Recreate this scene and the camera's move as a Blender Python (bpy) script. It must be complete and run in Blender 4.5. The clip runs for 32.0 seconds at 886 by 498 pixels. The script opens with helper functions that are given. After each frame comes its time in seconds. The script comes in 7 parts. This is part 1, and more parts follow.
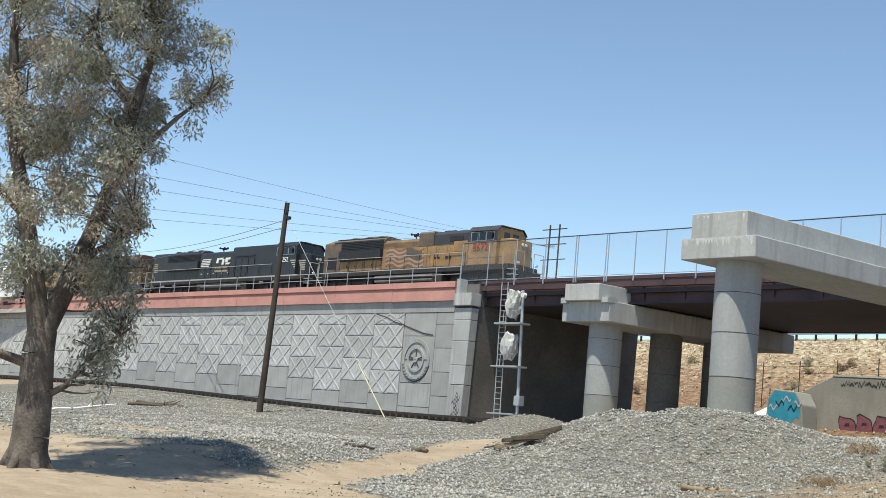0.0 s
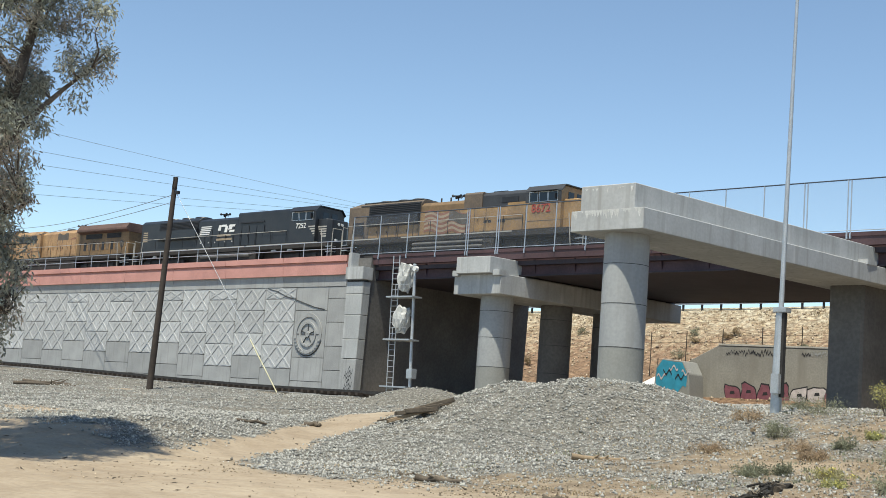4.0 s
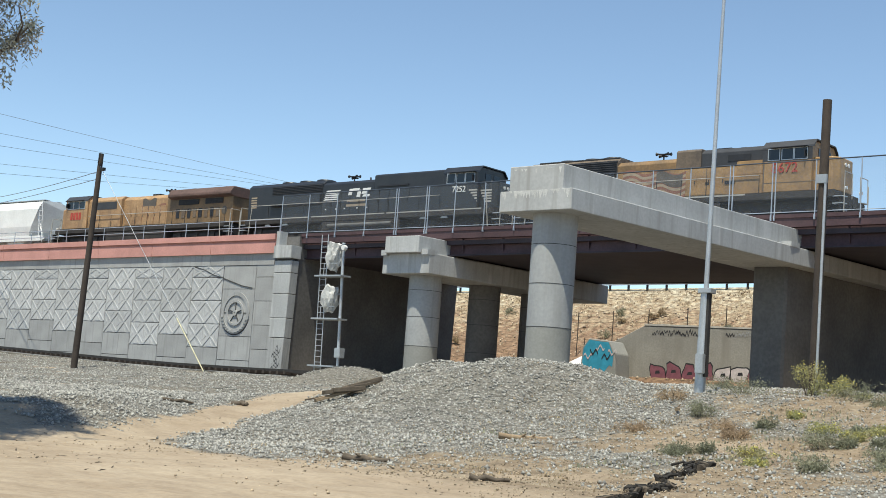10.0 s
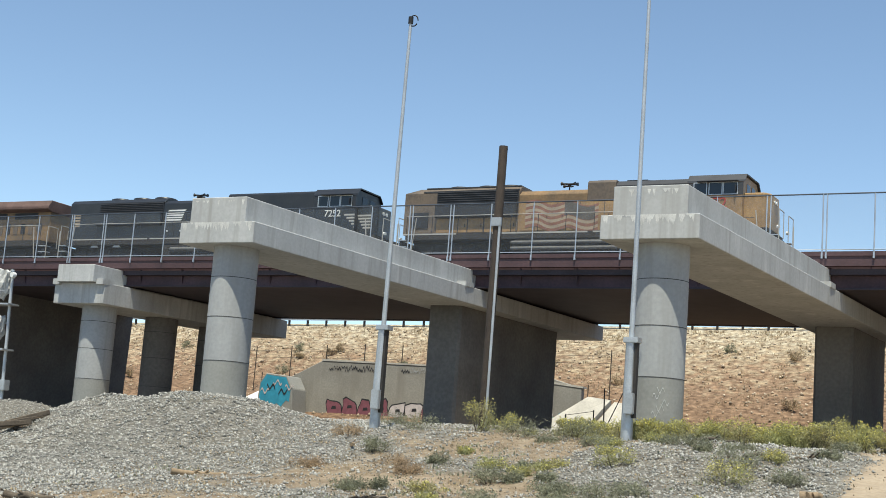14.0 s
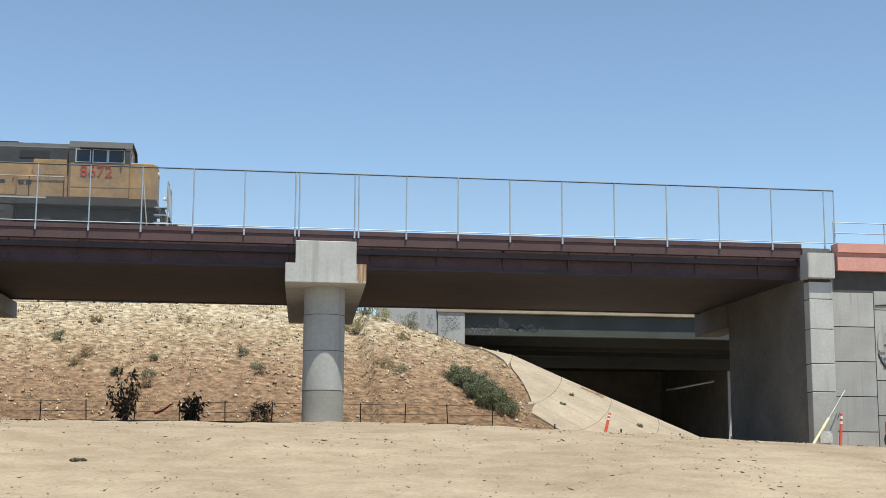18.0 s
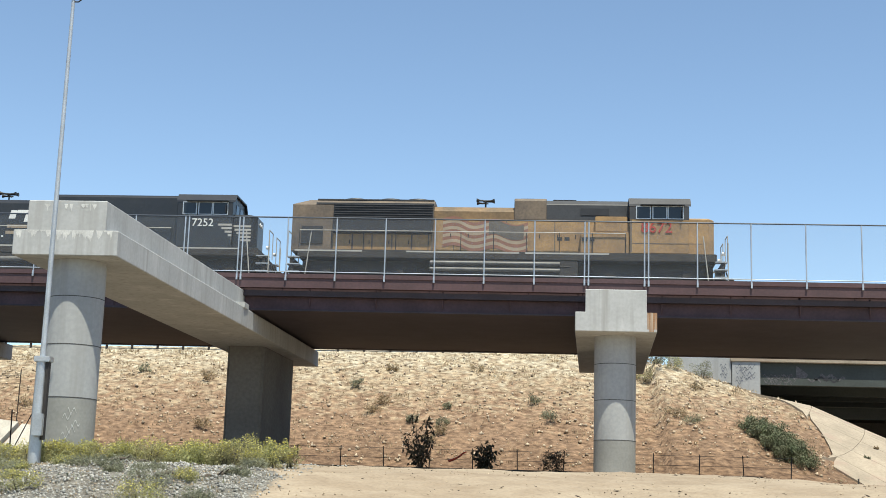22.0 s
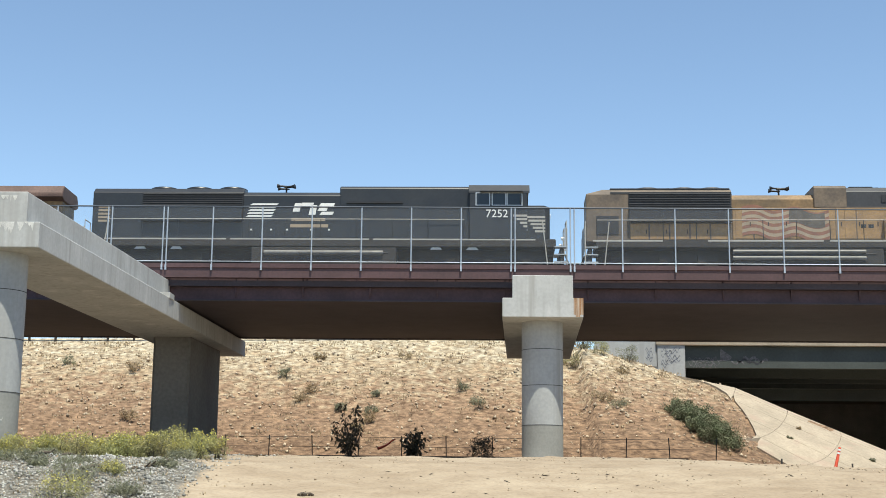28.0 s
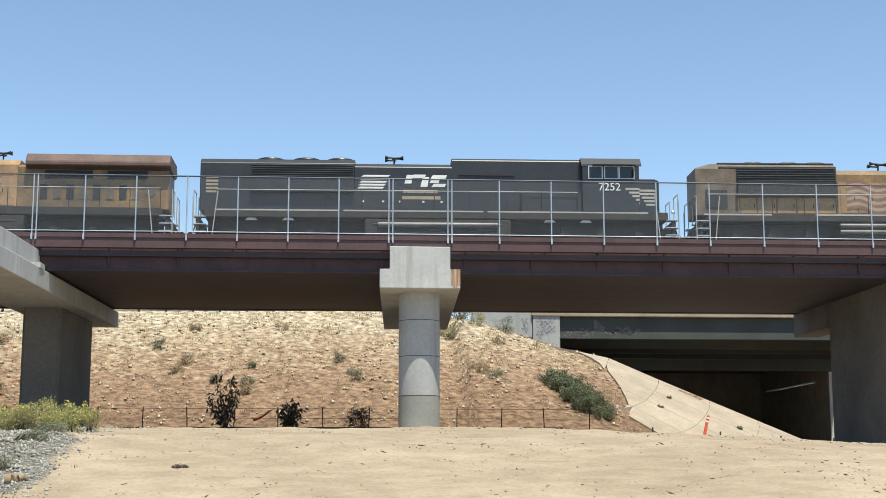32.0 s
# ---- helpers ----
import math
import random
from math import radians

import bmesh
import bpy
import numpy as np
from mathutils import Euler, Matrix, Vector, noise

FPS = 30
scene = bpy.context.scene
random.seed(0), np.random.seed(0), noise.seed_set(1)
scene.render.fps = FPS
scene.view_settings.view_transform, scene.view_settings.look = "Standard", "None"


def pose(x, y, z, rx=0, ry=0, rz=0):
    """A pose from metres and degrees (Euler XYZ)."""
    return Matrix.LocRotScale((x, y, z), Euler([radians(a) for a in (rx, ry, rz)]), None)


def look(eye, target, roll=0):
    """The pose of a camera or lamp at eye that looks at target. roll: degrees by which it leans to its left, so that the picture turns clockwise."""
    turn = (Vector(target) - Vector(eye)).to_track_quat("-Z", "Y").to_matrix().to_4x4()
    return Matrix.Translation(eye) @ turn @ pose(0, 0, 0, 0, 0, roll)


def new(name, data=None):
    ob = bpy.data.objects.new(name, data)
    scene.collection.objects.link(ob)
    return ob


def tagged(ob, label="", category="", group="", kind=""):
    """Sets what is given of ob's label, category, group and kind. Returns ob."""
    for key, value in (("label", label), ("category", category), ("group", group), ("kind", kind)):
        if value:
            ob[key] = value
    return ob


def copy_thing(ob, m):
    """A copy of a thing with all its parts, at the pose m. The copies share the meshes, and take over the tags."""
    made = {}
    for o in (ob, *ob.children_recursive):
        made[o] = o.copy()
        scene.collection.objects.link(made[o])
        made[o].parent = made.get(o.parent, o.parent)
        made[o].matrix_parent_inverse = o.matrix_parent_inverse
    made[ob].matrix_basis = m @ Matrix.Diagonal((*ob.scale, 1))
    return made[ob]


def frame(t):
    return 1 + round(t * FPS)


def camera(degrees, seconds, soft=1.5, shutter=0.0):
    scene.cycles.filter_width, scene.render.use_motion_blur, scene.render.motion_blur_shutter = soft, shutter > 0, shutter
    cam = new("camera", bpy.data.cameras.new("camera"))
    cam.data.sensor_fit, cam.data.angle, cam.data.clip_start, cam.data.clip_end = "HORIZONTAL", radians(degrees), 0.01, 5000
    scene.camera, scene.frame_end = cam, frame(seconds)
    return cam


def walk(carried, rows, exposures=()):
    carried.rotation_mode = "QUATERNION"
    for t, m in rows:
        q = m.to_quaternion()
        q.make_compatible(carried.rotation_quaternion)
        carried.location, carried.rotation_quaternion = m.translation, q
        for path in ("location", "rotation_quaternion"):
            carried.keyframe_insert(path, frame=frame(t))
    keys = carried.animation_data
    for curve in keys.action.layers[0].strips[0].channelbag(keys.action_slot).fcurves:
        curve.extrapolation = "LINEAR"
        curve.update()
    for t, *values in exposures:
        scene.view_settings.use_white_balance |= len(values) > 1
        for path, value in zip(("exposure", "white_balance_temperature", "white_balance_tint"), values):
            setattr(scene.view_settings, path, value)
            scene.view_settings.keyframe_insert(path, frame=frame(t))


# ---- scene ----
H = 1.6  # eye height over the sand at the lens


def heading(yaw, pitch, roll):
    """Camera pose from yaw to the left of +y, pitch up and roll, in degrees."""
    a, b, c = radians(yaw), radians(pitch), radians(roll)
    fwd = Vector((-math.sin(a) * math.cos(b), math.cos(a) * math.cos(b), math.sin(b)))
    r0 = Vector((math.cos(a), math.sin(a), 0))
    d0 = fwd.cross(r0)
    r = r0 * math.cos(c) + d0 * math.sin(c)
    u = -(d0 * math.cos(c) - r0 * math.sin(c))
    m = Matrix((r, u, -fwd)).transposed().to_4x4()
    m.translation = (0, 0, H)
    return m


cam = camera(35.6, 32.0, soft=0.7)
PATH = [
    (0, 49.408, 7.811, -5.173),
    (0.5, 49.254, 7.161, -5.034),
    (1, 48.540, 6.865, -4.862),
    (1.5, 47.417, 6.988, -4.797),
    (2, 47.775, 6.744, -4.689),
    (2.5, 48.276, 6.536, -4.627),
    (3, 47.845, 6.529, -4.502),
    (3.5, 47.100, 6.860, -4.284),
    (4, 44.797, 7.084, -4.159),
    (4.5, 43.491, 7.795, -4.027),
    (6.5, 43.623, 7.345, -3.895),
    (7, 42.500, 7.695, -3.616),
    (7.5, 42.348, 7.328, -3.594),
    (8, 43.480, 6.630, -3.673),
    (8.5, 44.019, 5.972, -3.879),
    (9, 43.704, 5.741, -3.738),
    (9.5, 43.171, 5.799, -3.931),
    (10, 41.767, 6.448, -4.181),
    (10.5, 40.053, 7.211, -4.330),
    (11, 38.950, 7.585, -4.467),
    (11.5, 37.657, 8.028, -4.622),
    (12, 35.872, 8.386, -4.590),
    (12.5, 33.658, 8.016, -4.449),
    (13, 32.479, 7.801, -4.474),
    (13.5, 31.052, 8.303, -4.368),
    (15.5, 16.444, 8.715, -2.439),
    (16, 11.296, 7.626, -1.635),
    (16.5, 5.274, 7.392, -2.082),
    (17, 0.144, 7.851, -1.596),
    (17.5, -3.872, 8.305, -0.993),
    (18, -7.711, 9.068, -0.359),
    (18.5, -8.649, 9.802, -0.997),
    (19, -6.183, 10.048, -1.579),
    (19.5, -3.448, 10.673, -1.591),
    (20, -0.620, 10.990, -1.623),
    (20.5, 1.901, 11.490, -1.675),
    (21, 3.310, 11.518, -1.668),
    (21.5, 4.673, 11.019, -1.701),
    (22, 4.481, 10.881, -1.744),
    (22.5, 3.360, 10.728, -1.534),
    (23, 2.473, 10.509, -1.239),
    (23.5, 2.917, 10.037, -1.260),
    (24, 3.488, 9.470, -1.259),
    (24.5, 3.845, 9.211, -1.202),
    (25, 3.683, 9.348, -1.152),
    (25.5, 3.340, 9.738, -0.989),
    (26, 2.815, 10.071, -0.852),
    (26.5, 2.475, 10.495, -0.742),
    (28.5, 1.123, 10.315, -0.575),
    (29, 0.961, 10.210, -0.589),
    (29.5, 0.710, 10.271, -0.495),
    (30, 0.367, 10.209, -0.387),
    (30.5, -0.147, 9.818, -0.287),
    (31, -0.541, 9.415, -0.223),
    (31.5, -1.828, 9.229, -0.189),
    (32, -3.778, 9.240, 0.005),
]

walk(cam, [(t, heading(a, b, c)) for t, a, b, c in PATH], exposures=[(0, 0.32, 6900, 3), (9, 0.30, 6900, 3), (14, 0.33, 6900, 3), (18, 0.30, 6900, 3), (20.5, 0.47, 6900, 3), (32, 0.50, 6900, 3)])

# ---- light ----
SUN_ELEV, SUN_FROM = 69.0, (0.34, -0.94)
world = bpy.data.worlds.new("World")
scene.world = world
world.use_nodes = True
wn = world.node_tree.nodes
sky = wn.new("ShaderNodeTexSky")
sky.sky_type, sky.sun_disc = "NISHITA", False
sky.sun_elevation = radians(SUN_ELEV)
sky.sun_rotation = math.atan2(SUN_FROM[0], SUN_FROM[1])
sky.air_density, sky.dust_density, sky.ozone_density, sky.altitude = 1.0, 0.0, 1.3, 2200
bg = wn["Background"]
world.node_tree.links.new(sky.outputs["Color"], bg.inputs["Color"])
bg.inputs["Strength"].default_value = 0.15
sun = new("sun", bpy.data.lights.new("sun", "SUN"))
sun.data.energy, sun.data.angle, sun.data.color = 5.0, radians(0.53), (1.0, 0.95, 0.87)
sd = Vector((SUN_FROM[0], SUN_FROM[1], math.hypot(*SUN_FROM) * math.tan(radians(SUN_ELEV))))
sun.matrix_world = look(sd * 20, (0, 0, 0))

# ---- materials ----
def mat(name, base, rough=0.8, metal=0.0, var=0.25, scale=3.0, fine=40.0, bump=0.0, tint=None, spot=0.0, island=False, obj=0.0):
    """A surface with large stains and fine grain in object space. tint: second colour of the stains."""
    m = bpy.data.materials.new(name)
    m.use_nodes = True
    nt = m.node_tree
    n, l = nt.nodes, nt.links
    b = n["Principled BSDF"]
    b.inputs["Roughness"].default_value, b.inputs["Metallic"].default_value = rough, metal
    tc = n.new("ShaderNodeNewGeometry")
    big, small = n.new("ShaderNodeTexNoise"), n.new("ShaderNodeTexNoise")
    big.inputs["Scale"].default_value, big.inputs["Detail"].default_value = scale, 6
    small.inputs["Scale"].default_value, small.inputs["Detail"].default_value = fine, 3
    src = tc.outputs["Position"]
    if obj:
        src = n.new("ShaderNodeTexCoord").outputs["Object"]
    for t in (big, small):
        l.new(src, t.inputs["Vector"])
    c2 = tint or tuple(v * (1 - var) for v in base)
    hi = tuple(min(1, v * (1 + var * 0.5)) for v in base)
    ramp = n.new("ShaderNodeValToRGB")
    ramp.color_ramp.elements[0].position, ramp.color_ramp.elements[1].position = 0.3, 0.7
    ramp.color_ramp.elements[0].color, ramp.color_ramp.elements[1].color = (*c2, 1), (*hi, 1)
    l.new(big.outputs["Fac"], ramp.inputs["Fac"])
    mul = n.new("ShaderNodeMix")
    mul.data_type, mul.blend_type = "RGBA", "MULTIPLY"
    mul.inputs["Factor"].default_value = 1.0
    r2 = n.new("ShaderNodeValToRGB")
    lo = 1 - var * 0.8 - spot
    r2.color_ramp.elements[0].position, r2.color_ramp.elements[1].position = 0.35, 0.65
    r2.color_ramp.elements[0].color, r2.color_ramp.elements[1].color = (lo, lo, lo, 1), (1, 1, 1, 1)
    l.new(small.outputs["Fac"], r2.inputs["Fac"])
    l.new(ramp.outputs["Color"], mul.inputs["A"])
    l.new(r2.outputs["Color"], mul.inputs["B"])
    out = mul.outputs["Result"]
    if obj or island:
        info = n.new("ShaderNodeNewGeometry" if island else "ShaderNodeObjectInfo")
        hs = n.new("ShaderNodeHueSaturation")
        mr = n.new("ShaderNodeMapRange")
        amp = obj or (island if isinstance(island, float) else 0.3)
        mr.inputs["To Min"].default_value, mr.inputs["To Max"].default_value = 1 - amp, 1 + amp
        l.new(info.outputs["Random Per Island" if island else "Random"], mr.inputs["Value"])
        l.new(mr.outputs["Result"], hs.inputs["Value"])
        l.new(out, hs.inputs["Color"])
        out = hs.outputs["Color"]
    l.new(out, b.inputs["Base Color"])
    if bump:
        bp = n.new("ShaderNodeBump")
        bp.inputs["Strength"].default_value, bp.inputs["Distance"].default_value = bump, 0.03
        l.new(small.outputs["Fac"], bp.inputs["Height"])
        l.new(bp.outputs["Normal"], b.inputs["Normal"])
    return m


def mix_over(m, mask_nodes, colour, rough=None):
    """Lays a second colour over a material where mask (an output socket made by mask_nodes(nodes, links)) is 1."""
    n, l = m.node_tree.nodes, m.node_tree.links
    b = n["Principled BSDF"]
    old = b.inputs["Base Color"].links[0].from_socket
    mx = n.new("ShaderNodeMix")
    mx.data_type = "RGBA"
    l.new(mask_nodes(n, l), mx.inputs["Factor"])
    l.new(old, mx.inputs["A"])
    mx.inputs["B"].default_value = (*colour, 1)
    l.new(mx.outputs["Result"], b.inputs["Base Color"])
    return m


def leafy(m, share=0.4):
    """Lets light through a thin leaf or blade."""
    n, l = m.node_tree.nodes, m.node_tree.links
    b = n["Principled BSDF"]
    tr, mx = n.new("ShaderNodeBsdfTranslucent"), n.new("ShaderNodeMixShader")
    mx.inputs["Fac"].default_value = share
    l.new(b.inputs["Base Color"].links[0].from_socket, tr.inputs["Color"])
    l.new(b.outputs["BSDF"], mx.inputs[1])
    l.new(tr.outputs["BSDF"], mx.inputs[2])
    l.new(mx.outputs["Shader"], n["Material Output"].inputs["Surface"])
    return m


def streaks(sx, sz, lo, hi):
    """Mask of vertical streaks: noise stretched along z."""
    def f(n, l):
        g, mp, t, r = n.new("ShaderNodeNewGeometry"), n.new("ShaderNodeMapping"), n.new("ShaderNodeTexNoise"), n.new("ShaderNodeMapRange")
        mp.inputs["Scale"].default_value = (sx, sx, sz)
        t.inputs["Scale"].default_value, t.inputs["Detail"].default_value = 1.0, 5
        r.inputs["From Min"].default_value, r.inputs["From Max"].default_value = lo, hi
        l.new(g.outputs["Position"], mp.inputs["Vector"])
        l.new(mp.outputs["Vector"], t.inputs["Vector"])
        l.new(t.outputs["Fac"], r.inputs["Value"])
        return r.outputs["Result"]
    return f


M_CONC = mix_over(mat("concrete", (0.36, 0.368, 0.37), 0.85, var=0.13, scale=0.45, fine=7, bump=0.06), streaks(2.2, 0.12, 0.52, 0.75), (0.27, 0.27, 0.265))
M_CAP = mix_over(mix_over(mat("cap_concrete", (0.43, 0.437, 0.437), 0.85, var=0.13, scale=0.6, fine=8, bump=0.06), streaks(1.3, 0.35, 0.58, 0.82), (0.56, 0.56, 0.55)), streaks(3.2, 0.22, 0.52, 0.72), (0.31, 0.31, 0.30))
M_COLLOW = mat("stained_concrete", (0.28, 0.28, 0.262), 0.85, var=0.15, scale=0.6, fine=10, bump=0.1)
M_PANEL = mix_over(mat("wall_panel_concrete", (0.365, 0.366, 0.362), 0.9, var=0.15, scale=0.8, fine=14, bump=0.15, obj=0.1), streaks(5, 0.3, 0.55, 0.75), (0.25, 0.248, 0.24))
M_JOINT = mat("dark_joint", (0.07, 0.07, 0.07), 0.95, var=0.2)
M_RED = mat("salmon_paint", (0.568, 0.28, 0.241), 0.75, var=0.16, scale=0.7, fine=10, bump=0.05)
# one girder paint split against the light: darker and bluer below, redder web
M_STEEL = mat("shade_tinted_steel", (0.046, 0.035, 0.046), 0.7, 0.0, var=0.3, scale=0.8, fine=8)
M_WEB = mat("maroon_girder_paint", (0.078, 0.043, 0.052), 0.7, 0.0, var=0.3, scale=0.8, fine=8)
M_FASCIA = mat("red_oxide_fascia", (0.082, 0.043, 0.047), 0.6, 0.0, var=0.25, scale=0.9, fine=8)
M_RUST = mat("rust", (0.32, 0.13, 0.05), 0.85, var=0.35, scale=1.5, fine=20)
M_RUSTRUN = mix_over(mat("rust_run_off", (0.34, 0.17, 0.075), 0.85, var=0.35, scale=1.5, fine=20), streaks(5.0, 0.3, 0.45, 0.62), (0.42, 0.36, 0.29))
M_GALV = mat("galvanised_steel", (0.50, 0.52, 0.54), 0.45, 0.6, var=0.15, scale=1.5, fine=20)
M_FENCE = mat("fence_steel", (0.40, 0.45, 0.52), 0.5, 0.4, var=0.15, scale=2, fine=20)
M_WOOD = mat("creosote_wood", (0.060, 0.045, 0.036), 0.85, var=0.35, scale=2, fine=25, bump=0.2)
# concrete darkened in its colour for the shade below the deck
M_DECKSHADE = mat("shade_darkened_concrete", (0.155, 0.148, 0.142), 0.9, var=0.25, scale=0.4, fine=6, bump=0.1)
M_BALLAST = mat("ballast_fill", (0.26, 0.25, 0.24), 0.95, var=0.3, scale=1.0, fine=20, bump=0.5)


def ground_material():
    """Sand, ballast gravel, dry weedy soil and straw-covered bank, mixed by the sheet's zones."""
    m = bpy.data.materials.new("ground")
    m.use_nodes = True
    n, l = m.node_tree.nodes, m.node_tree.links
    b = n["Principled BSDF"]
    b.inputs["Roughness"].default_value = 0.95
    pos = n.new("ShaderNodeNewGeometry").outputs["Position"]

    def tex(scale, detail=5, kind="Noise", stretch=None):
        t = n.new("ShaderNodeTex" + kind)
        t.inputs["Scale"].default_value = scale
        if kind == "Noise":
            t.inputs["Detail"].default_value = detail
        src = pos
        if stretch:
            mp = n.new("ShaderNodeMapping")
            mp.inputs["Scale"].default_value, mp.inputs["Rotation"].default_value = stretch, (0, 0, 0.9)
            l.new(pos, mp.inputs["Vector"])
            src = mp.outputs["Vector"]
        l.new(src, t.inputs["Vector"])
        return t

    def ramp(sock, *stops):
        r = n.new("ShaderNodeValToRGB")
        el = r.color_ramp.elements
        while len(el) < len(stops):
            el.new(0.5)
        for e, (p, c) in zip(el, stops):
            e.position, e.color = p, (*c, 1)
        l.new(sock, r.inputs["Fac"])
        return r.outputs["Color"]

    def mix(f, a, c, blend="MIX"):
        x = n.new("ShaderNodeMix")
        x.data_type, x.blend_type = "RGBA", blend
        for s, key in ((f, "Factor"), (a, "A"), (c, "B")):
            if isinstance(s, float):
                x.inputs[key].default_value = s
            else:
                l.new(s, x.inputs[key])
        return x.outputs["Result"]

    def zone(key, grain, lo=0.35, hi=0.65):
        a = n.new("ShaderNodeAttribute")
        a.attribute_name = key
        s = n.new("ShaderNodeMath")
        s.operation = "ADD"
        k = n.new("ShaderNodeMath")
        k.operation, k.inputs[1].default_value = "MULTIPLY_ADD", 0.6
        k.inputs[2].default_value = -0.3
        l.new(grain, k.inputs[0])
        l.new(a.outputs["Fac"], s.inputs[0])
        l.new(k.outputs["Value"], s.inputs[1])
        r = n.new("ShaderNodeMapRange")
        r.inputs["From Min"].default_value, r.inputs["From Max"].default_value = lo, hi
        l.new(s.outputs["Value"], r.inputs["Value"])
        return r.outputs["Result"]

    big, mid, fine = tex(0.22, 6), tex(1.6, 5), tex(9.0, 6)
    tracks = tex(1.0, 6, stretch=(0.8, 1.5, 1.0))
    sand = mix(0.42, ramp(big.outputs["Fac"], (0.3, (0.265, 0.2, 0.135)), (0.7, (0.40, 0.325, 0.235))), ramp(tracks.outputs["Fac"], (0.35, (0.206, 0.155, 0.103)), (0.6, (0.335, 0.273, 0.198))))
    sand = mix(0.4, sand, ramp(fine.outputs["Fac"], (0.3, (0.6, 0.57, 0.55)), (0.55, (1, 1, 1))), "MULTIPLY")
    stones = tex(11.0, kind="Voronoi")
    stones2 = tex(5.5, kind="Voronoi")
    sep = n.new("ShaderNodeSeparateColor")
    l.new(stones.outputs["Color"], sep.inputs["Color"])
    grav = ramp(sep.outputs["Red"], (0.0, (0.129, 0.122, 0.107)), (0.5, (0.241, 0.23, 0.202)), (0.85, (0.335, 0.323, 0.284)), (1.0, (0.516, 0.499, 0.447)))
    # gap shade painted in: each stone darkens towards its edge
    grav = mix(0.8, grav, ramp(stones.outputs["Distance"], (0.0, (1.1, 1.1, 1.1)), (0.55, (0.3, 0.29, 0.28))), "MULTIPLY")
    grav = mix(0.2, grav, ramp(big.outputs["Fac"], (0.35, (0.258, 0.215, 0.155)), (0.65, (0.232, 0.224, 0.206))))
    dry = ramp(mid.outputs["Fac"], (0.3, (0.155, 0.116, 0.0774)), (0.5, (0.232, 0.176, 0.116)), (0.7, (0.292, 0.241, 0.172)))
    dry = mix(0.5, dry, ramp(fine.outputs["Fac"], (0.35, (0.5, 0.48, 0.45)), (0.6, (1, 1, 1))), "MULTIPLY")
    zc = n.new("ShaderNodeSeparateXYZ")
    l.new(pos, zc.inputs[0])
    up = n.new("ShaderNodeMath")
    up.operation, up.inputs[1].default_value, up.inputs[2].default_value = "MULTIPLY_ADD", 0.085, -0.66
    l.new(zc.outputs["Z"], up.inputs[0])
    jit = n.new("ShaderNodeMath")
    jit.operation = "ADD"
    l.new(up.outputs["Value"], jit.inputs[0])
    l.new(mid.outputs["Fac"], jit.inputs[1])
    bank = ramp(jit.outputs["Value"], (0.15, (0.165, 0.105, 0.067)), (0.5, (0.24, 0.16, 0.105)), (0.74, (0.33, 0.265, 0.185)), (1.0, (0.44, 0.40, 0.315)))
    tuft = tex(2.4, 8, stretch=(1.0, 1.0, 2.6))
    bank = mix(0.9, bank, ramp(tuft.outputs["Fac"], (0.34, (0.42, 0.36, 0.3)), (0.5, (0.9, 0.88, 0.85)), (0.68, (1.4, 1.36, 1.28))), "MULTIPLY")
    bank = mix(0.45, bank, ramp(fine.outputs["Fac"], (0.38, (0.55, 0.5, 0.45)), (0.6, (1.1, 1.1, 1.08))), "MULTIPLY")
    col = mix(zone("dry", mid.outputs["Fac"]), sand, dry)
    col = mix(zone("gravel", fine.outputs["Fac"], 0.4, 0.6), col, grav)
    col = mix(zone("bank", mid.outputs["Fac"]), col, bank)
    l.new(col, b.inputs["Base Color"])
    hsum = n.new("ShaderNodeMath")
    hsum.operation = "ADD"
    gz = n.new("ShaderNodeAttribute")
    gz.attribute_name = "gravel"
    hs = n.new("ShaderNodeMath")
    hs.operation = "MULTIPLY"
    l.new(stones2.outputs["Distance"], hs.inputs[0])
    l.new(gz.outputs["Fac"], hs.inputs[1])
    l.new(hs.outputs["Value"], hsum.inputs[0])
    fh = n.new("ShaderNodeMath")
    fh.operation, fh.inputs[1].default_value = "MULTIPLY_ADD", 0.1
    l.new(fine.outputs["Fac"], fh.inputs[0])
    l.new(mid.outputs["Fac"], fh.inputs[2])
    l.new(fh.outputs["Value"], hsum.inputs[1])
    bp = n.new("ShaderNodeBump")
    bp.inputs["Strength"].default_value, bp.inputs["Distance"].default_value = 0.9, 0.16
    l.new(hsum.outputs["Value"], bp.inputs["Height"])
    l.new(bp.outputs["Normal"], b.inputs["Normal"])
    return m


M_GROUND = ground_material()
M_BARK = mat("eucalyptus_bark", (0.165, 0.14, 0.12), 0.9, var=0.4, scale=2.5, fine=16, bump=0.5, tint=(0.075, 0.062, 0.055))
M_DARK = mat("black_steel", (0.02, 0.02, 0.022), 0.5, 0.2, var=0.3, scale=2, fine=12)
M_SHRUB = mat("shrub_leaf", (0.115, 0.15, 0.075), 0.7, var=0.35, scale=2, fine=8, tint=(0.15, 0.145, 0.085))


def mesh_material():
    """Chain-link wire: mostly open, with a grey-blue wire share."""
    m = mat("chain_link", (0.21, 0.235, 0.27), 0.6, 0.0, var=0.1)
    n, l = m.node_tree.nodes, m.node_tree.links
    tr, mx, out = n.new("ShaderNodeBsdfTransparent"), n.new("ShaderNodeMixShader"), n["Material Output"]
    mx.inputs["Fac"].default_value = 0.13
    l.new(tr.outputs["BSDF"], mx.inputs[1])
    l.new(n["Principled BSDF"].outputs["BSDF"], mx.inputs[2])
    l.new(mx.outputs["Shader"], out.inputs["Surface"])
    return m


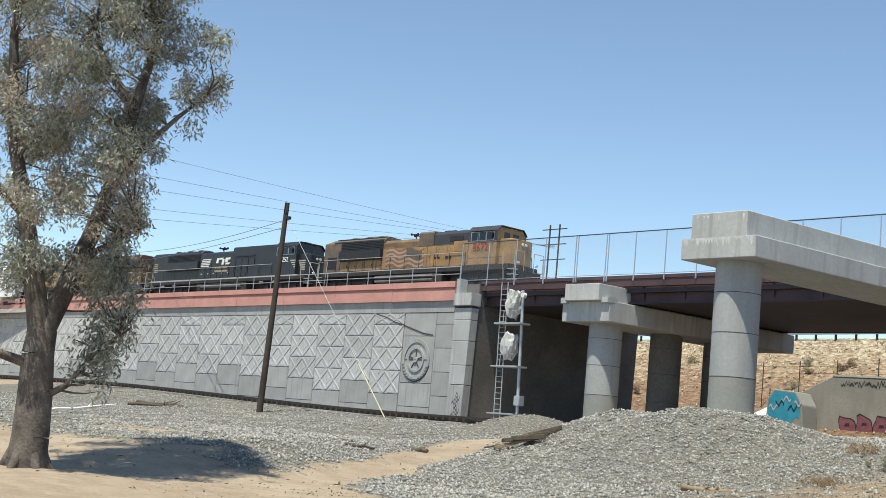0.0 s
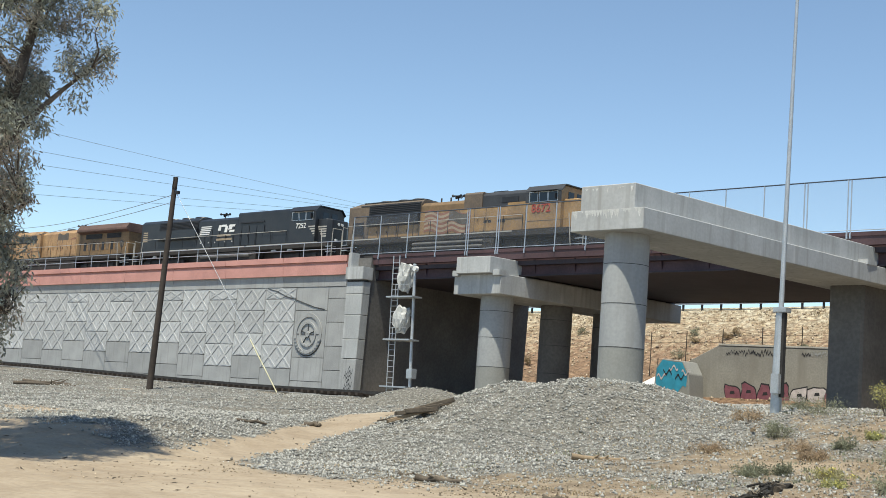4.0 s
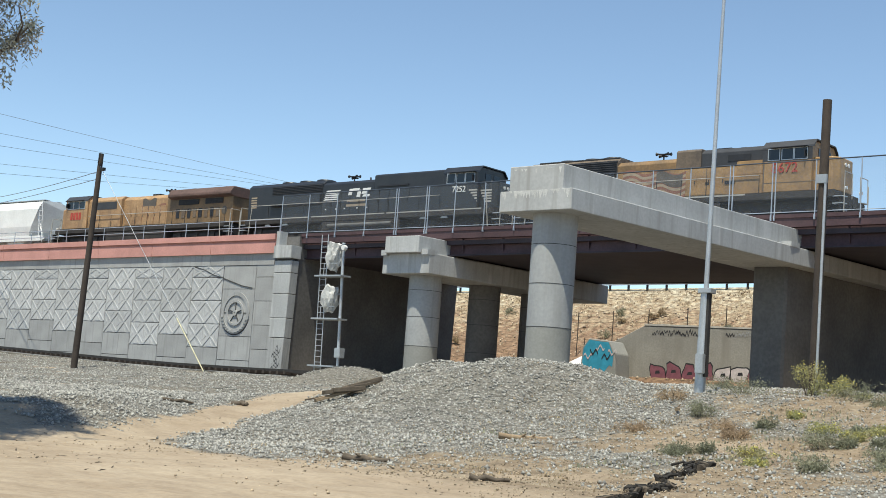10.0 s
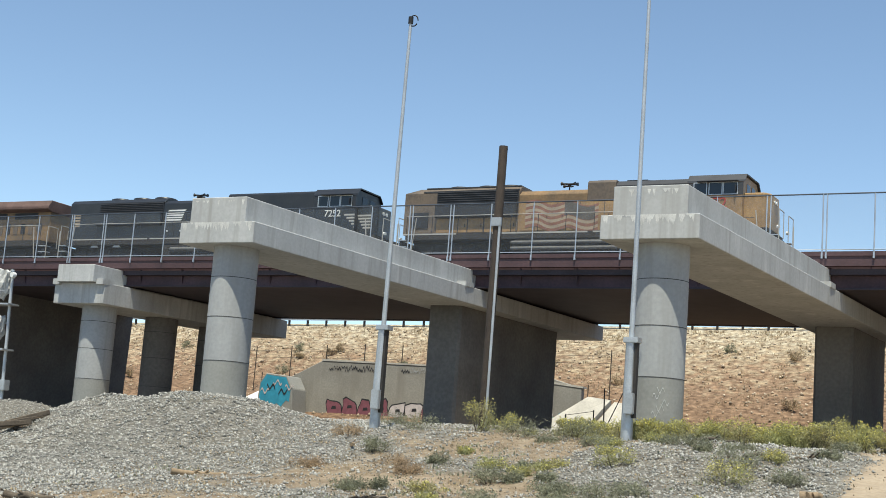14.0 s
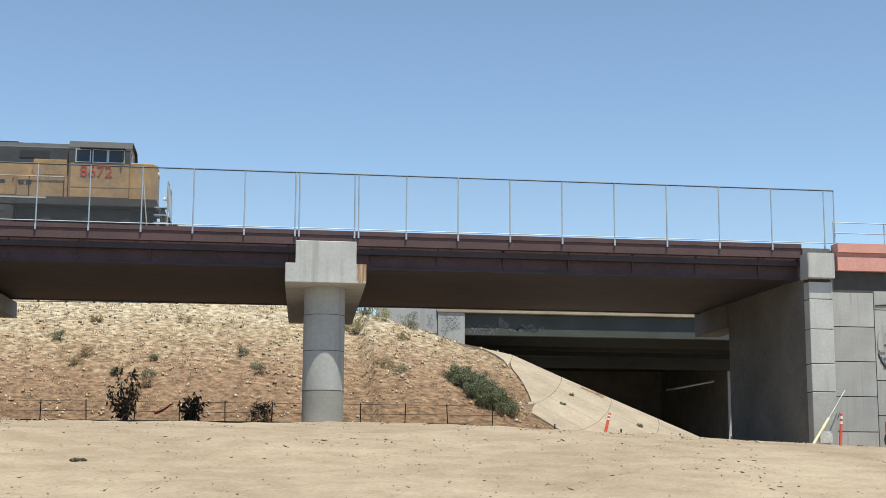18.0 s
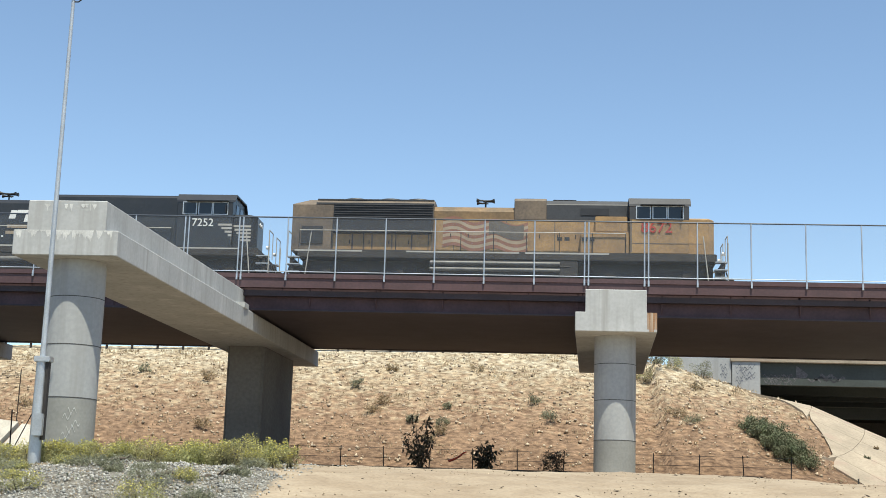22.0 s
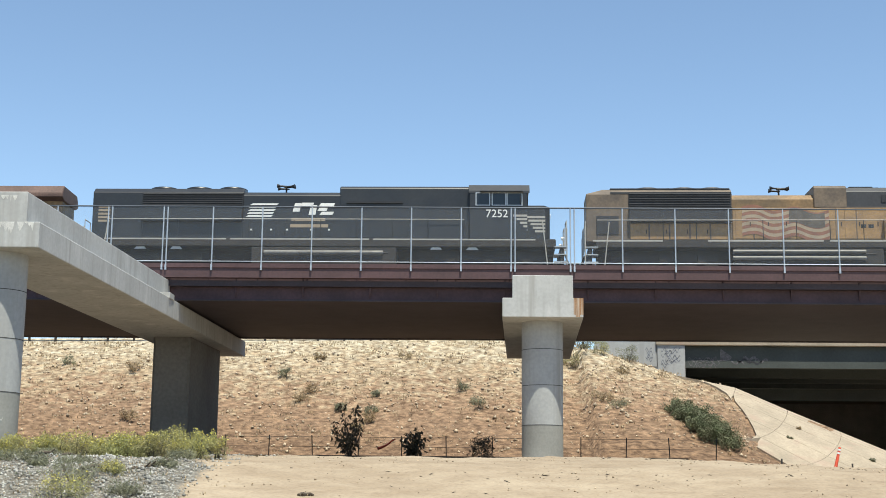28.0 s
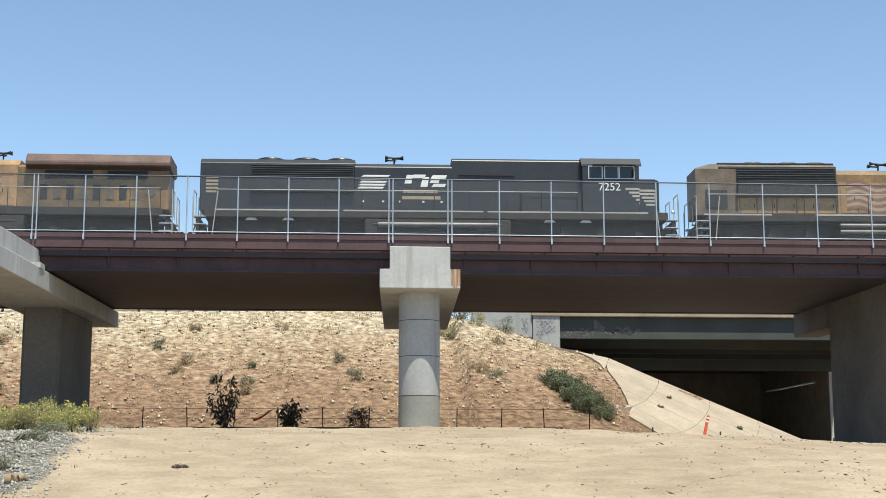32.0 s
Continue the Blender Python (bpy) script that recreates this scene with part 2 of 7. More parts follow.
M_MESH = mesh_material()
M_LATT = mix_over(mat("lattice_panel_concrete", (0.47, 0.472, 0.47), 0.9, var=0.12, scale=1.2, fine=14, bump=0.1, obj=0.1), streaks(5, 0.3, 0.55, 0.78), (0.365, 0.365, 0.36))
M_TARP = mat("pale_tarp", (0.52, 0.52, 0.50), 0.6, var=0.25, scale=3, fine=14, bump=0.4)
M_PINK = mat("maroon_spray", (0.24, 0.085, 0.115), 0.7, var=0.25, scale=3)
M_PALE = mat("pale_spray", (0.62, 0.56, 0.56), 0.7, var=0.2, scale=3)
M_BLUE = mat("blue_spray", (0.04, 0.34, 0.52), 0.7, var=0.2, scale=2)
M_INK = mat("black_spray", (0.025, 0.025, 0.03), 0.7, var=0.2)
M_ORANGE = mat("safety_orange", (0.72, 0.10, 0.05), 0.5, var=0.15)
M_YPIPE = mat("yellow_guard", (0.70, 0.65, 0.42), 0.55, var=0.2)
M_PAVE = mix_over(mat("paving_concrete", (0.37, 0.31, 0.237), 0.9, var=0.2, scale=0.5, fine=6, bump=0.1), streaks(0.6, 0.6, 0.55, 0.8), (0.327, 0.232, 0.185))
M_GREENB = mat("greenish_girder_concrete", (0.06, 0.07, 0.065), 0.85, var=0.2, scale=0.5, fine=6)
M_RAILF = mat("dark_fence_rail", (0.07, 0.085, 0.11), 0.5, 0.3, var=0.15)

# ---- mesh tools ----
def part(name, bm, material, parent=None, label="", smooth=False, **tags):
    """Links a bmesh as one mesh object, under parent if given."""
    me = bpy.data.meshes.new(name)
    bm.to_mesh(me)
    bm.free()
    for mm in (material if isinstance(material, (list, tuple)) else [material]):
        me.materials.append(mm)
    if smooth:
        me.polygons.foreach_set("use_smooth", [True] * len(me.polygons))
        me.update()
    ob = new(name, me)
    if parent:
        ob.parent = parent
    return tagged(ob, label, **tags)


def thing(name, label, category, x=0, y=0, z=0, group="", kind=""):
    ob = new(name)
    ob.empty_display_size = 0.2
    ob.location = (x, y, z)
    return tagged(ob, label, category, group, kind)


def box(bm, x0, x1, y0, y1, z0, z1, bev=0.0, mi=0):
    vs = [bm.verts.new((x, y, z)) for z in (z0, z1) for y in (y0, y1) for x in (x0, x1)]
    fs = [bm.faces.new([vs[i] for i in f]) for f in ((0, 2, 3, 1), (4, 5, 7, 6), (0, 1, 5, 4), (2, 6, 7, 3), (0, 4, 6, 2), (1, 3, 7, 5))]
    for f in fs:
        f.material_index = mi
    if bev:
        es = list({e for f in fs for e in f.edges})
        bmesh.ops.bevel(bm, geom=es, offset=bev, segments=2, affect="EDGES", clamp_overlap=True)
    return bm


def boxes(*list_of, bev=0.0):
    bm = bmesh.new()
    for b in list_of:
        box(bm, *b, bev=bev)
    return bm


def tube(bm, a, b, r0, r1=None, seg=10, mi=0, cap=True):
    """A tapered round bar from a to b."""
    a, b = Vector(a), Vector(b)
    r1 = r0 if r1 is None else r1
    q = (b - a).to_track_quat("Z", "Y")
    rings = []
    for c, r in ((a, r0), (b, r1)):
        rings.append([bm.verts.new(c + q @ Vector((r * math.cos(2 * math.pi * i / seg), r * math.sin(2 * math.pi * i / seg), 0))) for i in range(seg)])
    for i in range(seg):
        f = bm.faces.new((rings[0][i], rings[0][(i + 1) % seg], rings[1][(i + 1) % seg], rings[1][i]))
        f.smooth, f.material_index = True, mi
    if cap:
        bm.faces.new([bm.verts.new(v.co) for v in rings[0][::-1]]).material_index = mi
        bm.faces.new([bm.verts.new(v.co) for v in rings[1]]).material_index = mi
    return bm


def tubes(*segs, seg=8):
    bm = bmesh.new()
    for s in segs:
        tube(bm, *s, seg=seg)
    return bm


def lathe(bm, cx, cy, profile, seg=28):
    """A turned body: profile is (radius, z) from the bottom up."""
    rings = [[bm.verts.new((cx + r * math.cos(2 * math.pi * i / seg), cy + r * math.sin(2 * math.pi * i / seg), z)) for i in range(seg)] for r, z in profile]
    for a, b in zip(rings, rings[1:]):
        for i in range(seg):
            bm.faces.new((a[i], a[(i + 1) % seg], b[(i + 1) % seg], b[i])).smooth = True
    bm.faces.new([bm.verts.new(v.co) for v in rings[0][::-1]]), bm.faces.new([bm.verts.new(v.co) for v in rings[-1]])
    return bm


def prism(bm, outline, axis, a, b, mi=0, shift=0.0, bev=0.0):
    """Extrudes a closed outline of two coordinates along axis 'x', 'y' or 'z' from a to b; shift: sideways move of the far end."""
    def at(p, t, s):
        u, v = p
        return {"x": (t, u + s, v), "y": (u + s, t, v), "z": (u + s, v, t)}[axis]
    A = [bm.verts.new(at(p, a, 0)) for p in outline]
    B = [bm.verts.new(at(p, b, shift)) for p in outline]
    n = len(outline)
    fs = [bm.faces.new((A[i], A[(i + 1) % n], B[(i + 1) % n], B[i])) for i in range(n)]
    fs += [bm.faces.new(A[::-1]), bm.faces.new(B)]
    for f in fs:
        f.material_index = mi
    bmesh.ops.recalc_face_normals(bm, faces=fs)
    if bev:
        bmesh.ops.bevel(bm, geom=list({e for f in fs for e in f.edges}), offset=bev, segments=1, affect="EDGES", clamp_overlap=True)
    return bm


def smooth01(x, a, b):
    t = min(1, max(0, (x - a) / (b - a)))
    return t * t * (3 - 2 * t)


def fbm(x, y, s, seed=0.0):
    return noise.fractal(Vector((x * s, y * s, seed)), 1.0, 2.0, 4)


def along(y, pts):
    for (a, u), (b, v) in zip(pts, pts[1:]):
        if y <= b:
            return u + (v - u) * max(0, (y - a)) / (b - a)
    return pts[-1][1]


def text_bm(words, size, depth=0.02, shear=0.0):
    """Letters in the x-z plane facing -y, centred, as a bmesh."""
    cu = bpy.data.curves.new("letters", "FONT")
    cu.body, cu.size, cu.extrude, cu.align_x, cu.align_y, cu.shear = words, size, depth, "CENTER", "CENTER", shear
    ob = bpy.data.objects.new("letters", cu)
    scene.collection.objects.link(ob)
    bpy.context.view_layer.update()
    me = bpy.data.meshes.new_from_object(ob.evaluated_get(bpy.context.evaluated_depsgraph_get()))
    bm = bmesh.new()
    bm.from_mesh(me)
    bpy.data.objects.remove(ob)
    bpy.data.meshes.remove(me)
    bpy.data.curves.remove(cu)
    bmesh.ops.transform(bm, matrix=Matrix.Rotation(math.pi / 2, 4, "X"), verts=bm.verts)
    return bm


def moved(bm, x, y, z, turn=0.0):
    bmesh.ops.transform(bm, matrix=Matrix.Translation((x, y, z)) @ Matrix.Rotation(turn, 4, "Z"), verts=bm.verts)
    return bm


def wave_strip(bm, x0, x1, z0, thick, amp, y, phase=0.0, n=16):
    """A thin wavy band lying on a flat side."""
    lo, hi = [], []
    for i in range(n + 1):
        x = x0 + (x1 - x0) * i / n
        w = amp * math.sin(2 * math.pi * i / n * 1.4 + phase)
        lo.append(bm.verts.new((x, y, z0 + w)))
        hi.append(bm.verts.new((x, y, z0 + w + thick)))
    for i in range(n):
        bm.faces.new((lo[i], lo[i + 1], hi[i + 1], hi[i]))
    return bm

# ---- ground ----
LEFT = [(0, 0), (15, 0.05), (16.8, 0.12), (18.5, 0.42), (21, 0.86), (24, 1.12), (30, 1.28), (40, 1.62), (57, 2.62), (62, 2.7), (75, 3.2), (83, 4.2), (100, 4.3)]
RIGHT = [(0, 0), (15, 0.05), (25, 0.25), (32, 1.0), (40, 2.65), (46, 3.05), (56, 3.25), (66, 3.35), (75, 3.6), (83, 4.2), (100, 4.3)]


def hump(x, y, cx, cy, rx, ry, h, turn=0.0):
    c, s = math.cos(turn), math.sin(turn)
    u, v = (x - cx) * c + (y - cy) * s, -(x - cx) * s + (y - cy) * c
    d = math.hypot(u / rx, v / ry)
    return h * (0.5 + 0.5 * math.cos(math.pi * d)) if d < 1 else 0.0


def heap(x, y, cx, cy, rx, ry, h):
    """A tipped heap: straight flanks and a slightly rounded top."""
    d = math.hypot((x - cx) / rx, (y - cy) / ry) + 0.06 * fbm(x, y, 0.6, 17.0)
    return h * max(0.0, 1.08 - math.sqrt(d * d + 0.015))


def path_x(y):
    """Middle line of the sandy wheel track that climbs past the pile."""
    return -33 - 0.52 * (y - 26.5)


def gravel_mask(x, y):
    """Share of loose grey ballast over the sand."""
    wob = 2.0 * fbm(x, y, 0.12, 3.0) + 1.0 * fbm(x, y, 0.5, 5.0) + 0.5 * fbm(x, y, 1.4, 6.0)
    d = x - path_x(y) + 0.6 * wob
    left = smooth01(y + 1.2 * wob, 17.6, 20.5) * smooth01(-d, 0.7, 2.2) * min(1, max(0, 0.95 + 0.7 * fbm(x, y, 0.22, 15.0) - 0.2 * (1 - smooth01(y, 19, 28)) - 0.6 * hump(x, y, -40.5, 23.0, 6.0, 2.2, 1.0)))
    pile = smooth01(d, 0.7, 1.8) * smooth01(y + 0.35 * (x + 24) + 0.6 * wob, 19.0, 20.6) * (1 - smooth01(x + 1.5 * wob, -25, -19)) * (1 - smooth01(y, 58, 61))
    patch = smooth01(d, 1.0, 2.4) * smooth01(y + wob, 21, 25) * (1 - smooth01(x + wob, -9.5, -6.5)) * (1 - smooth01(y, 50, 58)) * (0.36 + 0.5 * fbm(x, y, 0.3, 9.0))
    right = smooth01(1.0 - math.hypot((x + 10.5) / 5.0, (y - 36.5) / 5.5) + 0.18 * wob, 0, 0.25) * (1 - smooth01(x + 0.4 * wob, -8, -6.8))
    return max(left, pile, patch, right)


def ground_z(x, y):
    far = smooth01(y, 30, 42)
    s = smooth01(x, -48, -26) * far + smooth01(x - path_x(y), -4.5, 0.5) * (1 - far)
    z = along(y, LEFT) * (1 - s) + along(y, RIGHT) * s
    z -= 0.75 * smooth01(x, 6, 26) * smooth01(y, 30, 46)
    z += hump(x, y, -31.0, 36.5, 8.0, 9, 0.75, 0.2) + heap(x, y, -33.7, 37.4, 1.9, 3.6, 0.55) + heap(x, y, -29.7, 37.0, 3.6, 5.5, 0.62)
    z += hump(x, y, -53.5, 53, 5, 4, 0.95) + hump(x, y, -12, 37.5, 8, 5, 0.35)
    z -= hump(x, y, -42, 40, 5, 12, 0.55, -0.5)
    z += 0.10 * fbm(x, y, 0.15, 1.0) + 0.04 * fbm(x, y, 0.9, 2.0)
    if 10 < y < 50:  # ruts and trodden unevenness
        z += 0.05 * abs(fbm(x * 0.6 + y * 0.3, y - 0.5 * x, 0.7, 13.0)) + 0.03 * fbm(x, y, 2.1, 14.0)
    if x < -35:
        z += 0.9 * smooth01(-x, 68, 118) * smooth01(y, 40, 60)
    return z


def grid_sheet(name, xs, ys, zf, material, **tags):
    me = bpy.data.meshes.new(name)
    nx = len(xs)
    me.from_pydata([(x, y, zf(x, y)) for y in ys for x in xs], [], [(j * nx + i, j * nx + i + 1, (j + 1) * nx + i + 1, (j + 1) * nx + i) for j in range(len(ys) - 1) for i in range(nx - 1)])
    me.materials.append(material)
    me.polygons.foreach_set("use_smooth", [True] * len(me.polygons))
    return tagged(new(name, me), **tags)


def spread(a, b, step):
    n = max(1, round((b - a) / step))
    return [a + (b - a) * i / n for i in range(n + 1)]


EMB_TOE, EMB_TOP, EMB_Z = 82.0, 99.0, 12.75


CONE = (7.0, 97.0)
CONE_SIDE = [(0, 12.75), (7.5, 10.25), (11, 9.5), (14.6, 7.9), (20.6, 5.35), (24, 3.9), (60, -11)]


def bank_top(x):
    return min(13.35, 13.35 + 0.0097 * x) - 0.6 * smooth01(x, 2, 7)


def cone_z(x, y):
    """The rounded end of the bank: steep to the front, gentler under the overpass."""
    dx, dy = x - CONE[0], max(0, CONE[1] - y)
    r = math.hypot(dx, dy)
    w = smooth01(math.atan2(dx, dy + 0.001), 0.75, 1.5)
    return (12.75 - 0.5 * r) * (1 - w) + along(r, CONE_SIDE) * w


def embank_z(x, y):
    top = bank_top(x)
    front = 4.1 + (y - EMB_TOE) * (top - 4.1) / (EMB_TOP - EMB_TOE)
    if x > CONE[0]:
        z = cone_z(x, y)
    else:
        z = min(front, top)
    k = min(1, max(0, (z - 4.2) / 1.0))
    rough = 0.22 * fbm(x, y, 0.35, 7.0) + 0.12 * fbm(x, y, 1.3, 8.0)
    return z + (rough * k if z < top - 0.02 and y < 98 else 0)


def all_z(x, y):
    z = ground_z(x, y)
    if y > EMB_TOE - 2 and y < 135:
        z = max(z, embank_z(x, y))
    return z


xs = [-900, -500, -300, -200] + spread(-150, -90, 2.5) + spread(-89, 30, 0.5) + spread(32, 70, 2.5) + [120, 200, 400, 900]
ys = [-900, -300, -100, -40] + spread(-20, 8, 2) + spread(8.5, 62, 0.4) + spread(62.5, 102, 0.6) + spread(104, 150, 5) + [200, 350, 700, 2500]
ground = grid_sheet("ground", xs, ys, all_z, M_GROUND, label="pale trodden sand with grey ballast and dry weeds", category="ground", kind="structure")

zones = {"gravel": [], "dry": [], "bank": []}
for v in ground.data.vertices:
    x, y = v.co.x, v.co.y
    near = -120 < x < 40 and 5 < y < 100
    zones["gravel"].append(gravel_mask(x, y) if near and y < 62 else 0.0)
    w = 0.35 + 0.65 * smooth01(fbm(x, y, 0.3, 11.0) + 0.4, -0.15, 0.35)
    zones["dry"].append(w * smooth01(x, -36, -24) * (1 - smooth01(x + 1.2 * fbm(x, y, 0.4, 4), -10, -6.5)) * smooth01(y, 17, 24) * (1 - smooth01(y, 60, 64)) if near else 0.0)
    zones["bank"].append(smooth01(y, EMB_TOE - 4, EMB_TOE - 1))
for key, vals in zones.items():
    at_ = ground.data.attributes.new(key, "FLOAT", "POINT")
    at_.data.foreach_set("value", vals)

# ---- the rail bridge ----
FY, DECK_TOP, FASCIA_BOT, GIRD_BOT, FARY = 61.5, 12.2, 11.55, 10.57, 77.0
XL, XR = -67.5, 25.4
bridge = thing("rail_bridge", "dark red steel girder railway bridge on concrete bents", "bridge")
part("deck_slab", boxes((XL, XR, FY + 0.25, FARY, 11.2, 11.45)), M_STEEL, bridge)
part("fascia", prism(bmesh.new(), [(FY, FASCIA_BOT), (FY + 0.35, FASCIA_BOT), (FY + 0.35, FASCIA_BOT + 0.05), (FY + 0.06, FASCIA_BOT + 0.08), (FY + 0.06, DECK_TOP - 0.2), (FY + 0.3, DECK_TOP - 0.16), (FY + 0.3, DECK_TOP), (FY - 0.05, DECK_TOP), (FY - 0.05, DECK_TOP - 0.2), (FY, DECK_TOP - 0.22)], "x", XL, XR), M_FASCIA, bridge, "red oxide painted edge beam")
part("fascia", boxes((XL, XR, FARY - 0.1, FARY + 0.1, FASCIA_BOT, DECK_TOP)), M_FASCIA, bridge, "red oxide painted edge beam")
for k, gy in enumerate((62.1, FARY - 0.4)):
    part("girder_web", boxes((XL, XR, gy - 0.012, gy + 0.012, GIRD_BOT + 0.05, 11.6)), M_WEB, bridge)
    part("bottom_flange", boxes((XL, XR, gy - 0.22, gy + 0.22, GIRD_BOT - 0.03, GIRD_BOT + 0.05)), M_STEEL, bridge)
part("soffit_plate", boxes((XL, XR, 62.2, FARY - 0.5, GIRD_BOT, GIRD_BOT + 0.04)), M_STEEL, bridge)
for x in [-66.0 + 3.06 * k for k in range(23)] + [5.1 + 3.06 * k for k in range(7)]:
    part("stiffener", prism(bmesh.new(), [(62.09, 10.7), (62.09, 11.55), (61.9, 11.55), (61.98, 10.95)], "x", x - 0.03, x + 0.03), M_WEB, bridge)

SKEW = 0.035
M_DRIP = mat("lime_drip", (0.60, 0.60, 0.58), 0.9, var=0.2, scale=3, fine=20)
BENTS = [  # x at the near end, near y, stem width, ledge width, diameter, column places
    ("c1", -56.32, 60.0, 2.75, 3.8, 2.0, (61.5, 66.9, 72.0)),
    ("c2", -33.85, 43.2, 2.71, 3.64, 1.83, (44.6,)),
    ("c3", -15.93, 43.6, 2.66, 3.54, 1.83, (45.05,)),
    ("c4", 2.94, 59.8, 2.66, 3.54, 1.84, (61.8, 67.2, 72.6)),
]
STEM_TOP, LEDGE_TOP, CAP_BOT = 11.45, 10.45, 9.6
for nm, bx, by, sw, lw, dia, cols in BENTS:
    bent = thing("bridge_bent", "grey concrete bridge bent with round columns under a long cap", "bridge pier", group="bridge bents")
    far = 77.4
    o = [(bx - lw / 2, CAP_BOT), (bx + lw / 2, CAP_BOT), (bx + lw / 2, LEDGE_TOP), (bx + sw / 2, LEDGE_TOP), (bx + sw / 2, STEM_TOP), (bx - sw / 2, STEM_TOP), (bx - sw / 2, LEDGE_TOP), (bx - lw / 2, LEDGE_TOP)]
    if nm == "c1":  # the stem stands forward of the ledge
        part("cap_ledge", prism(bmesh.new(), [(o[0][0], 9.25), (o[1][0], 9.25), o[2], o[7]], "y", by - 0.2, far, shift=SKEW * (far - by), bev=0.025), M_CAP, bent)
        part("cap_stem", prism(bmesh.new(), [(bx - sw / 2, LEDGE_TOP + 0.004), (bx + sw / 2, LEDGE_TOP + 0.004), o[4], o[5]], "y", by - 0.65, far, shift=SKEW * (far - by), bev=0.025), M_CAP, bent)
        for s_ in (-1, 1):
            part("pedestal", boxes((bx + s_ * 1.66 - 0.26, bx + s_ * 1.66 + 0.26, by - 0.4, by + 0.5, LEDGE_TOP - 0.12, LEDGE_TOP + 0.22), bev=0.02), M_CAP, bent)
    else:
        part("cap_beam", prism(bmesh.new(), o, "y", by, far, shift=SKEW * (far - by), bev=0.025), M_CAP, bent)
    for cy in cols:
        cx, r = bx + SKEW * (cy - by) + (0.14 if nm == "c1" else 0.0), dia / 2
        gz = ground_z(cx, cy) - 0.4
        prof = [(r, gz), (r, 4.1)]
        # columns behind y 64 take the copy darkened for deck shade
        part("column_base", lathe(bmesh.new(), cx, cy, [(r, gz), (r, 4.985)], 48), M_DECKSHADE if cy > 64 else M_COLLOW, bent, "stained lower column lift")
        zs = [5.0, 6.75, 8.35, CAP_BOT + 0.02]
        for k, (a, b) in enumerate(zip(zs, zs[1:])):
            part("column_lift", lathe(bmesh.new(), cx, cy, [(r + 0.004 * (k % 2), a), (r + 0.004 * (k % 2), b)], 48), M_DECKSHADE if cy > 64 else M_CONC, bent)
            part("column_joint", lathe(bmesh.new(), cx, cy, [(r + 0.007, a - 0.015), (r + 0.007, a + 0.012)], 48), M_JOINT, bent)

    if nm == "c4":  # rust run-off at the end of the ledge
        bm = boxes((bx + lw / 2 - 0.42, bx + lw / 2 + 0.004, by - 0.004, by + 0.3, CAP_BOT + 0.12, LEDGE_TOP + 0.004))
        box(bm, bx + sw / 2 + 0.1, bx + sw / 2 + 0.3, by - 0.0035, by, CAP_BOT + 0.02, CAP_BOT + 0.3)
        part("rust_stain", bm, M_RUSTRUN, bent, "orange rust run-off stain")
    else:
        rs_ = random.Random(nm)
        bm = bmesh.new()
        for k in range(64):  # pale lime drips below the ledge and a few on the stem
            on_stem = k % 8 == 7
            xx, ln = bx + (rs_.random() - 0.5) * (sw * 0.9 if on_stem else lw * 0.95), rs_.uniform(0.08, 0.5) ** 1.3
            zt = STEM_TOP - 0.12 if on_stem else LEDGE_TOP - 0.004
            yd, w0 = by - 0.004 - 0.00005 * k, rs_.uniform(0.02, 0.11)
            bm.faces.new([bm.verts.new(p) for p in ((xx - w0, yd, zt), (xx + w0, yd, zt), (xx + w0 * 0.7, yd, zt - ln * 0.5), (xx + 0.01, yd, zt - ln), (xx - w0 * 0.4, yd, zt - ln * 0.6))])
        if nm != "c1":
            part("lime_stain", bm, M_DRIP, bent, "white lime run-off streaks", kind="stuff")
        else:
            bm.free()

    if nm == "c3":  # faint sprayed scribbles low on the near column
        for k in range(5):
            an = -1.25 + 0.16 * (k % 3)
            px, py = bx + SKEW * 1.5 + 0.93 * math.cos(an), 45.05 + 0.93 * math.sin(an)
            part("spray_mark", moved(wave_strip(bmesh.new(), -0.14, 0.14, 0, 0.03, 0.09, 0, k * 1.9, 14), px, py, 3.75 + 0.2 * k, an + math.pi / 2), M_DRIP, bent)
    if nm in ("c2", "c3"):
        ya, yb = (61.6, 73.2) if nm == "c2" else (68.0, 74.6)
        xc = bx + SKEW * (ya - by)
        o = [(xc - 0.93, ya + 0.12), (xc - 0.8, ya), (xc + 0.8, ya), (xc + 0.93, ya + 0.12), (xc + 1.2, yb), (xc - 0.7, yb)]
        xs_ = bx + SKEW * (60.7 - by)
        part("pedestal", boxes((xs_ + sw / 2 - 0.05, xs_ + lw / 2 + 0.04, 60.2, 61.1, LEDGE_TOP - 0.05, LEDGE_TOP + 0.22), bev=0.02), M_CAP, bent)
        part("pier_wall", prism(bmesh.new(), o, "z", 2.6, CAP_BOT + 0.02), M_DECKSHADE, bent)

# ---- abutments and retaining walls ----
seat = thing("girder_seat", "grey concrete girder seat beside the abutment", "bridge seat")
part("seat_block", boxes((XR - 0.1, XR + 1.35, 71.82, 77.4, 9.3, 11.98), bev=0.03), M_DECKSHADE, seat)


def ramp_box(bm, x0, x1, y0, y1, a0, a1, b0, b1):
    """A long box whose bottom and top heights run from a0, b0 at x0 to a1, b1 at x1."""
    vs = [bm.verts.new(p) for p in ((x0, y0, a0), (x1, y0, a1), (x1, y1, a1), (x0, y1, a0), (x0, y0, b0), (x1, y0, b1), (x1, y1, b1), (x0, y1, b0))]
    for f in ((0, 3, 2, 1), (4, 5, 6, 7), (0, 1, 5, 4), (1, 2, 6, 5), (2, 3, 7, 6), (3, 0, 4, 7)):
        bm.faces.new([vs[i] for i in f])
    return bm


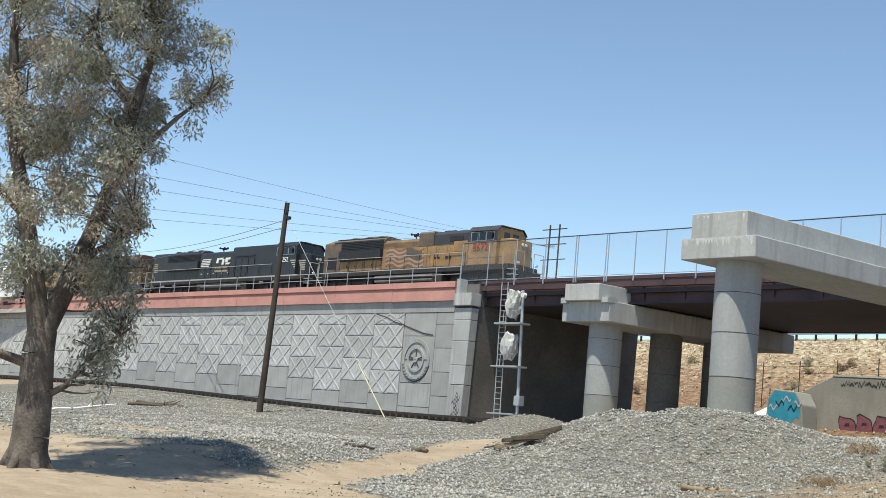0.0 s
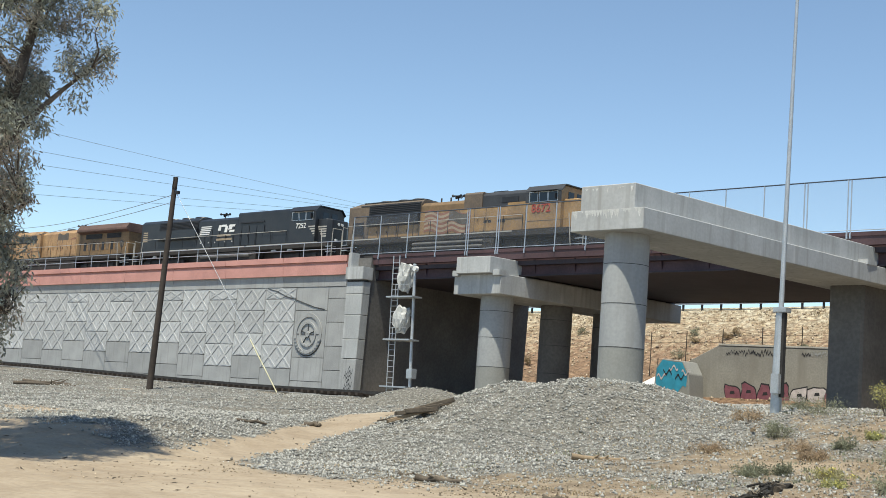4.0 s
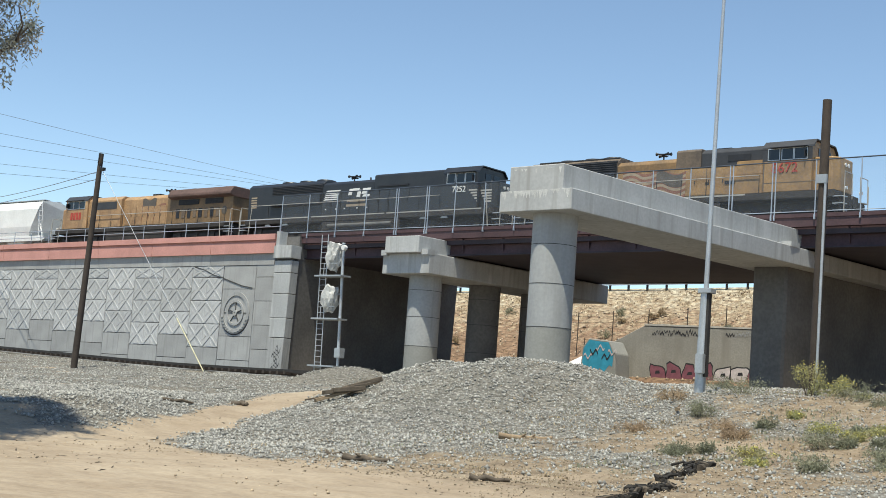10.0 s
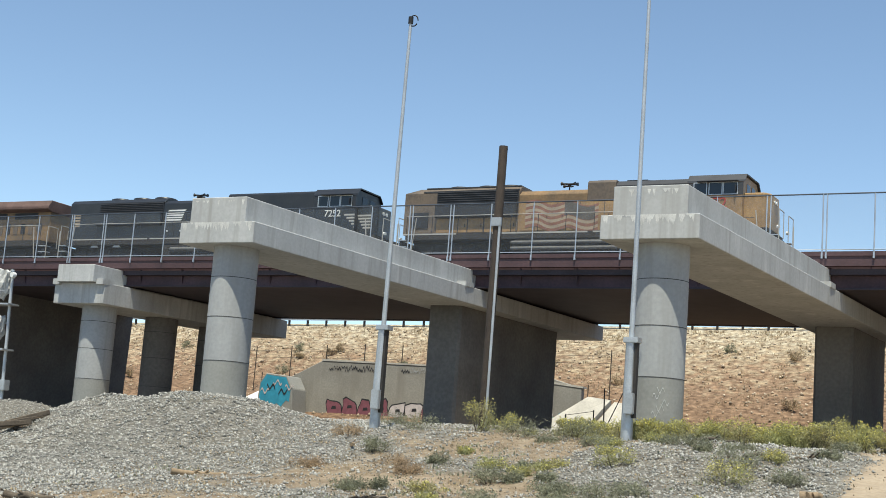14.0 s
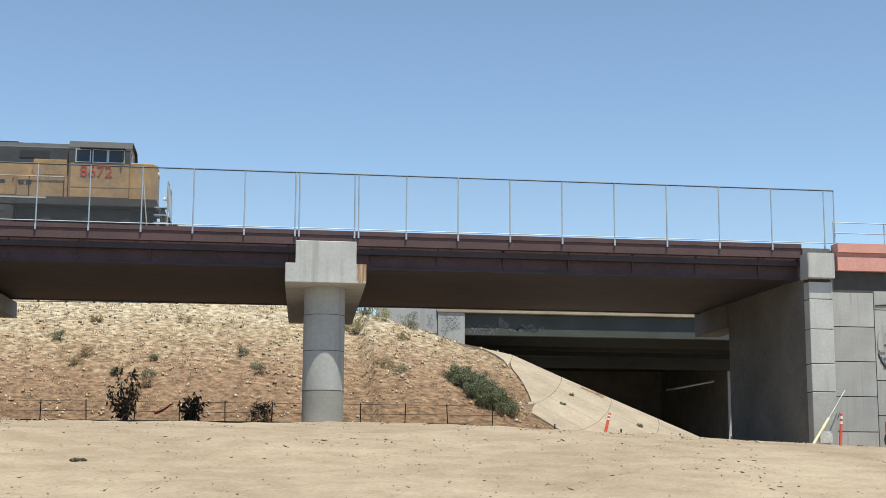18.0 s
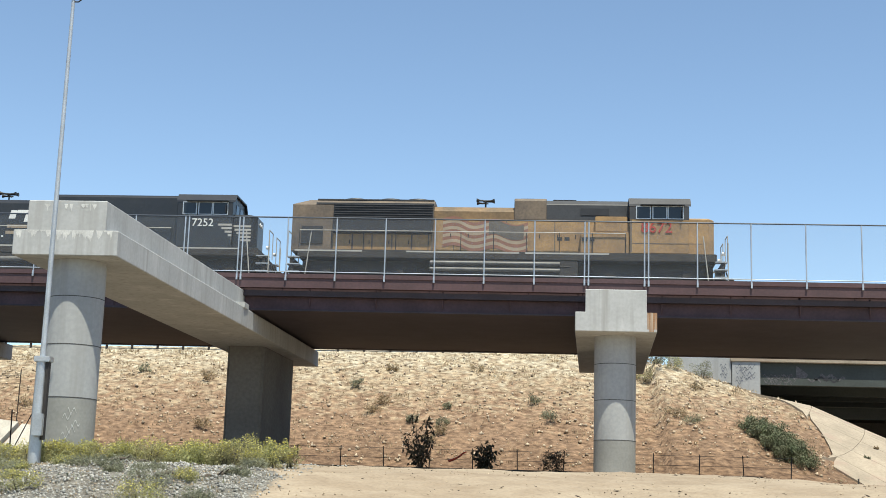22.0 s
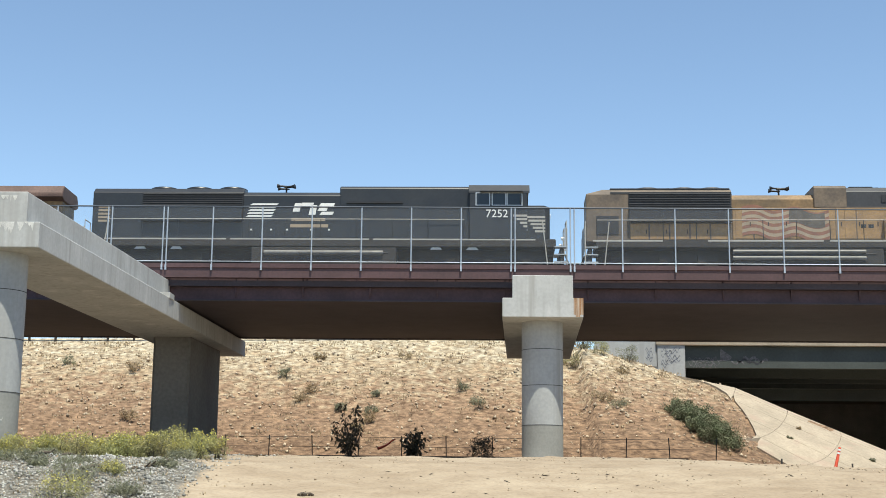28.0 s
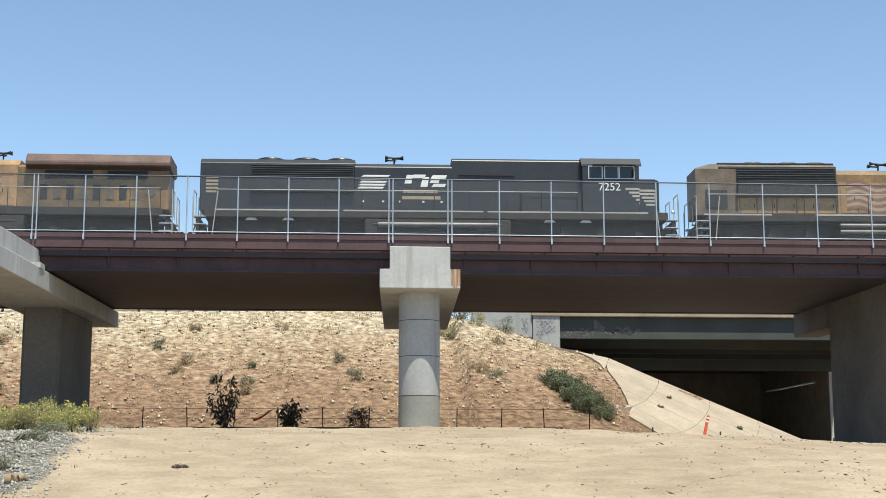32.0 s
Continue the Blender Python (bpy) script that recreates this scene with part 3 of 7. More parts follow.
WY = 61.0
for nm, x0, x1 in (("wall_abutment_left", XL - 1.5, XL), ("wall_abutment_right", XR, XR + 1.35)):
    lean = 0.3 if nm.endswith("left") else 0.0
    tagged(part(nm, prism(bmesh.new(), [(x0, 1.5), (x1 - lean, 1.5), (x1 - 0.05 * lean, 10.4), (x1, 10.5), (x1, 12.0), (x0, 12.0)], "y", WY + 0.35, 77.5 if nm.endswith("left") else 71.8), M_DECKSHADE), "grey concrete bridge abutment in shade", "abutment", kind="structure")
wl = tagged(part("wall_left", boxes((-150, XL - 1.62, WY + 0.10, WY + 0.8, 1.2, 10.9)), M_JOINT), "grey patterned panel retaining wall below the track", "retaining wall", kind="structure")
wr = tagged(part("wall_right", boxes((XR + 1.17, 80, WY + 0.10, WY + 0.8, 1.2, 10.9)), M_JOINT), "grey patterned panel retaining wall below the track", "retaining wall", kind="structure")
tagged(part("ground_fill_left", ramp_box(bmesh.new(), -150, XL - 1.5, WY + 0.8, 76, 1.2, 1.2, 11.0, 11.5), M_BALLAST), "ballasted fill behind the wall", "embankment", kind="structure")
tagged(part("ground_fill_right", boxes((XR + 1.36, 80, WY + 0.8, 71.8, 1.2, 12.0)), M_BALLAST), "ballasted fill behind the wall", "embankment", kind="structure")


def parapet(name, x0, x1, zs0, zs1, step):
    """Salmon parapet of lipped segments. zs: bottom, groove bottom, groove top, top at either end."""
    par = thing(name, "salmon pink painted concrete parapet with a groove", "parapet")
    n = round((x1 - x0) / step)
    for i in range(n):
        a, b = i / n, (i + 1) / n
        xa, xb = x0 + (x1 - x0) * a + 0.015, x0 + (x1 - x0) * b - 0.015
        A = [u + (v - u) * a for u, v in zip(zs0, zs1)]
        B = [u + (v - u) * b for u, v in zip(zs0, zs1)]
        seg = part("parapet_segment", ramp_box(bmesh.new(), xa, xb, WY - 0.22, WY + 0.5, A[0], B[0], A[1], B[1]), M_RED, par)
        part("parapet_lip", ramp_box(bmesh.new(), xa, xb, WY - 0.30, WY + 0.5, A[2], B[2], A[3], B[3]), M_RED, seg)
        part("parapet_groove", ramp_box(bmesh.new(), xa, xb, WY - 0.12, WY + 0.5, A[1], B[1], A[2], B[2]), M_RED, seg)
    return par


parapet("parapet", -150, XL - 1.75, (10.74, 11.58, 11.74, 12.12), (10.86, 11.6, 11.76, 12.15), 6.6)
for k in range(12):  # plain band between the parapet and the panels
    part("frieze_block", boxes((-150 + k * 6.72, -150 + (k + 1) * 6.72 - 0.03, WY - 0.05, WY + 0.1, 10.09, 10.9)), M_PANEL, wl)
parapet("parapet", XR + 1.45, 80, (10.9, 11.55, 11.75, 12.18), (10.9, 11.55, 11.75, 12.18), 6.6)

for nm, x0, x1, sgn in (("left", XL - 1.62, XL + 0.05, 1), ("right", XR, XR + 1.15, -1)):
    pil = thing("pilaster", "grey board-marked concrete end pilaster with a cap block", "pilaster", group="abutment pilasters")
    for z0, z1, m in ((1.2, 5.2, M_PANEL), (5.24, 6.5, M_CAP), (6.53, 8.1, M_CAP), (8.13, 9.5, M_CAP), (9.53, 10.32, M_CAP)):
        part("block", prism(bmesh.new(), [(x0, z0), (x1 - 0.03 * (10.4 - z0) * (sgn > 0), z0), (x1 - 0.03 * (10.4 - z1) * (sgn > 0), z1), (x0, z1)], "y", WY - 0.25, WY + 0.4, bev=0.02), m, pil)
    part("neck", boxes((x0 + 0.1, x1 - 0.1, WY - 0.1, WY + 0.4, 10.3, 10.5)), M_JOINT, pil)
    part("cap_block", boxes((x0 - 0.02, x1 + 0.05, WY - 0.42, WY + 0.5, 10.47, 11.32) if sgn > 0 else (x0 - 0.1, x1 + 0.05, WY - 0.5, WY + 0.5, 10.47, 11.66), bev=0.03), M_CAP, pil)
    if sgn > 0:
        part("upstand", boxes((x0 + 0.02, x0 + 0.36, WY - 0.3, WY + 0.4, 11.3, 12.3), bev=0.02), M_CAP, pil)
    if sgn > 0:
        for k in range(6):
            part("spray_mark", moved(wave_strip(bmesh.new(), -0.3, 0.3, 0, 0.1, 0.25, 0, k * 2.1, 12), x0 + 0.75 + 0.12 * (k % 3), WY - 0.256, 3.0 + 0.28 * k), M_INK, pil)

# ---- train materials ----
M_YEL = mix_over(mat("dirty_yellow_paint", (0.37, 0.225, 0.092), 0.5, var=0.25, scale=0.9, fine=9, tint=(0.23, 0.145, 0.075), obj=0.001), streaks(1.6, 0.5, 0.56, 0.8), (0.24, 0.15, 0.07))
M_YELF = mix_over(mat("faded_yellow_paint", (0.42, 0.265, 0.135), 0.6, var=0.3, scale=0.9, fine=9, tint=(0.28, 0.17, 0.09)), streaks(1.8, 0.4, 0.55, 0.75), (0.2, 0.13, 0.08))
M_GREY = mat("locomotive_grey_paint", (0.042, 0.044, 0.050), 0.55, var=0.25, scale=1.2, fine=10)
M_SOOT = mat("sooty_brown_grey", (0.16, 0.12, 0.085), 0.65, var=0.3, scale=0.9, fine=8, tint=(0.09, 0.072, 0.06))
M_SOOTY = mat("sooty_yellow_paint", (0.24, 0.145, 0.065), 0.6, var=0.3, scale=0.9, fine=8, tint=(0.12, 0.085, 0.05))
M_RADGR = mat("radiator_black", (0.018, 0.02, 0.026), 0.6, var=0.3, scale=3, fine=30)
M_BLACK = mat("black_loco_paint", (0.014, 0.017, 0.023), 0.4, var=0.3, scale=1.0, fine=8, tint=(0.028, 0.03, 0.034))
M_BROWN = mat("oxidised_brown_roof", (0.125, 0.075, 0.062), 0.7, var=0.3, scale=1.2, fine=10)
M_UNDER = mat("grimy_running_gear", (0.036, 0.032, 0.030), 0.8, var=0.35, scale=2, fine=12)
M_WHITE = mat("white_paint", (0.74, 0.74, 0.72), 0.5, var=0.12, scale=1.5, fine=15)
M_HOPPER = mat("white_hopper_paint", (0.78, 0.79, 0.78), 0.5, var=0.10, scale=0.6, fine=8, tint=(0.66, 0.67, 0.66))
M_FLAGR = mat("faded_red", (0.26, 0.12, 0.08), 0.6, var=0.25, scale=2)
M_FLAGW = mat("faded_cream", (0.36, 0.285, 0.20), 0.6, var=0.2, scale=2)
M_FLAGB = mat("faded_dark_blue", (0.115, 0.10, 0.085), 0.6, var=0.3, scale=2)
M_NUM = mat("red_number_paint", (0.42, 0.05, 0.03), 0.5, var=0.2)
M_RAILW = mat("handrail_paint", (0.42, 0.40, 0.36), 0.5, var=0.15)
M_GLASS = mat("dark_cab_glass", (0.02, 0.025, 0.03), 0.08, 0.0, var=0.1)
M_SILV = mat("silver_box_paint", (0.55, 0.56, 0.57), 0.4, 0.5, var=0.15)


def hood_section(x0, x1, half, z0, z1, cham=0.25):
    """A long hood body with chamfered roof edges; lengthwise along x."""
    o = [(-half, z0), (half, z0), (half, z1 - cham), (half - cham * 1.1, z1), (-half + cham * 1.1, z1), (-half, z1 - cham)]
    return prism(bmesh.new(), o, "x", x0, x1, bev=0.03)


TY, RAIL = 68.3, 12.38  # track middle and rail height at x = 0


def track_y(x):
    return TY - 0.01 * x - 0.0004 * x * x


def track_z(x):
    return RAIL - 0.000062 * min(x, 0) ** 2


def track_pose(x, turned=0):
    """Pose of a vehicle on the curved track: x runs ahead along the rails, turned 180 for one that runs tail first."""
    d = 12 if turned else -12  # a vehicle sits on its two trucks
    ya, yb, za, zb = track_y(x), track_y(x + d), track_z(x), track_z(x + d)
    yaw, up = math.degrees(math.atan((ya - yb) / -d)), math.degrees(math.atan((za - zb) / -d))
    return pose(x, ya, za, 0, up if turned else -up, yaw + turned)


def running_gear(t, L):
    """Sill, fuel tank, trucks with wheels, couplers, steps and handrails of one locomotive; front at x = 0."""
    part("sill", boxes((-L + 1.0, -1.0, -1.52, 1.52, 1.62, 2.02), bev=0.03), M_UNDER, t)
    part("fuel_tank", prism(bmesh.new(), [(-1.3, 0.3), (1.3, 0.3), (1.5, 0.7), (1.5, 1.6), (-1.5, 1.6), (-1.5, 0.7)], "x", -L / 2 - 3.6, -L / 2 + 3.6, bev=0.05), M_UNDER, t)
    part("underframe", boxes((-L + 1.1, -1.1, -0.6, 0.6, 0.62, 1.62)), M_UNDER, t)
    for s in (-1, 1):
        part("air_pipe", tubes(((-L / 2 - 3.2, s * 1.47, 1.72), (-L / 2 + 3.2, s * 1.47, 1.72), 0.05), ((-L / 2 - 3.2, s * 1.47, 1.3), (-L / 2 + 3.2, s * 1.47, 1.3), 0.06)), M_UNDER, t)
    for cx in (-4.3, -L + 4.3):
        truck = part("truck", boxes((cx - 2.7, cx + 2.7, -1.22, -1.05, 0.45, 1.25), (cx - 2.7, cx + 2.7, 1.05, 1.22, 0.45, 1.25), (cx - 2.4, cx + 2.4, -1.0, 1.0, 0.4, 1.3), bev=0.04), M_UNDER, t)
        for dx in (-1.85, 0, 1.85):
            for s in (-1, 1):
                part("wheel", tubes(((cx + dx, s * 0.70, 0.53), (cx + dx, s * 0.84, 0.53), 0.53), seg=20), M_UNDER, truck)
                part("axle_box", boxes((cx + dx - 0.2, cx + dx + 0.2, s * 1.23 - 0.08, s * 1.23 + 0.08, 0.85, 1.3), bev=0.03), M_UNDER, truck)
    for e, d in ((0.0, -1), (-L, 1)):
        bm = bmesh.new()
        box(bm, *sorted((e, e + d * 0.7)), -0.14, 0.14, 0.74, 1.0, bev=0.04)
        box(bm, *sorted((e + d * 0.02, e + d * 0.3)), -0.2, 0.2, 0.68, 1.08, bev=0.06)
        part("coupler", bm, M_UNDER, t)
        part("pilot", boxes((*sorted((e + d * 0.6, e + d * 0.8)), -1.45, 1.45, 0.35, 1.6), bev=0.03), M_UNDER, t)
        for s in (-1, 1):
            for z in (0.5, 0.87, 1.24, 1.62):
                part("step", boxes((*sorted((e + d * 0.48, e + d * 1.1)), *sorted((s * 1.05, s * 1.52)), z, z + 0.05)), M_GALV, t)
            part("grab_iron", tubes(((e + d * 0.46, s * 1.5, 0.6), (e + d * 0.46, s * 1.5, 2.6), 0.03), ((e + d * 1.4, s * 1.5, 0.6), (e + d * 1.65, s * 1.5, 2.9), 0.03)), M_RAILW, t)
        part("hose", tubes(((e + d * 0.45, -0.5, 1.3), (e + d * 0.2, -0.45, 0.7), 0.035), ((e + d * 0.45, 0.5, 1.3), (e + d * 0.2, 0.45, 0.7), 0.035), ((e + d * 0.5, -0.8, 1.35), (e + d * 0.3, -0.8, 0.6), 0.03)), M_DARK, t)
        for s in (-1, 1):
            part("end_rail", tubes(((e + d * 0.48, s * 0.5, 2.95), (e + d * 0.48, s * 1.45, 2.95), 0.025), *[((e + d * 0.48, s * y, 1.6), (e + d * 0.48, s * y, 2.95), 0.022) for y in (0.5, 1.45)]), M_RAILW, t)


def handrails(t, L, x0, x1):
    for s in (-1, 1):
        part("handrail", tubes(((x0, s * 1.48, 3.0), (x1, s * 1.48, 3.0), 0.022)), M_RAILW, t)
        n = max(2, round(abs(x1 - x0) / 1.7))
        for i in range(n + 1):
            x = x0 + (x1 - x0) * i / n
            part("stanchion", tubes(((x, s * 1.48, 2.0), (x, s * 1.48, 3.0), 0.02)), M_DARK, t)


def cab(t, x0, x1, top, body, roof, low=2.02):
    """Crew cab between x0 (rear) and x1 (front) with windows on the sides and front."""
    o = [(-1.5, low), (1.5, low), (1.5, top - 0.45), (1.15, top - 0.08), (-1.15, top - 0.08), (-1.5, top - 0.45)]
    c = part("cab", prism(bmesh.new(), o, "x", x0, x1, bev=0.03), body, t)
    part("cab_roof", prism(bmesh.new(), [(-1.52, top - 0.47), (-1.17, top - 0.07), (1.17, top - 0.07), (1.52, top - 0.47), (1.5, top - 0.36), (1.15, top), (-1.15, top), (-1.5, top - 0.36)], "x", x0 - 0.05, x1 + 0.12), roof, t)
    for s in (-1, 1):
        for a, b in ((0.12, 0.34), (0.40, 0.62), (0.66, 0.9)):
            xa, xb = x0 + (x1 - x0) * a, x0 + (x1 - x0) * b
            part("window_pane", boxes((xa, xb, *sorted((s * 1.49, s * 1.515)), top - 1.08, top - 0.5)), M_GLASS, c)
            part("window_frame", boxes((xa - 0.05, xa, *sorted((s * 1.49, s * 1.53)), top - 1.12, top - 0.46), (xb, xb + 0.05, *sorted((s * 1.49, s * 1.53)), top - 1.12, top - 0.46), (xa, xb, *sorted((s * 1.49, s * 1.53)), top - 0.5, top - 0.46), (xa, xb, *sorted((s * 1.49, s * 1.53)), top - 1.12, top - 1.08)), M_GALV, c)
        part("sun_visor", boxes((x0 + 0.5, x1 - 0.2, *sorted((s * 1.5, s * 1.78)), top - 0.46, top - 0.42), bev=0.015), roof, c)
        part("mirror", boxes((x1 - 0.35, x1 - 0.3, *sorted((s * 1.52, s * 1.72)), top - 1.0, top - 0.65)), M_DARK, c)
    for y in (-0.75, 0.15):
        part("windscreen", boxes((x1 - 0.01, x1 + 0.02, y, y + 0.6, top - 1.05, top - 0.45)), M_GLASS, c)
    part("air_conditioner", boxes((x0 + 0.7, x1 - 0.9, -0.55, 0.55, top, top + 0.14), bev=0.05), M_GREY, t)
    part("antenna", boxes((x1 - 0.7, x1 - 0.4, -0.35, 0.35, top, top + 0.12), bev=0.03), M_DARK, t)
    return c


def nose(t, x0, x1, top, col):
    """Short hood ahead of the cab with sloped front corners."""
    o = [(x0, -1.15), (x1 - 0.3, -1.15), (x1, -0.75), (x1, 0.75), (x1 - 0.3, 1.15), (x0, 1.15)]
    bm = prism(bmesh.new(), o, "z", 2.02, top, bev=0.06)
    nz = part("nose", bm, col, t)
    for y in (-0.18, 0.18):
        part("headlight", tubes(((x1 - 0.02, y, top - 0.35), (x1 + 0.05, y, top - 0.35), 0.11), seg=12), M_WHITE, nz)
    for y in (-0.95, 0.95):
        part("ditch_light", tubes(((-0.7, y, 2.15), (-0.55, y, 2.15), 0.09), seg=10), M_WHITE, t)
    return nz


def fans(t, xs_, z, col):
    for x in xs_:
        f = part("roof_fan", lathe(bmesh.new(), x, 0, [(0.72, z), (0.72, z + 0.1), (0.62, z + 0.14)], seg=20), col, t)


def horn(t, x, z):
    """A cluster of trumpets on a short post, some facing ahead and some behind."""
    h = part("horn", tubes(((x, 0, z - 0.05), (x, 0, z + 0.42), 0.045), ((x, -0.3, z + 0.4), (x, 0.3, z + 0.4), 0.04)), M_DARK, t)
    for dy, d, up in ((-0.26, 1, 0.42), (-0.1, -1, 0.47), (0.08, 1, 0.46), (0.26, -1, 0.41)):
        part("trumpet", tubes(((x - 0.12 * d, dy, z + up), (x + 0.3 * d, dy, z + up + 0.02), 0.035, 0.05), ((x + 0.3 * d, dy, z + up + 0.02), (x + 0.46 * d, dy, z + up + 0.03), 0.05, 0.11)), M_DARK, h)


def louvres(t, name, x0, x1, s, half, z0, z1, col, n=6):
    g = part(name, boxes((x0, x1, *sorted((s * half, s * (half + 0.03))), z0, z1)), col, t)
    for i in range(n):
        z = z0 + (z1 - z0) * (i + 0.5) / n
        part("slat", prism(bmesh.new(), [(s * (half + 0.03), z - 0.02), (s * (half + 0.07), z - 0.03), (s * (half + 0.07), z - 0.015), (s * (half + 0.03), z + 0.015)], "x", x0 + 0.04, x1 - 0.04), col, g)


def doors(t, x0, x1, half, z0, z1, n, col):
    """Rows of flush hood doors with hinges and latches on both sides."""
    for s in (-1, 1):
        for i in range(n):
            a = x0 + (x1 - x0) * i / n + 0.04
            b = x0 + (x1 - x0) * (i + 1) / n - 0.04
            d = part("hood_door", boxes((a, b, *sorted((s * half, s * (half + 0.025))), z0, z1), bev=0.008), col, t)
            part("latch", boxes((b - 0.12, b - 0.08, *sorted((s * (half + 0.025), s * (half + 0.05))), (z0 + z1) / 2 - 0.1, (z0 + z1) / 2 + 0.1)), M_DARK, d)


def flag_strip(bm, x0, x1, z0, thick, y, n=22):
    """A band of a flag that waves twice along its length and sags forward."""
    lo, hi = [], []
    for i in range(n + 1):
        x = x0 + (x1 - x0) * i / n
        w = 0.13 * math.sin((x + 14.4) * 3.1) - 0.05 * (x + 14.4)
        lo.append(bm.verts.new((x + 0.05 * math.sin(x * 4), y, z0 + w)))
        hi.append(bm.verts.new((x + 0.05 * math.sin(x * 4), y, z0 + w + thick)))
    for i in range(n):
        bm.faces.new((lo[i], lo[i + 1], hi[i + 1], hi[i]))
    return bm


M_SILVD = mat("grimy_silver_paint", (0.17, 0.165, 0.155), 0.5, 0.2, var=0.3, scale=1.5, fine=10)


def yellow_loco():
    """Six-axle yellow and grey road locomotive with a waving flag on its side."""
    L = 22.65
    t = thing("locomotive", "weathered yellow and grey diesel locomotive with faded flag", "locomotive", 0, TY, RAIL, group="locomotives")
    running_gear(t, L)
    nose(t, -2.4, -1.05, 3.88, M_YEL)
    c = cab(t, -5.2, -2.35, 4.86, M_YEL, M_GREY)
    for s in (-1, 1):
        part("cab_upper", boxes((-5.22, -2.32, *sorted((s * 1.495, s * 1.505)), 3.72, 4.38)), M_GREY, c, "grey band round the cab windows")
    part("radiator_roof", boxes((-20.9, -14.95, -0.75, 0.75, 4.7, 4.78), bev=0.02), M_GREY, t)
    for s in (-1, 1):
        part("roof_edge", boxes((-20.9, -14.92, *sorted((s * 0.8, s * 1.035)), 4.44, 4.52)), M_GREY, t)
        for x0, x1 in ((-21.8, -18.4), (-16.2, -10.6), (-10.3, -6.2)):
            part("sill_stripe", boxes((x0, x1, *sorted((s * 1.52, s * 1.528)), 1.92, 2.0)), M_RAILW, t)
        for z in (1.42, 1.1):
            part("air_reservoir", tubes(((-15.0, s * 1.53, z), (-8.6, s * 1.53, z), 0.10), seg=12), M_SILVD, t)
        for k in range(4):
            part("vent", boxes((-8.75 + 0.36 * k + 0.5 * (k > 1), -8.5 + 0.36 * k + 0.5 * (k > 1), *sorted((s * 1.4, s * 1.43)), 2.62, 2.8)), M_RADGR, t)
        part("panel_seam", boxes((-10.6, -5.3, *sorted((s * 1.062, s * 1.07)), 3.70, 3.75)), M_SOOT, t)
        for x in (-13.9, -12.6, -11.3, -9.9, -8.9):
            part("panel_seam", boxes((x, x + 0.05, *sorted((s * 1.085, s * 1.095)), 2.1, 3.66)), M_SOOT, t)
        part("cab_seam", boxes((-5.1, -1.7, *sorted((s * 1.5, s * 1.508)), 2.5, 2.54)), M_SOOT, c)
        part("cab_door_seam", boxes((-5.18, -5.1, *sorted((s * 1.5, s * 1.508)), 2.1, 3.7)), M_SOOT, c)
    part("high_hood", hood_section(-10.85, -5.2, 1.0, 2.02, 4.8), M_GREY, t)
    part("engine_hood", boxes((-14.9, -5.2, -1.06, 1.06, 2.02, 3.72), bev=0.02), M_YEL, t)
    part("mid_hood", hood_section(-14.95, -10.8, 1.0, 2.02, 4.42), M_SOOTY, t)
    part("radiator_hood", boxes((-22.1, -14.9, -1.02, 1.02, 2.02, 4.42), bev=0.02), M_SOOT, t)
    bm = hood_section(-22.1, -14.9, 1.02, 4.38, 4.72, 0.3)
    for v in bm.verts:  # the roof slopes down at the rear end
        if v.co.x < -21.9 and v.co.z > 4.55:
            v.co.x += 0.8
    part("radiator_roof", bm, M_SOOT, t)
    part("inertial_filter", hood_section(-10.9, -9.3, 1.08, 3.72, 4.84, 0.12), M_SOOT, t)
    part("filter_hatch", boxes((-10.6, -9.9, -0.5, 0.5, 4.84, 4.95), bev=0.03), M_GREY, t)
    for x in (-8.8, -8.0, -7.2):
        part("roof_vent", boxes((x, x + 0.45, -0.45, 0.45, 4.8, 4.87), bev=0.02), M_GREY, t)
    for s in (-1, 1):
        part("hood_vent", boxes((-7.6, -6.2, *sorted((s * 1.0, s * 1.03)), 4.0, 4.35)), M_RADGR, t)
    for s in (-1, 1):
        louvres(t, "radiator_grille", -20.0, -14.95, s, 1.03, 3.75, 4.5, M_RADGR)
        part("side_cover", boxes((-20.0, -14.95, *sorted((s * 1.02, s * 1.3)), 2.95, 3.72), bev=0.03), M_RADGR, t)
        part("rear_louvre", boxes((-21.6, -20.5, *sorted((s * 1.02, s * 1.06)), 2.4, 3.3)), M_RADGR, t)
        part("equipment_cabinet", boxes((-7.6, -5.25, *sorted((s * 1.06, s * 1.4)), 2.02, 3.1), bev=0.03), M_YEL, t)
        part("blower_box", boxes((-6.9, -5.3, *sorted((s * 1.06, s * 1.3)), 3.1, 3.9), bev=0.04), M_YEL, t)
        bm = text_bm("8672", 0.78)
        part("road_number", moved(bm, -3.9, s * 1.52, 3.3, 0 if s < 0 else math.pi), M_NUM, t)
        for k in range(9):
            bm = flag_strip(bmesh.new(), -14.4, -10.2, 2.28 + k * 0.165, 0.16, s * 1.105)
            part("flag_stripe", bm, M_FLAGR if k % 2 == 0 else M_FLAGW, t)
        bm = flag_strip(bmesh.new(), -12.2, -10.45, 2.98, 0.72, s * 1.112)
        part("flag_canton", bm, M_FLAGB, t)
    doors(t, -14.8, -7.7, 1.06, 2.15, 3.62, 8, M_YEL)
    doors(t, -20.0, -15.0, 1.02, 2.12, 2.9, 5, M_YEL)
    fans(t, (-19.0, -17.2, -15.8), 4.72, M_GREY)
    horn(t, -12.4, 4.42)
    part("exhaust_stack", boxes((-9.0, -7.8, -0.3, 0.3, 4.8, 4.95), bev=0.03), M_DARK, t)
    handrails(t, L, -21.6, -5.4)
    return t


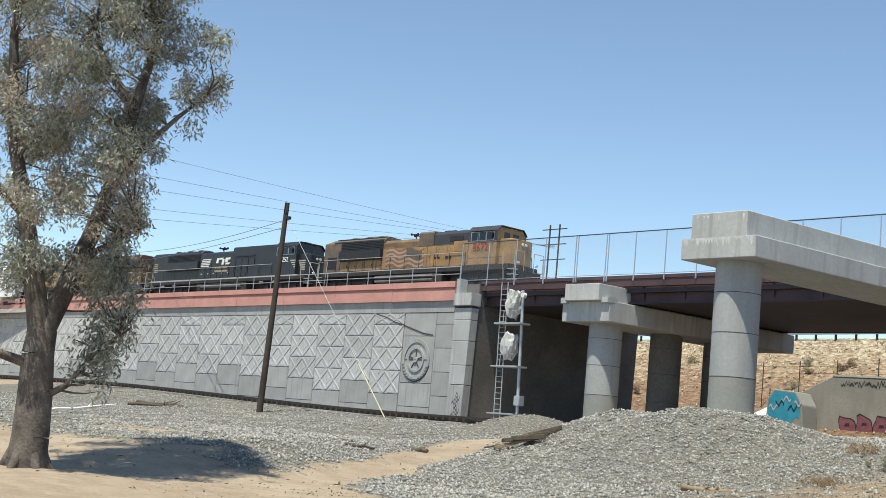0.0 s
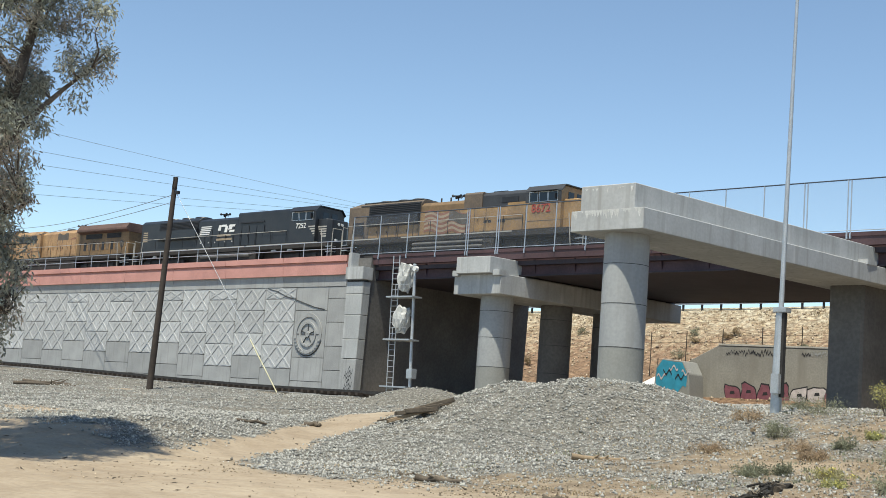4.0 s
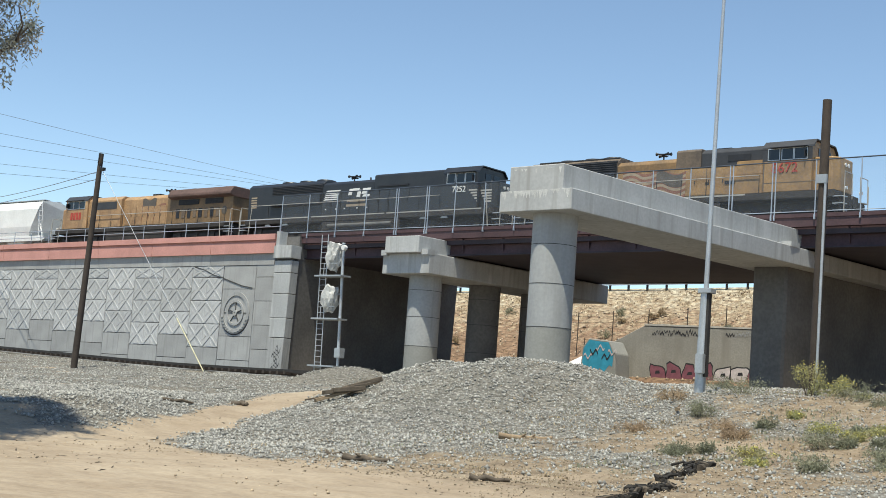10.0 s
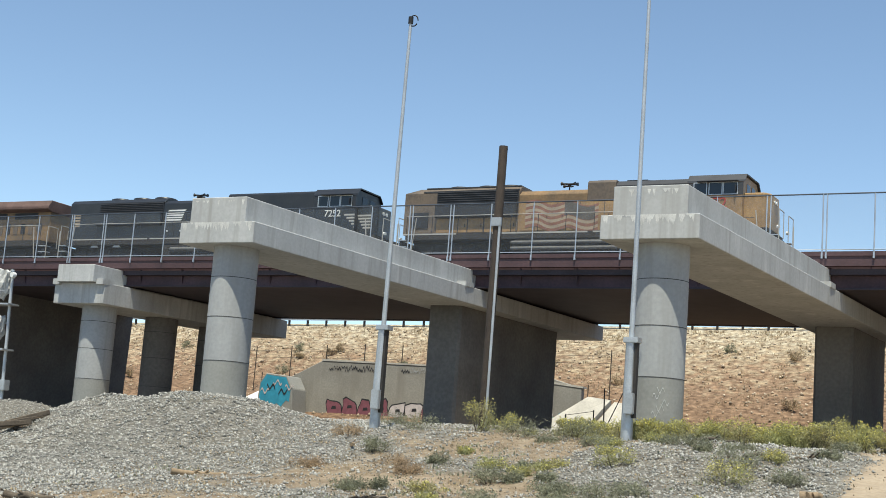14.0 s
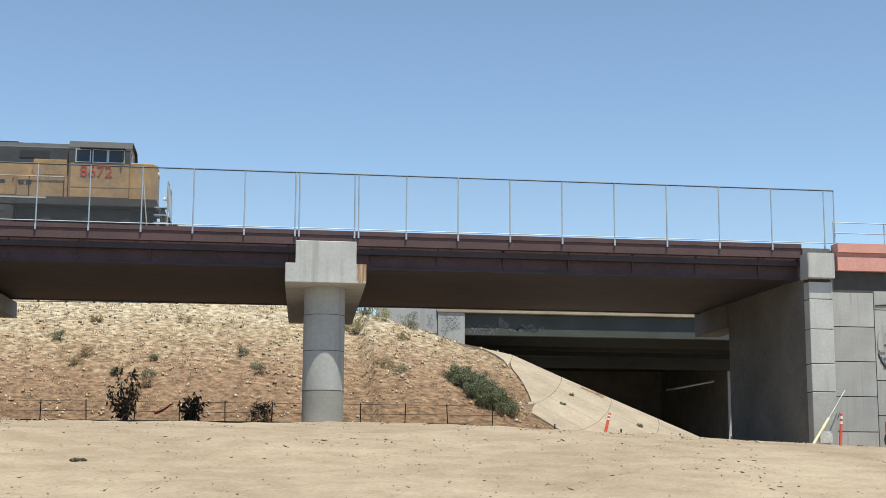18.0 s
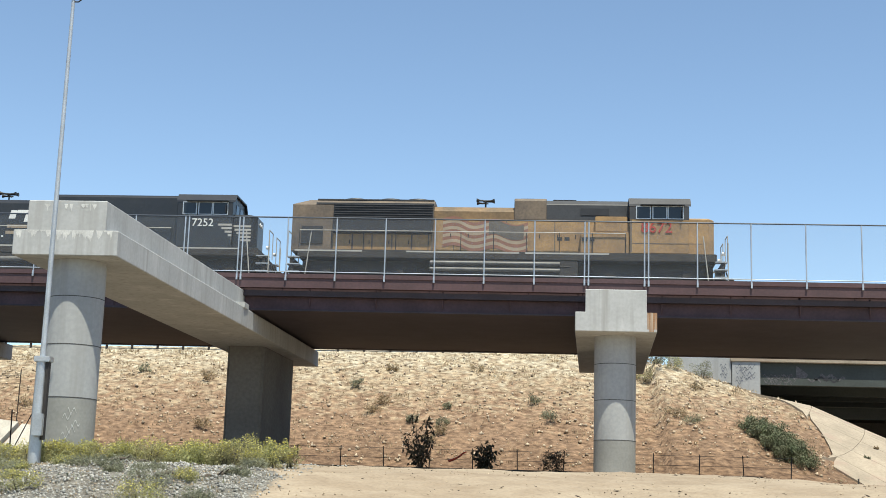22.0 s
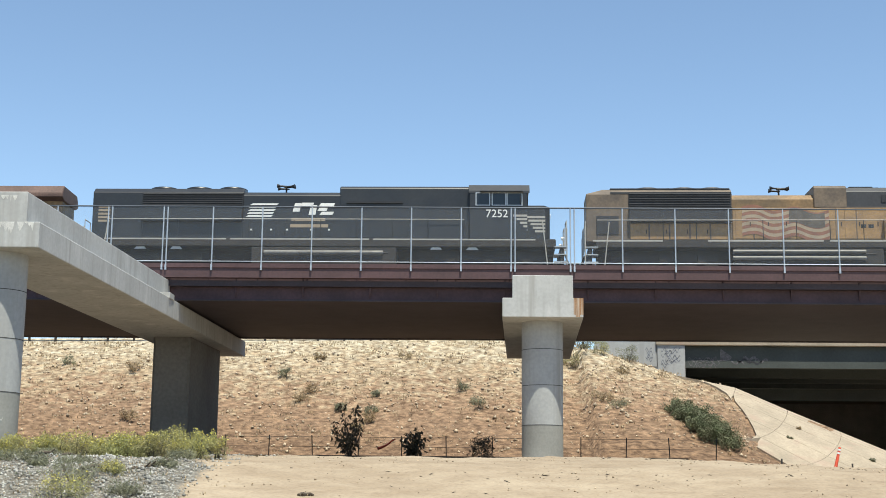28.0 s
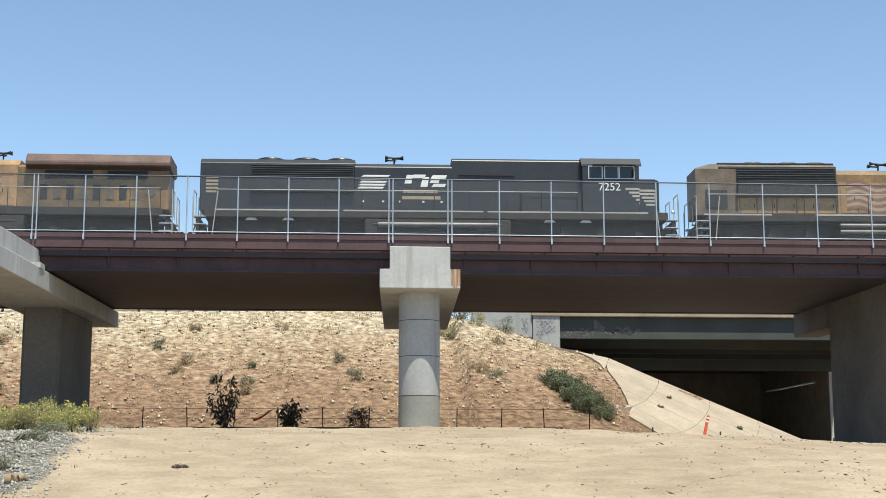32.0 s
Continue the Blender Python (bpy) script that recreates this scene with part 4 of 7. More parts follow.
def black_loco():
    """Six-axle black road locomotive with white lettering blocks and nose stripes."""
    L = 24.9
    t = thing("locomotive", "black diesel locomotive with white number and nose stripes", "locomotive", 0, TY, RAIL, group="locomotives")
    running_gear(t, L)
    nz = nose(t, -2.45, -1.25, 3.8, M_BLACK)
    cab(t, -5.25, -2.4, 4.82, M_BLACK, M_BLACK)
    part("high_hood", hood_section(-11.75, -5.2, 1.02, 2.02, 4.8, 0.12), M_BLACK, t)
    part("mid_hood", hood_section(-16.6, -11.7, 1.04, 2.02, 4.5, 0.2), M_BLACK, t)
    part("radiator_hood", hood_section(-24.2, -16.55, 1.02, 2.02, 4.7, 0.25), M_BLACK, t)
    for s in (-1, 1):
        louvres(t, "radiator_grille", -21.7, -16.6, s, 1.03, 3.75, 4.42, M_RADGR)
        part("side_cover", boxes((-21.7, -16.6, *sorted((s * 1.02, s * 1.28)), 2.95, 3.72), bev=0.03), M_BLACK, t)
        part("equipment_cabinet", boxes((-8.3, -5.3, *sorted((s * 1.02, s * 1.38)), 2.02, 3.0), bev=0.03), M_BLACK, t)
        part("blower_box", boxes((-11.4, -8.6, *sorted((s * 1.02, s * 1.1)), 3.9, 4.0)), M_RADGR, t)
        part("road_number", moved(text_bm("7252", 0.56), -3.9, s * 1.52, 3.28, 0 if s < 0 else math.pi), M_WHITE, t)
        y = s * 1.075
        for k in range(5):  # speed lines behind the emblem
            z = 3.88 - k * 0.15
            bm = bmesh.new()
            vs = [bm.verts.new(p) for p in ((-16.45 + 0.05 * (4 - k), y, z - 0.09), (-14.9 - 0.07 * k, y, z - 0.09), (-14.8 - 0.07 * k, y, z), (-16.3 + 0.05 * (4 - k), y, z))]
            bm.faces.new(vs)
            part("speed_line", bm, M_WHITE, t)
        for a, b, c_, d in ((-14.1, -13.75, 0.16, 0.6), (-13.75, -13.1, 0.45, 0.62), (-13.3, -12.95, 0.0, 0.5), (-12.8, -12.05, 0.42, 0.6), (-12.85, -12.4, 0.2, 0.42), (-12.75, -12.1, 0.0, 0.16)):
            bm = bmesh.new()  # plain slanted shapes
            bm.faces.new([bm.verts.new(p) for p in ((a, y, 3.3 + c_), (b, y, 3.3 + c_), (b + 0.08, y, 3.3 + d), (a + 0.12, y, 3.3 + d))])
            part("emblem_shape", bm, M_WHITE, t)
        for k, (a, b) in enumerate(((-14.15, -12.45), (-14.2, -12.3))):  # two bars of small lettering
            part("lettering_bar", boxes((a, b, *sorted((y, y + s * 0.004)), 2.98 - k * 0.32, 3.14 - k * 0.32)), M_FLAGW, t)
        for k in range(5):  # nose stripes
            z = 3.25 - k * 0.18
            part("nose_stripe", boxes((-2.45 + 0.11 * k, -1.5, *sorted((s * 1.15, s * 1.158)), z - 0.1, z)), M_RAILW, nz)
            part("cab_stripe", boxes((-3.1 + 0.17 * k, -2.4, *sorted((s * 1.5, s * 1.508)), z - 0.1, z)), M_RAILW, t)
            part("tail_stripe", boxes((-23.9, -23.3, *sorted((s * 1.02, s * 1.03)), z - 0.1 + 0.5, z + 0.5)), M_FLAGW, t)
        for x0, x1 in ((-23.4, -17.3), (-17.1, -10.2), (-10.0, -2.0)):
            part("sill_stripe", boxes((x0, x1, *sorted((s * 1.52, s * 1.528)), 1.95, 2.02)), M_RAILW, t)
        for x in (-21.6, -19.8, -6.9, -5.1):  # journal and sand box highlights over the trucks
            part("sand_filler", prism(bmesh.new(), [(x - 0.3, 1.5), (x + 0.3, 1.5), (x + 0.18, 1.62), (x - 0.18, 1.62)], "y", *sorted((s * 1.3, s * 1.4))), M_SILV, t)
        part("air_reservoir", tubes(((-15.4, s * 1.5, 1.3), (-9.5, s * 1.5, 1.3), 0.13), seg=12), M_SILVD, t)
        for x in (-16.2, -15.2, -14.4, -13.2, -12.3):
            part("marker", boxes((x, x + 0.1, *sorted((y, y + s * 0.02)), 2.5, 2.58)), M_WHITE, t)
    doors(t, -16.5, -8.5, 1.045, 2.15, 3.7, 9, M_BLACK)
    fans(t, (-20.8, -19.0, -17.3), 4.7, M_BLACK)
    horn(t, -14.6, 4.5)
    part("silver_cabinet", boxes((-24.25, -23.95, 0.2, 0.9, 2.1, 3.2), bev=0.02), M_SILV, t)
    handrails(t, L, -23.3, -5.5)
    return t


def winged_loco():
    """Yellow locomotive with an overhanging radiator roof, running tail first."""
    L = 22.3
    t = thing("locomotive", "faded yellow diesel locomotive with brown overhanging radiator roof", "locomotive", 0, TY, RAIL, group="locomotives")
    running_gear(t, L)
    gear = set(t.children_recursive)
    nose(t, -2.5, -1.25, 3.7, M_YELF)
    c = cab(t, -5.6, -2.45, 4.75, M_YELF, M_GREY)
    part("electrical_hood", hood_section(-10.2, -5.55, 1.35, 2.02, 4.55, 0.3), M_YELF, t)
    part("engine_hood", hood_section(-16.2, -10.15, 1.05, 2.02, 4.5, 0.3), M_YELF, t)
    part("radiator_hood", hood_section(-24.4, -16.1, 1.08, 2.02, 4.2, 0.1), M_SOOTY, t)
    part("radiator_roof", prism(bmesh.new(), [(-1.5, 4.1), (-1.1, 3.95), (1.1, 3.95), (1.5, 4.1), (1.5, 4.3), (1.2, 4.72), (-1.2, 4.72), (-1.5, 4.3)], "x", -24.5, -16.6, bev=0.04), M_BROWN, t)
    for s in (-1, 1):
        for a, b in ((-23.2, -21.0), (-20.2, -17.6)):
            louvres(t, "radiator_grille", a, b, s, 1.08, 3.5, 3.92, M_RADGR, 4)
        part("road_number", moved(boxes(*[(-0.75 + k * 0.4, -0.45 + k * 0.4, -0.01, 0.01, -0.3, 0.3) for k in range(4)]), -4.0, s * 1.515, 3.05), M_NUM, t, "faded illegible red number")
        for k in range(5):
            bm = wave_strip(bmesh.new(), -15.9, -12.6, 2.6 + k * 0.22, 0.2, 0.1, s * 1.06, 1.0)
            part("flag_stripe", bm, M_FLAGW if k % 2 else M_FLAGR, t)
        part("flag_canton", wave_strip(bmesh.new(), -14.6, -12.8, 3.4, 0.75, 0.1, s * 1.066, 0.3), M_FLAGB, t)
        part("cab_side_vent", boxes((-9.6, -6.4, *sorted((s * 1.35, s * 1.37)), 3.5, 4.1)), M_GREY, t)
        for k in range(8):
            part("intake_door", boxes((-22.8 + k * 0.72, -22.4 + k * 0.72, *sorted((s * 1.08, s * 1.11)), 2.5, 3.2)), M_RADGR if k % 2 else M_SOOT, t)
        part("round_seal", moved(tubes(((0, 0, 0), (0, s * 0.02, 0), 0.32), seg=18), -23.4, s * 1.08, 2.95), M_FLAGB, t)
    doors(t, -16.0, -10.4, 1.05, 2.15, 3.6, 7, M_YELF)
    horn(t, -15.0, 4.5)
    part("exhaust_stack", boxes((-14.0, -13.0, -0.3, 0.3, 4.5, 4.72), bev=0.03), M_DARK, t)
    handrails(t, L, -24.0, -5.8)
    for o in t.children_recursive:  # the body was drawn for 25.2 m over the couplers
        if o not in gear:
            o.data.transform(Matrix.Diagonal((L / 25.2, 1, 1, 1)))
    return t


def hopper_car():
    """White covered hopper wagon with sloped ends, roof hatches and ladders."""
    L = 18.6
    t = thing("hopper_wagon", "white covered hopper rail wagon with sloped ends", "rail wagon", 0, TY, RAIL, group="hopper wagons")
    o = [(-1.45, 1.6), (1.45, 1.6), (1.58, 2.4), (1.58, 3.9), (1.2, 4.55), (0.6, 4.7), (-0.6, 4.7), (-1.2, 4.55), (-1.58, 3.9), (-1.58, 2.4)]
    bm = prism(bmesh.new(), o, "x", -L + 2.6, -2.6)
    for v in bm.verts:
        if v.co.z > 2.0:
            v.co.x += (1.25 if v.co.x > -L / 2 else -1.25) * min(1, (v.co.z - 1.6) / 2.2)
    part("body", bm, M_HOPPER, t)
    part("roof_walk", boxes((-L + 1.5, -1.5, -0.9, -0.4, 4.74, 4.8), (-L + 1.5, -1.5, 0.4, 0.9, 4.74, 4.8)), M_GALV, t)
    part("hatch_trough", boxes((-L + 2.2, -2.2, -0.3, 0.3, 4.7, 4.84), bev=0.03), M_HOPPER, t)
    part("sill", boxes((-L + 0.6, -0.6, -0.35, 0.35, 0.8, 1.25), bev=0.02), M_HOPPER, t)
    for s in (-1, 1):
        part("side_sill", boxes((-L + 0.9, -0.9, *sorted((s * 1.35, s * 1.5)), 1.15, 1.6), bev=0.02), M_HOPPER, t)
    for e, d in ((0, -1), (-L, 1)):
        part("end_platform", boxes((*sorted((e + d * 0.55, e + d * 2.7)), -1.45, 1.45, 1.2, 1.3)), M_GALV, t)
        for s in (-1, 1):
            lad = part("ladder", tubes(((e + d * 0.65, s * 1.5, 1.0), (e + d * 1.1, s * 1.42, 4.6), 0.025), ((e + d * 1.1, s * 1.5, 1.0), (e + d * 1.5, s * 1.42, 4.6), 0.025)), M_HOPPER, t)
            for k in range(8):
                z = 1.2 + k * 0.42
                part("rung", tubes(((e + d * (0.68 + 0.05 * k), s * 1.49, z), (e + d * (1.12 + 0.05 * k), s * 1.49, z), 0.018)), M_HOPPER, lad)
            part("end_post", tubes(((e + d * 0.65, s * 1.3, 1.2), (e + d * 2.2, s * 1.3, 4.3), 0.06)), M_HOPPER, t)
        part("coupler", boxes((*sorted((e, e + d * 0.7)), -0.14, 0.14, 0.74, 1.0), bev=0.04), M_UNDER, t)
        cx = e + d * 2.1
        tr = part("truck", boxes((cx - 1.2, cx + 1.2, -1.1, -0.95, 0.35, 0.75), (cx - 1.2, cx + 1.2, 0.95, 1.1, 0.35, 0.75), (cx - 0.3, cx + 0.3, -1.0, 1.0, 0.4, 0.8), bev=0.04), M_UNDER, t)
        for dx in (-0.88, 0.88):
            for s in (-1, 1):
                part("wheel", tubes(((cx + dx, s * 0.70, 0.46), (cx + dx, s * 0.84, 0.46), 0.46), seg=18), M_UNDER, tr)
    for k in range(3):
        x = -4.6 - k * 4.7
        part("hopper_chute", prism(bmesh.new(), [(x - 1.9, 1.6), (x + 1.9, 1.6), (x + 0.5, 0.6), (x - 0.5, 0.6)], "y", -1.2, 1.2), M_HOPPER, t)
    return t


LEAD, SECOND, THIRD = yellow_loco(), black_loco(), winged_loco()
WAGON = hopper_car()
WAGONS = [WAGON, copy_thing(WAGON, pose(0, TY, RAIL))]

# ---- fence along the bridge ----
fence = thing("bridge_fence", "tall steel chain-link fence along the bridge edge", "fence")
post_bm = tubes(((0, 0, 0), (0, 0, 2.72), 0.032), seg=8)
box(post_bm, -0.038, 0.038, -0.05, 0.05, -0.24, 0.02)
first = part("post", post_bm, M_FENCE, fence)
pxs = [27.07]
for a, b, n in ((-69.6, -59.05, 4), (-56.5, -35.6, 9), (-33.2, -16.8, 7), (-14.25, 1.6, 7)):
    pxs += [a + (b - a) * k / n for k in range(n + 1)]
pxs += [4.28 + 2.335 * k + 0.0157 * k * k for k in range(10)]
extra = [x + 0.18 for x in (-59.05, -56.5, -35.6, -33.2, -16.8, -14.25, 1.6, 4.28)]  # double posts at the joints
for i, x in enumerate(sorted(pxs + extra)):
    o = first if i == 0 else new("post", first.data)
    o.parent = fence
    o.location = (x, FY - 0.06, 12.12)
for a, b in zip(sorted(pxs), sorted(pxs)[1:]):
    part("top_rail", tubes(((a, FY - 0.06, 14.82), (b, FY - 0.06, 14.82), 0.034)), M_RAILF, fence)
    part("bottom_rail", tubes(((a, FY - 0.06, 12.28), (b, FY - 0.06, 12.28), 0.022)), M_FENCE, fence)
    bm = bmesh.new()
    bm.faces.new([bm.verts.new(p) for p in ((a, FY - 0.06, 12.28), (b, FY - 0.06, 12.28), (b, FY - 0.06, 14.8), (a, FY - 0.06, 14.8))])
    part("mesh_panel", bm, M_MESH, fence)

for nm, x0, x1, za, zb in (("left", -150, XL - 1.9, 12.12, 12.15), ("right", XR + 1.5, 80, 12.18, 12.18)):
    hr = thing("handrail", "grey two-rail steel handrail on the parapet", "handrail", group="parapet handrails")
    n = round((x1 - x0) / 2.55)
    for i in range(n + 1):
        x, z = x0 + (x1 - x0) * i / n, za + (zb - za) * i / n
        part("post", tubes(((x, WY + 0.2, z - 0.1), (x, WY + 0.2, z + 1.08), 0.03)), M_FENCE, hr)
        if i < n:
            xb, z2 = x0 + (x1 - x0) * (i + 1) / n, za + (zb - za) * (i + 1) / n
            for h in (1.06, 0.56):
                part("rail", tubes(((x, WY + 0.2, z + h), (xb, WY + 0.2, z2 + h), 0.026)), M_FENCE, hr)

# track bed on the bridge and the wall top
trk = thing("main_track", "ballasted railway track with steel rails", "railway track")


def along_track(outline, xs_):
    """Sweeps a closed outline (across, up) along the track."""
    bm = bmesh.new()
    rings = [[bm.verts.new((x, track_y(x) + u, track_z(x) + v)) for u, v in outline] for x in xs_]
    n = len(outline)
    for A, B in zip(rings, rings[1:]):
        for i in range(n):
            bm.faces.new((A[i], A[(i + 1) % n], B[(i + 1) % n], B[i]))
    bm.faces.new(rings[0][::-1]), bm.faces.new(rings[-1])
    bmesh.ops.recalc_face_normals(bm, faces=bm.faces)
    return bm


part("ballast_bed", along_track([(-1.9, -0.6), (1.9, -0.6), (1.5, -0.13), (-1.5, -0.13)], spread(-150, 80, 5)), M_BALLAST, trk)
for dy in (-0.75, 0.75):
    part("rail", along_track([(dy - 0.036, -0.14), (dy + 0.036, -0.14), (dy + 0.036, 0), (dy - 0.036, 0)], spread(-150, 80, 5)), M_UNDER, trk)

# ---- low track at the foot of the wall ----
low = thing("siding_track", "dark rusty siding track at the foot of the wall", "railway track")
def siding_z(x):
    return 2.95 + 0.9 * smooth01(-x, 68, 118)
for dy in (-0.75, 0.75):
    for i in range(12):
        xa, xb = -150 + i * 7.5, -150 + (i + 1) * 7.5
        part("rail", ramp_box(bmesh.new(), xa, xb, 58.9 + dy - 0.05, 58.9 + dy + 0.05, siding_z(xa) - 0.05, siding_z(xb) - 0.05, siding_z(xa) + 0.16, siding_z(xb) + 0.16), M_UNDER, low)
tie = part("tie", boxes((-0.11, 0.11, -1.25, 1.25, -0.12, 0.06), bev=0.01), M_WOOD, low)
for i in range(130):
    o = tie if i == 0 else new("tie", tie.data)
    o.parent = low
    x = -149 + i * 0.66
    o.location = (x, 58.9, siding_z(x) - 0.05)

# ---- signal mast with ladder ----
sig = thing("signal_mast", "galvanised signal mast and ladder with tarp-wrapped heads", "railway signal")
SY, gz = 59.0, 2.7
part("mast", tubes(((-60.55, SY, gz), (-60.9, SY, 11.0), 0.10), seg=12), M_GALV, sig)
part("mast_cap", tubes(((-60.9, SY, 11.0), (-60.9, SY, 11.08), 0.13), seg=12), M_GALV, sig)
lad = part("ladder", tubes(((-62.3, SY - 0.3, gz), (-62.55, SY - 0.3, 11.6), 0.035), ((-61.75, SY - 0.3, gz), (-62.0, SY - 0.3, 11.6), 0.035)), M_GALV, sig)
for k in range(25):
    z = gz + 0.3 + k * 0.34
    s_ = (z - gz) / 8.9 * 0.25
    part("rung", tubes(((-62.3 - s_, SY - 0.3, z), (-61.75 - s_, SY - 0.3, z), 0.02)), M_GALV, lad)
for z in (9.0, 6.35, 3.45):
    part("platform", boxes((-62.75, -60.4, SY - 0.55, SY + 0.35, z - 0.05, z + 0.05), bev=0.015), M_GALV, sig)
    if z > 4:
        part("guard_rail", tubes(((-61.95, SY - 0.5, z + 0.75), (-60.8, SY - 0.5, z + 0.75), 0.025), ((-61.95, SY - 0.5, z), (-61.95, SY - 0.5, z + 0.75), 0.025)), M_GALV, sig)
part("bracket", tubes(((-60.7, SY, 10.6), (-61.4, SY, 10.6), 0.05), ((-60.75, SY, 7.9), (-61.4, SY, 7.9), 0.05)), M_GALV, sig)
part("relay_box", boxes((-60.75, -60.25, SY - 0.25, SY + 0.2, 4.0, 4.6), bev=0.03), M_GALV, sig)


def wrapped(name, x, y, z, w, h, seed):
    """A signal head bagged in a creased tarp."""
    bm = bmesh.new()
    bmesh.ops.create_icosphere(bm, subdivisions=3, radius=1)
    for v in bm.verts:
        p = v.co.copy()
        k = 1 + 0.34 * noise.noise(Vector((p.x * 2.6, p.y * 2.6, p.z * 1.5 + seed))) + 0.1 * noise.noise(Vector((p.x * 7, p.y * 7, p.z * 3 + seed)))
        fold = 1 + 0.08 * math.sin(9 * math.atan2(p.y, p.x) + seed)
        v.co = Vector((max(-0.62, min(0.62, p.x)) * w * k * fold + 0.12 * w * p.z, p.y * 0.42 * k * fold, max(-0.8, min(0.72, p.z)) * h * k))
        if p.z < -0.45:
            v.co.x *= 0.72 + 0.2 * noise.noise(p * 3)
    moved(bm, x, y, z)
    return part(name, bm, M_TARP, sig, "pale creased tarp tied round the head", smooth=False)


wrapped("wrapped_head", -61.45, SY - 0.15, 10.25, 0.72, 1.05, 1.0)
wrapped("wrapped_head", -61.5, SY - 0.2, 7.6, 0.66, 1.0, 5.0)
part("lamp", tubes(((-60.6, SY - 0.1, 10.75), (-60.6, SY - 0.35, 10.75), 0.16), seg=14), M_WHITE, sig)

# ---- poles and wires ----
wood = thing("utility_pole", "leaning dark wooden utility pole with a guy wire", "utility pole")
gz = ground_z(-76.5, 51)
part("shaft", tubes(((-76.5, 51, gz - 0.5), (-76.1, 51.2, 16.25), 0.22, 0.16), seg=12), M_WOOD, wood)
part("insulator_pin", tubes(((-76.1, 51.0, 15.6), (-75.8, 50.9, 16.0), 0.03), ((-75.85, 50.9, 15.95), (-75.85, 50.9, 16.2), 0.06)), M_DARK, wood)
part("step_bracket", boxes((-75.95, -75.6, 51.1, 51.3, 15.1, 15.3)), M_DARK, wood)
ga = Vector((-66.0, 53.2, 2.45))
gt = Vector((-76.15, 51.1, 15.6))
part("guy_wire", tubes((gt, ga, 0.018), seg=5), M_GALV, wood)
part("guy_guard", tubes((ga + (gt - ga) * 0.01, ga + (gt - ga) * 0.25, 0.038), seg=8), M_YPIPE, wood)

pole2 = thing("utility_pole", "dark weathered pole with a pale conduit strip", "utility pole")
part("shaft", tubes(((-20.9, 42, 2.0), (-20.8, 42, 12.65), 0.16, 0.15), seg=12), M_WOOD, pole2)
part("conduit", tubes(((-20.72, 41.86, 2.2), (-20.68, 41.86, 9.9), 0.05), seg=8), M_GALV, pole2)
part("clamp", boxes((-20.98, -20.62, 41.8, 41.9, 9.8, 10.1), bev=0.01), M_GALV, pole2)


def steel_pole(x, y, z0, zj, z1, lean):
    p = thing("steel_pole", "tall thin galvanised steel pole with thicker base", "pole", group="steel poles")
    part("base_tube", tubes(((x, y, z0 - 0.4), (x + lean * 0.3, y, zj), 0.19, 0.16), seg=14), M_GALV, p)
    part("base_channel", boxes((x + 0.17, x + 0.26, y - 0.12, y + 0.05, z0 + 0.4, zj)), M_UNDER, p)
    part("collar", boxes((x - 0.2 + lean * 0.3, x + 0.28 + lean * 0.3, y - 0.2, y + 0.2, zj - 0.05, zj + 0.12), bev=0.02), M_GALV, p)
    part("shaft", tubes(((x + lean * 0.3, y, zj), (x + lean, y, z1), 0.085, 0.055), seg=12), M_GALV, p)
    part("control_box", boxes((x - 0.02, x + 0.28, y - 0.36, y - 0.18, z0 + 0.5, z0 + 1.15), bev=0.02), M_GALV, p)
    n = 10
    loop = [(x + lean + 0.12 + 0.17 * math.cos(2 * math.pi * k / n), y, z1 + 0.1 + 0.2 * math.sin(2 * math.pi * k / n)) for k in range(n + 1)]
    part("hook", tubes(*[(a, b, 0.022) for a, b in zip(loop, loop[1:-1])]), M_DARK, p)
    part("head", tubes(((x + lean, y, z1), (x + lean, y, z1 + 0.25), 0.09), seg=8), M_DARK, p)


steel_pole(-23.93, 40, 2.75, 5.97, 16.7, 0.18)
steel_pole(-15.0, 40, 3.0, 5.74, 17.1, 0.02)

pyl = thing("power_pylon", "distant double wooden power line frame", "pylon")
for dx in (0, 2.6):
    part("post", tubes(((-190 + dx, 190, 4), (-190 + dx, 190, 45), 0.16), seg=8), M_WOOD, pyl)
for z in (44, 41, 38):
    part("crossarm", boxes((-192.0, -185.4, 189.9, 190.1, z, z + 0.16)), M_WOOD, pyl)


def wire(a, b, sag, r, name="power_cable", n=18):
    a, b = Vector(a), Vector(b)
    pts = [a.lerp(b, k / n) - Vector((0, 0, sag * 4 * (k / n) * (1 - k / n))) for k in range(n + 1)]
    cu = bpy.data.curves.new(name, "CURVE")
    cu.dimensions, cu.bevel_depth, cu.bevel_resolution = "3D", r, 1
    sp = cu.splines.new("POLY")
    sp.points.add(n)
    for p, q in zip(sp.points, pts):
        p.co = (*q, 1)
    cu.materials.append(M_CABLE)
    ob = bpy.data.objects.new(name, cu)
    scene.collection.objects.link(ob)
    me = bpy.data.meshes.new_from_object(ob.evaluated_get(bpy.context.evaluated_depsgraph_get()))
    bpy.data.objects.remove(ob)
    o = new(name, me)
    return tagged(o, "thin dark overhead power cable in the sky", "cable", group="power cables")


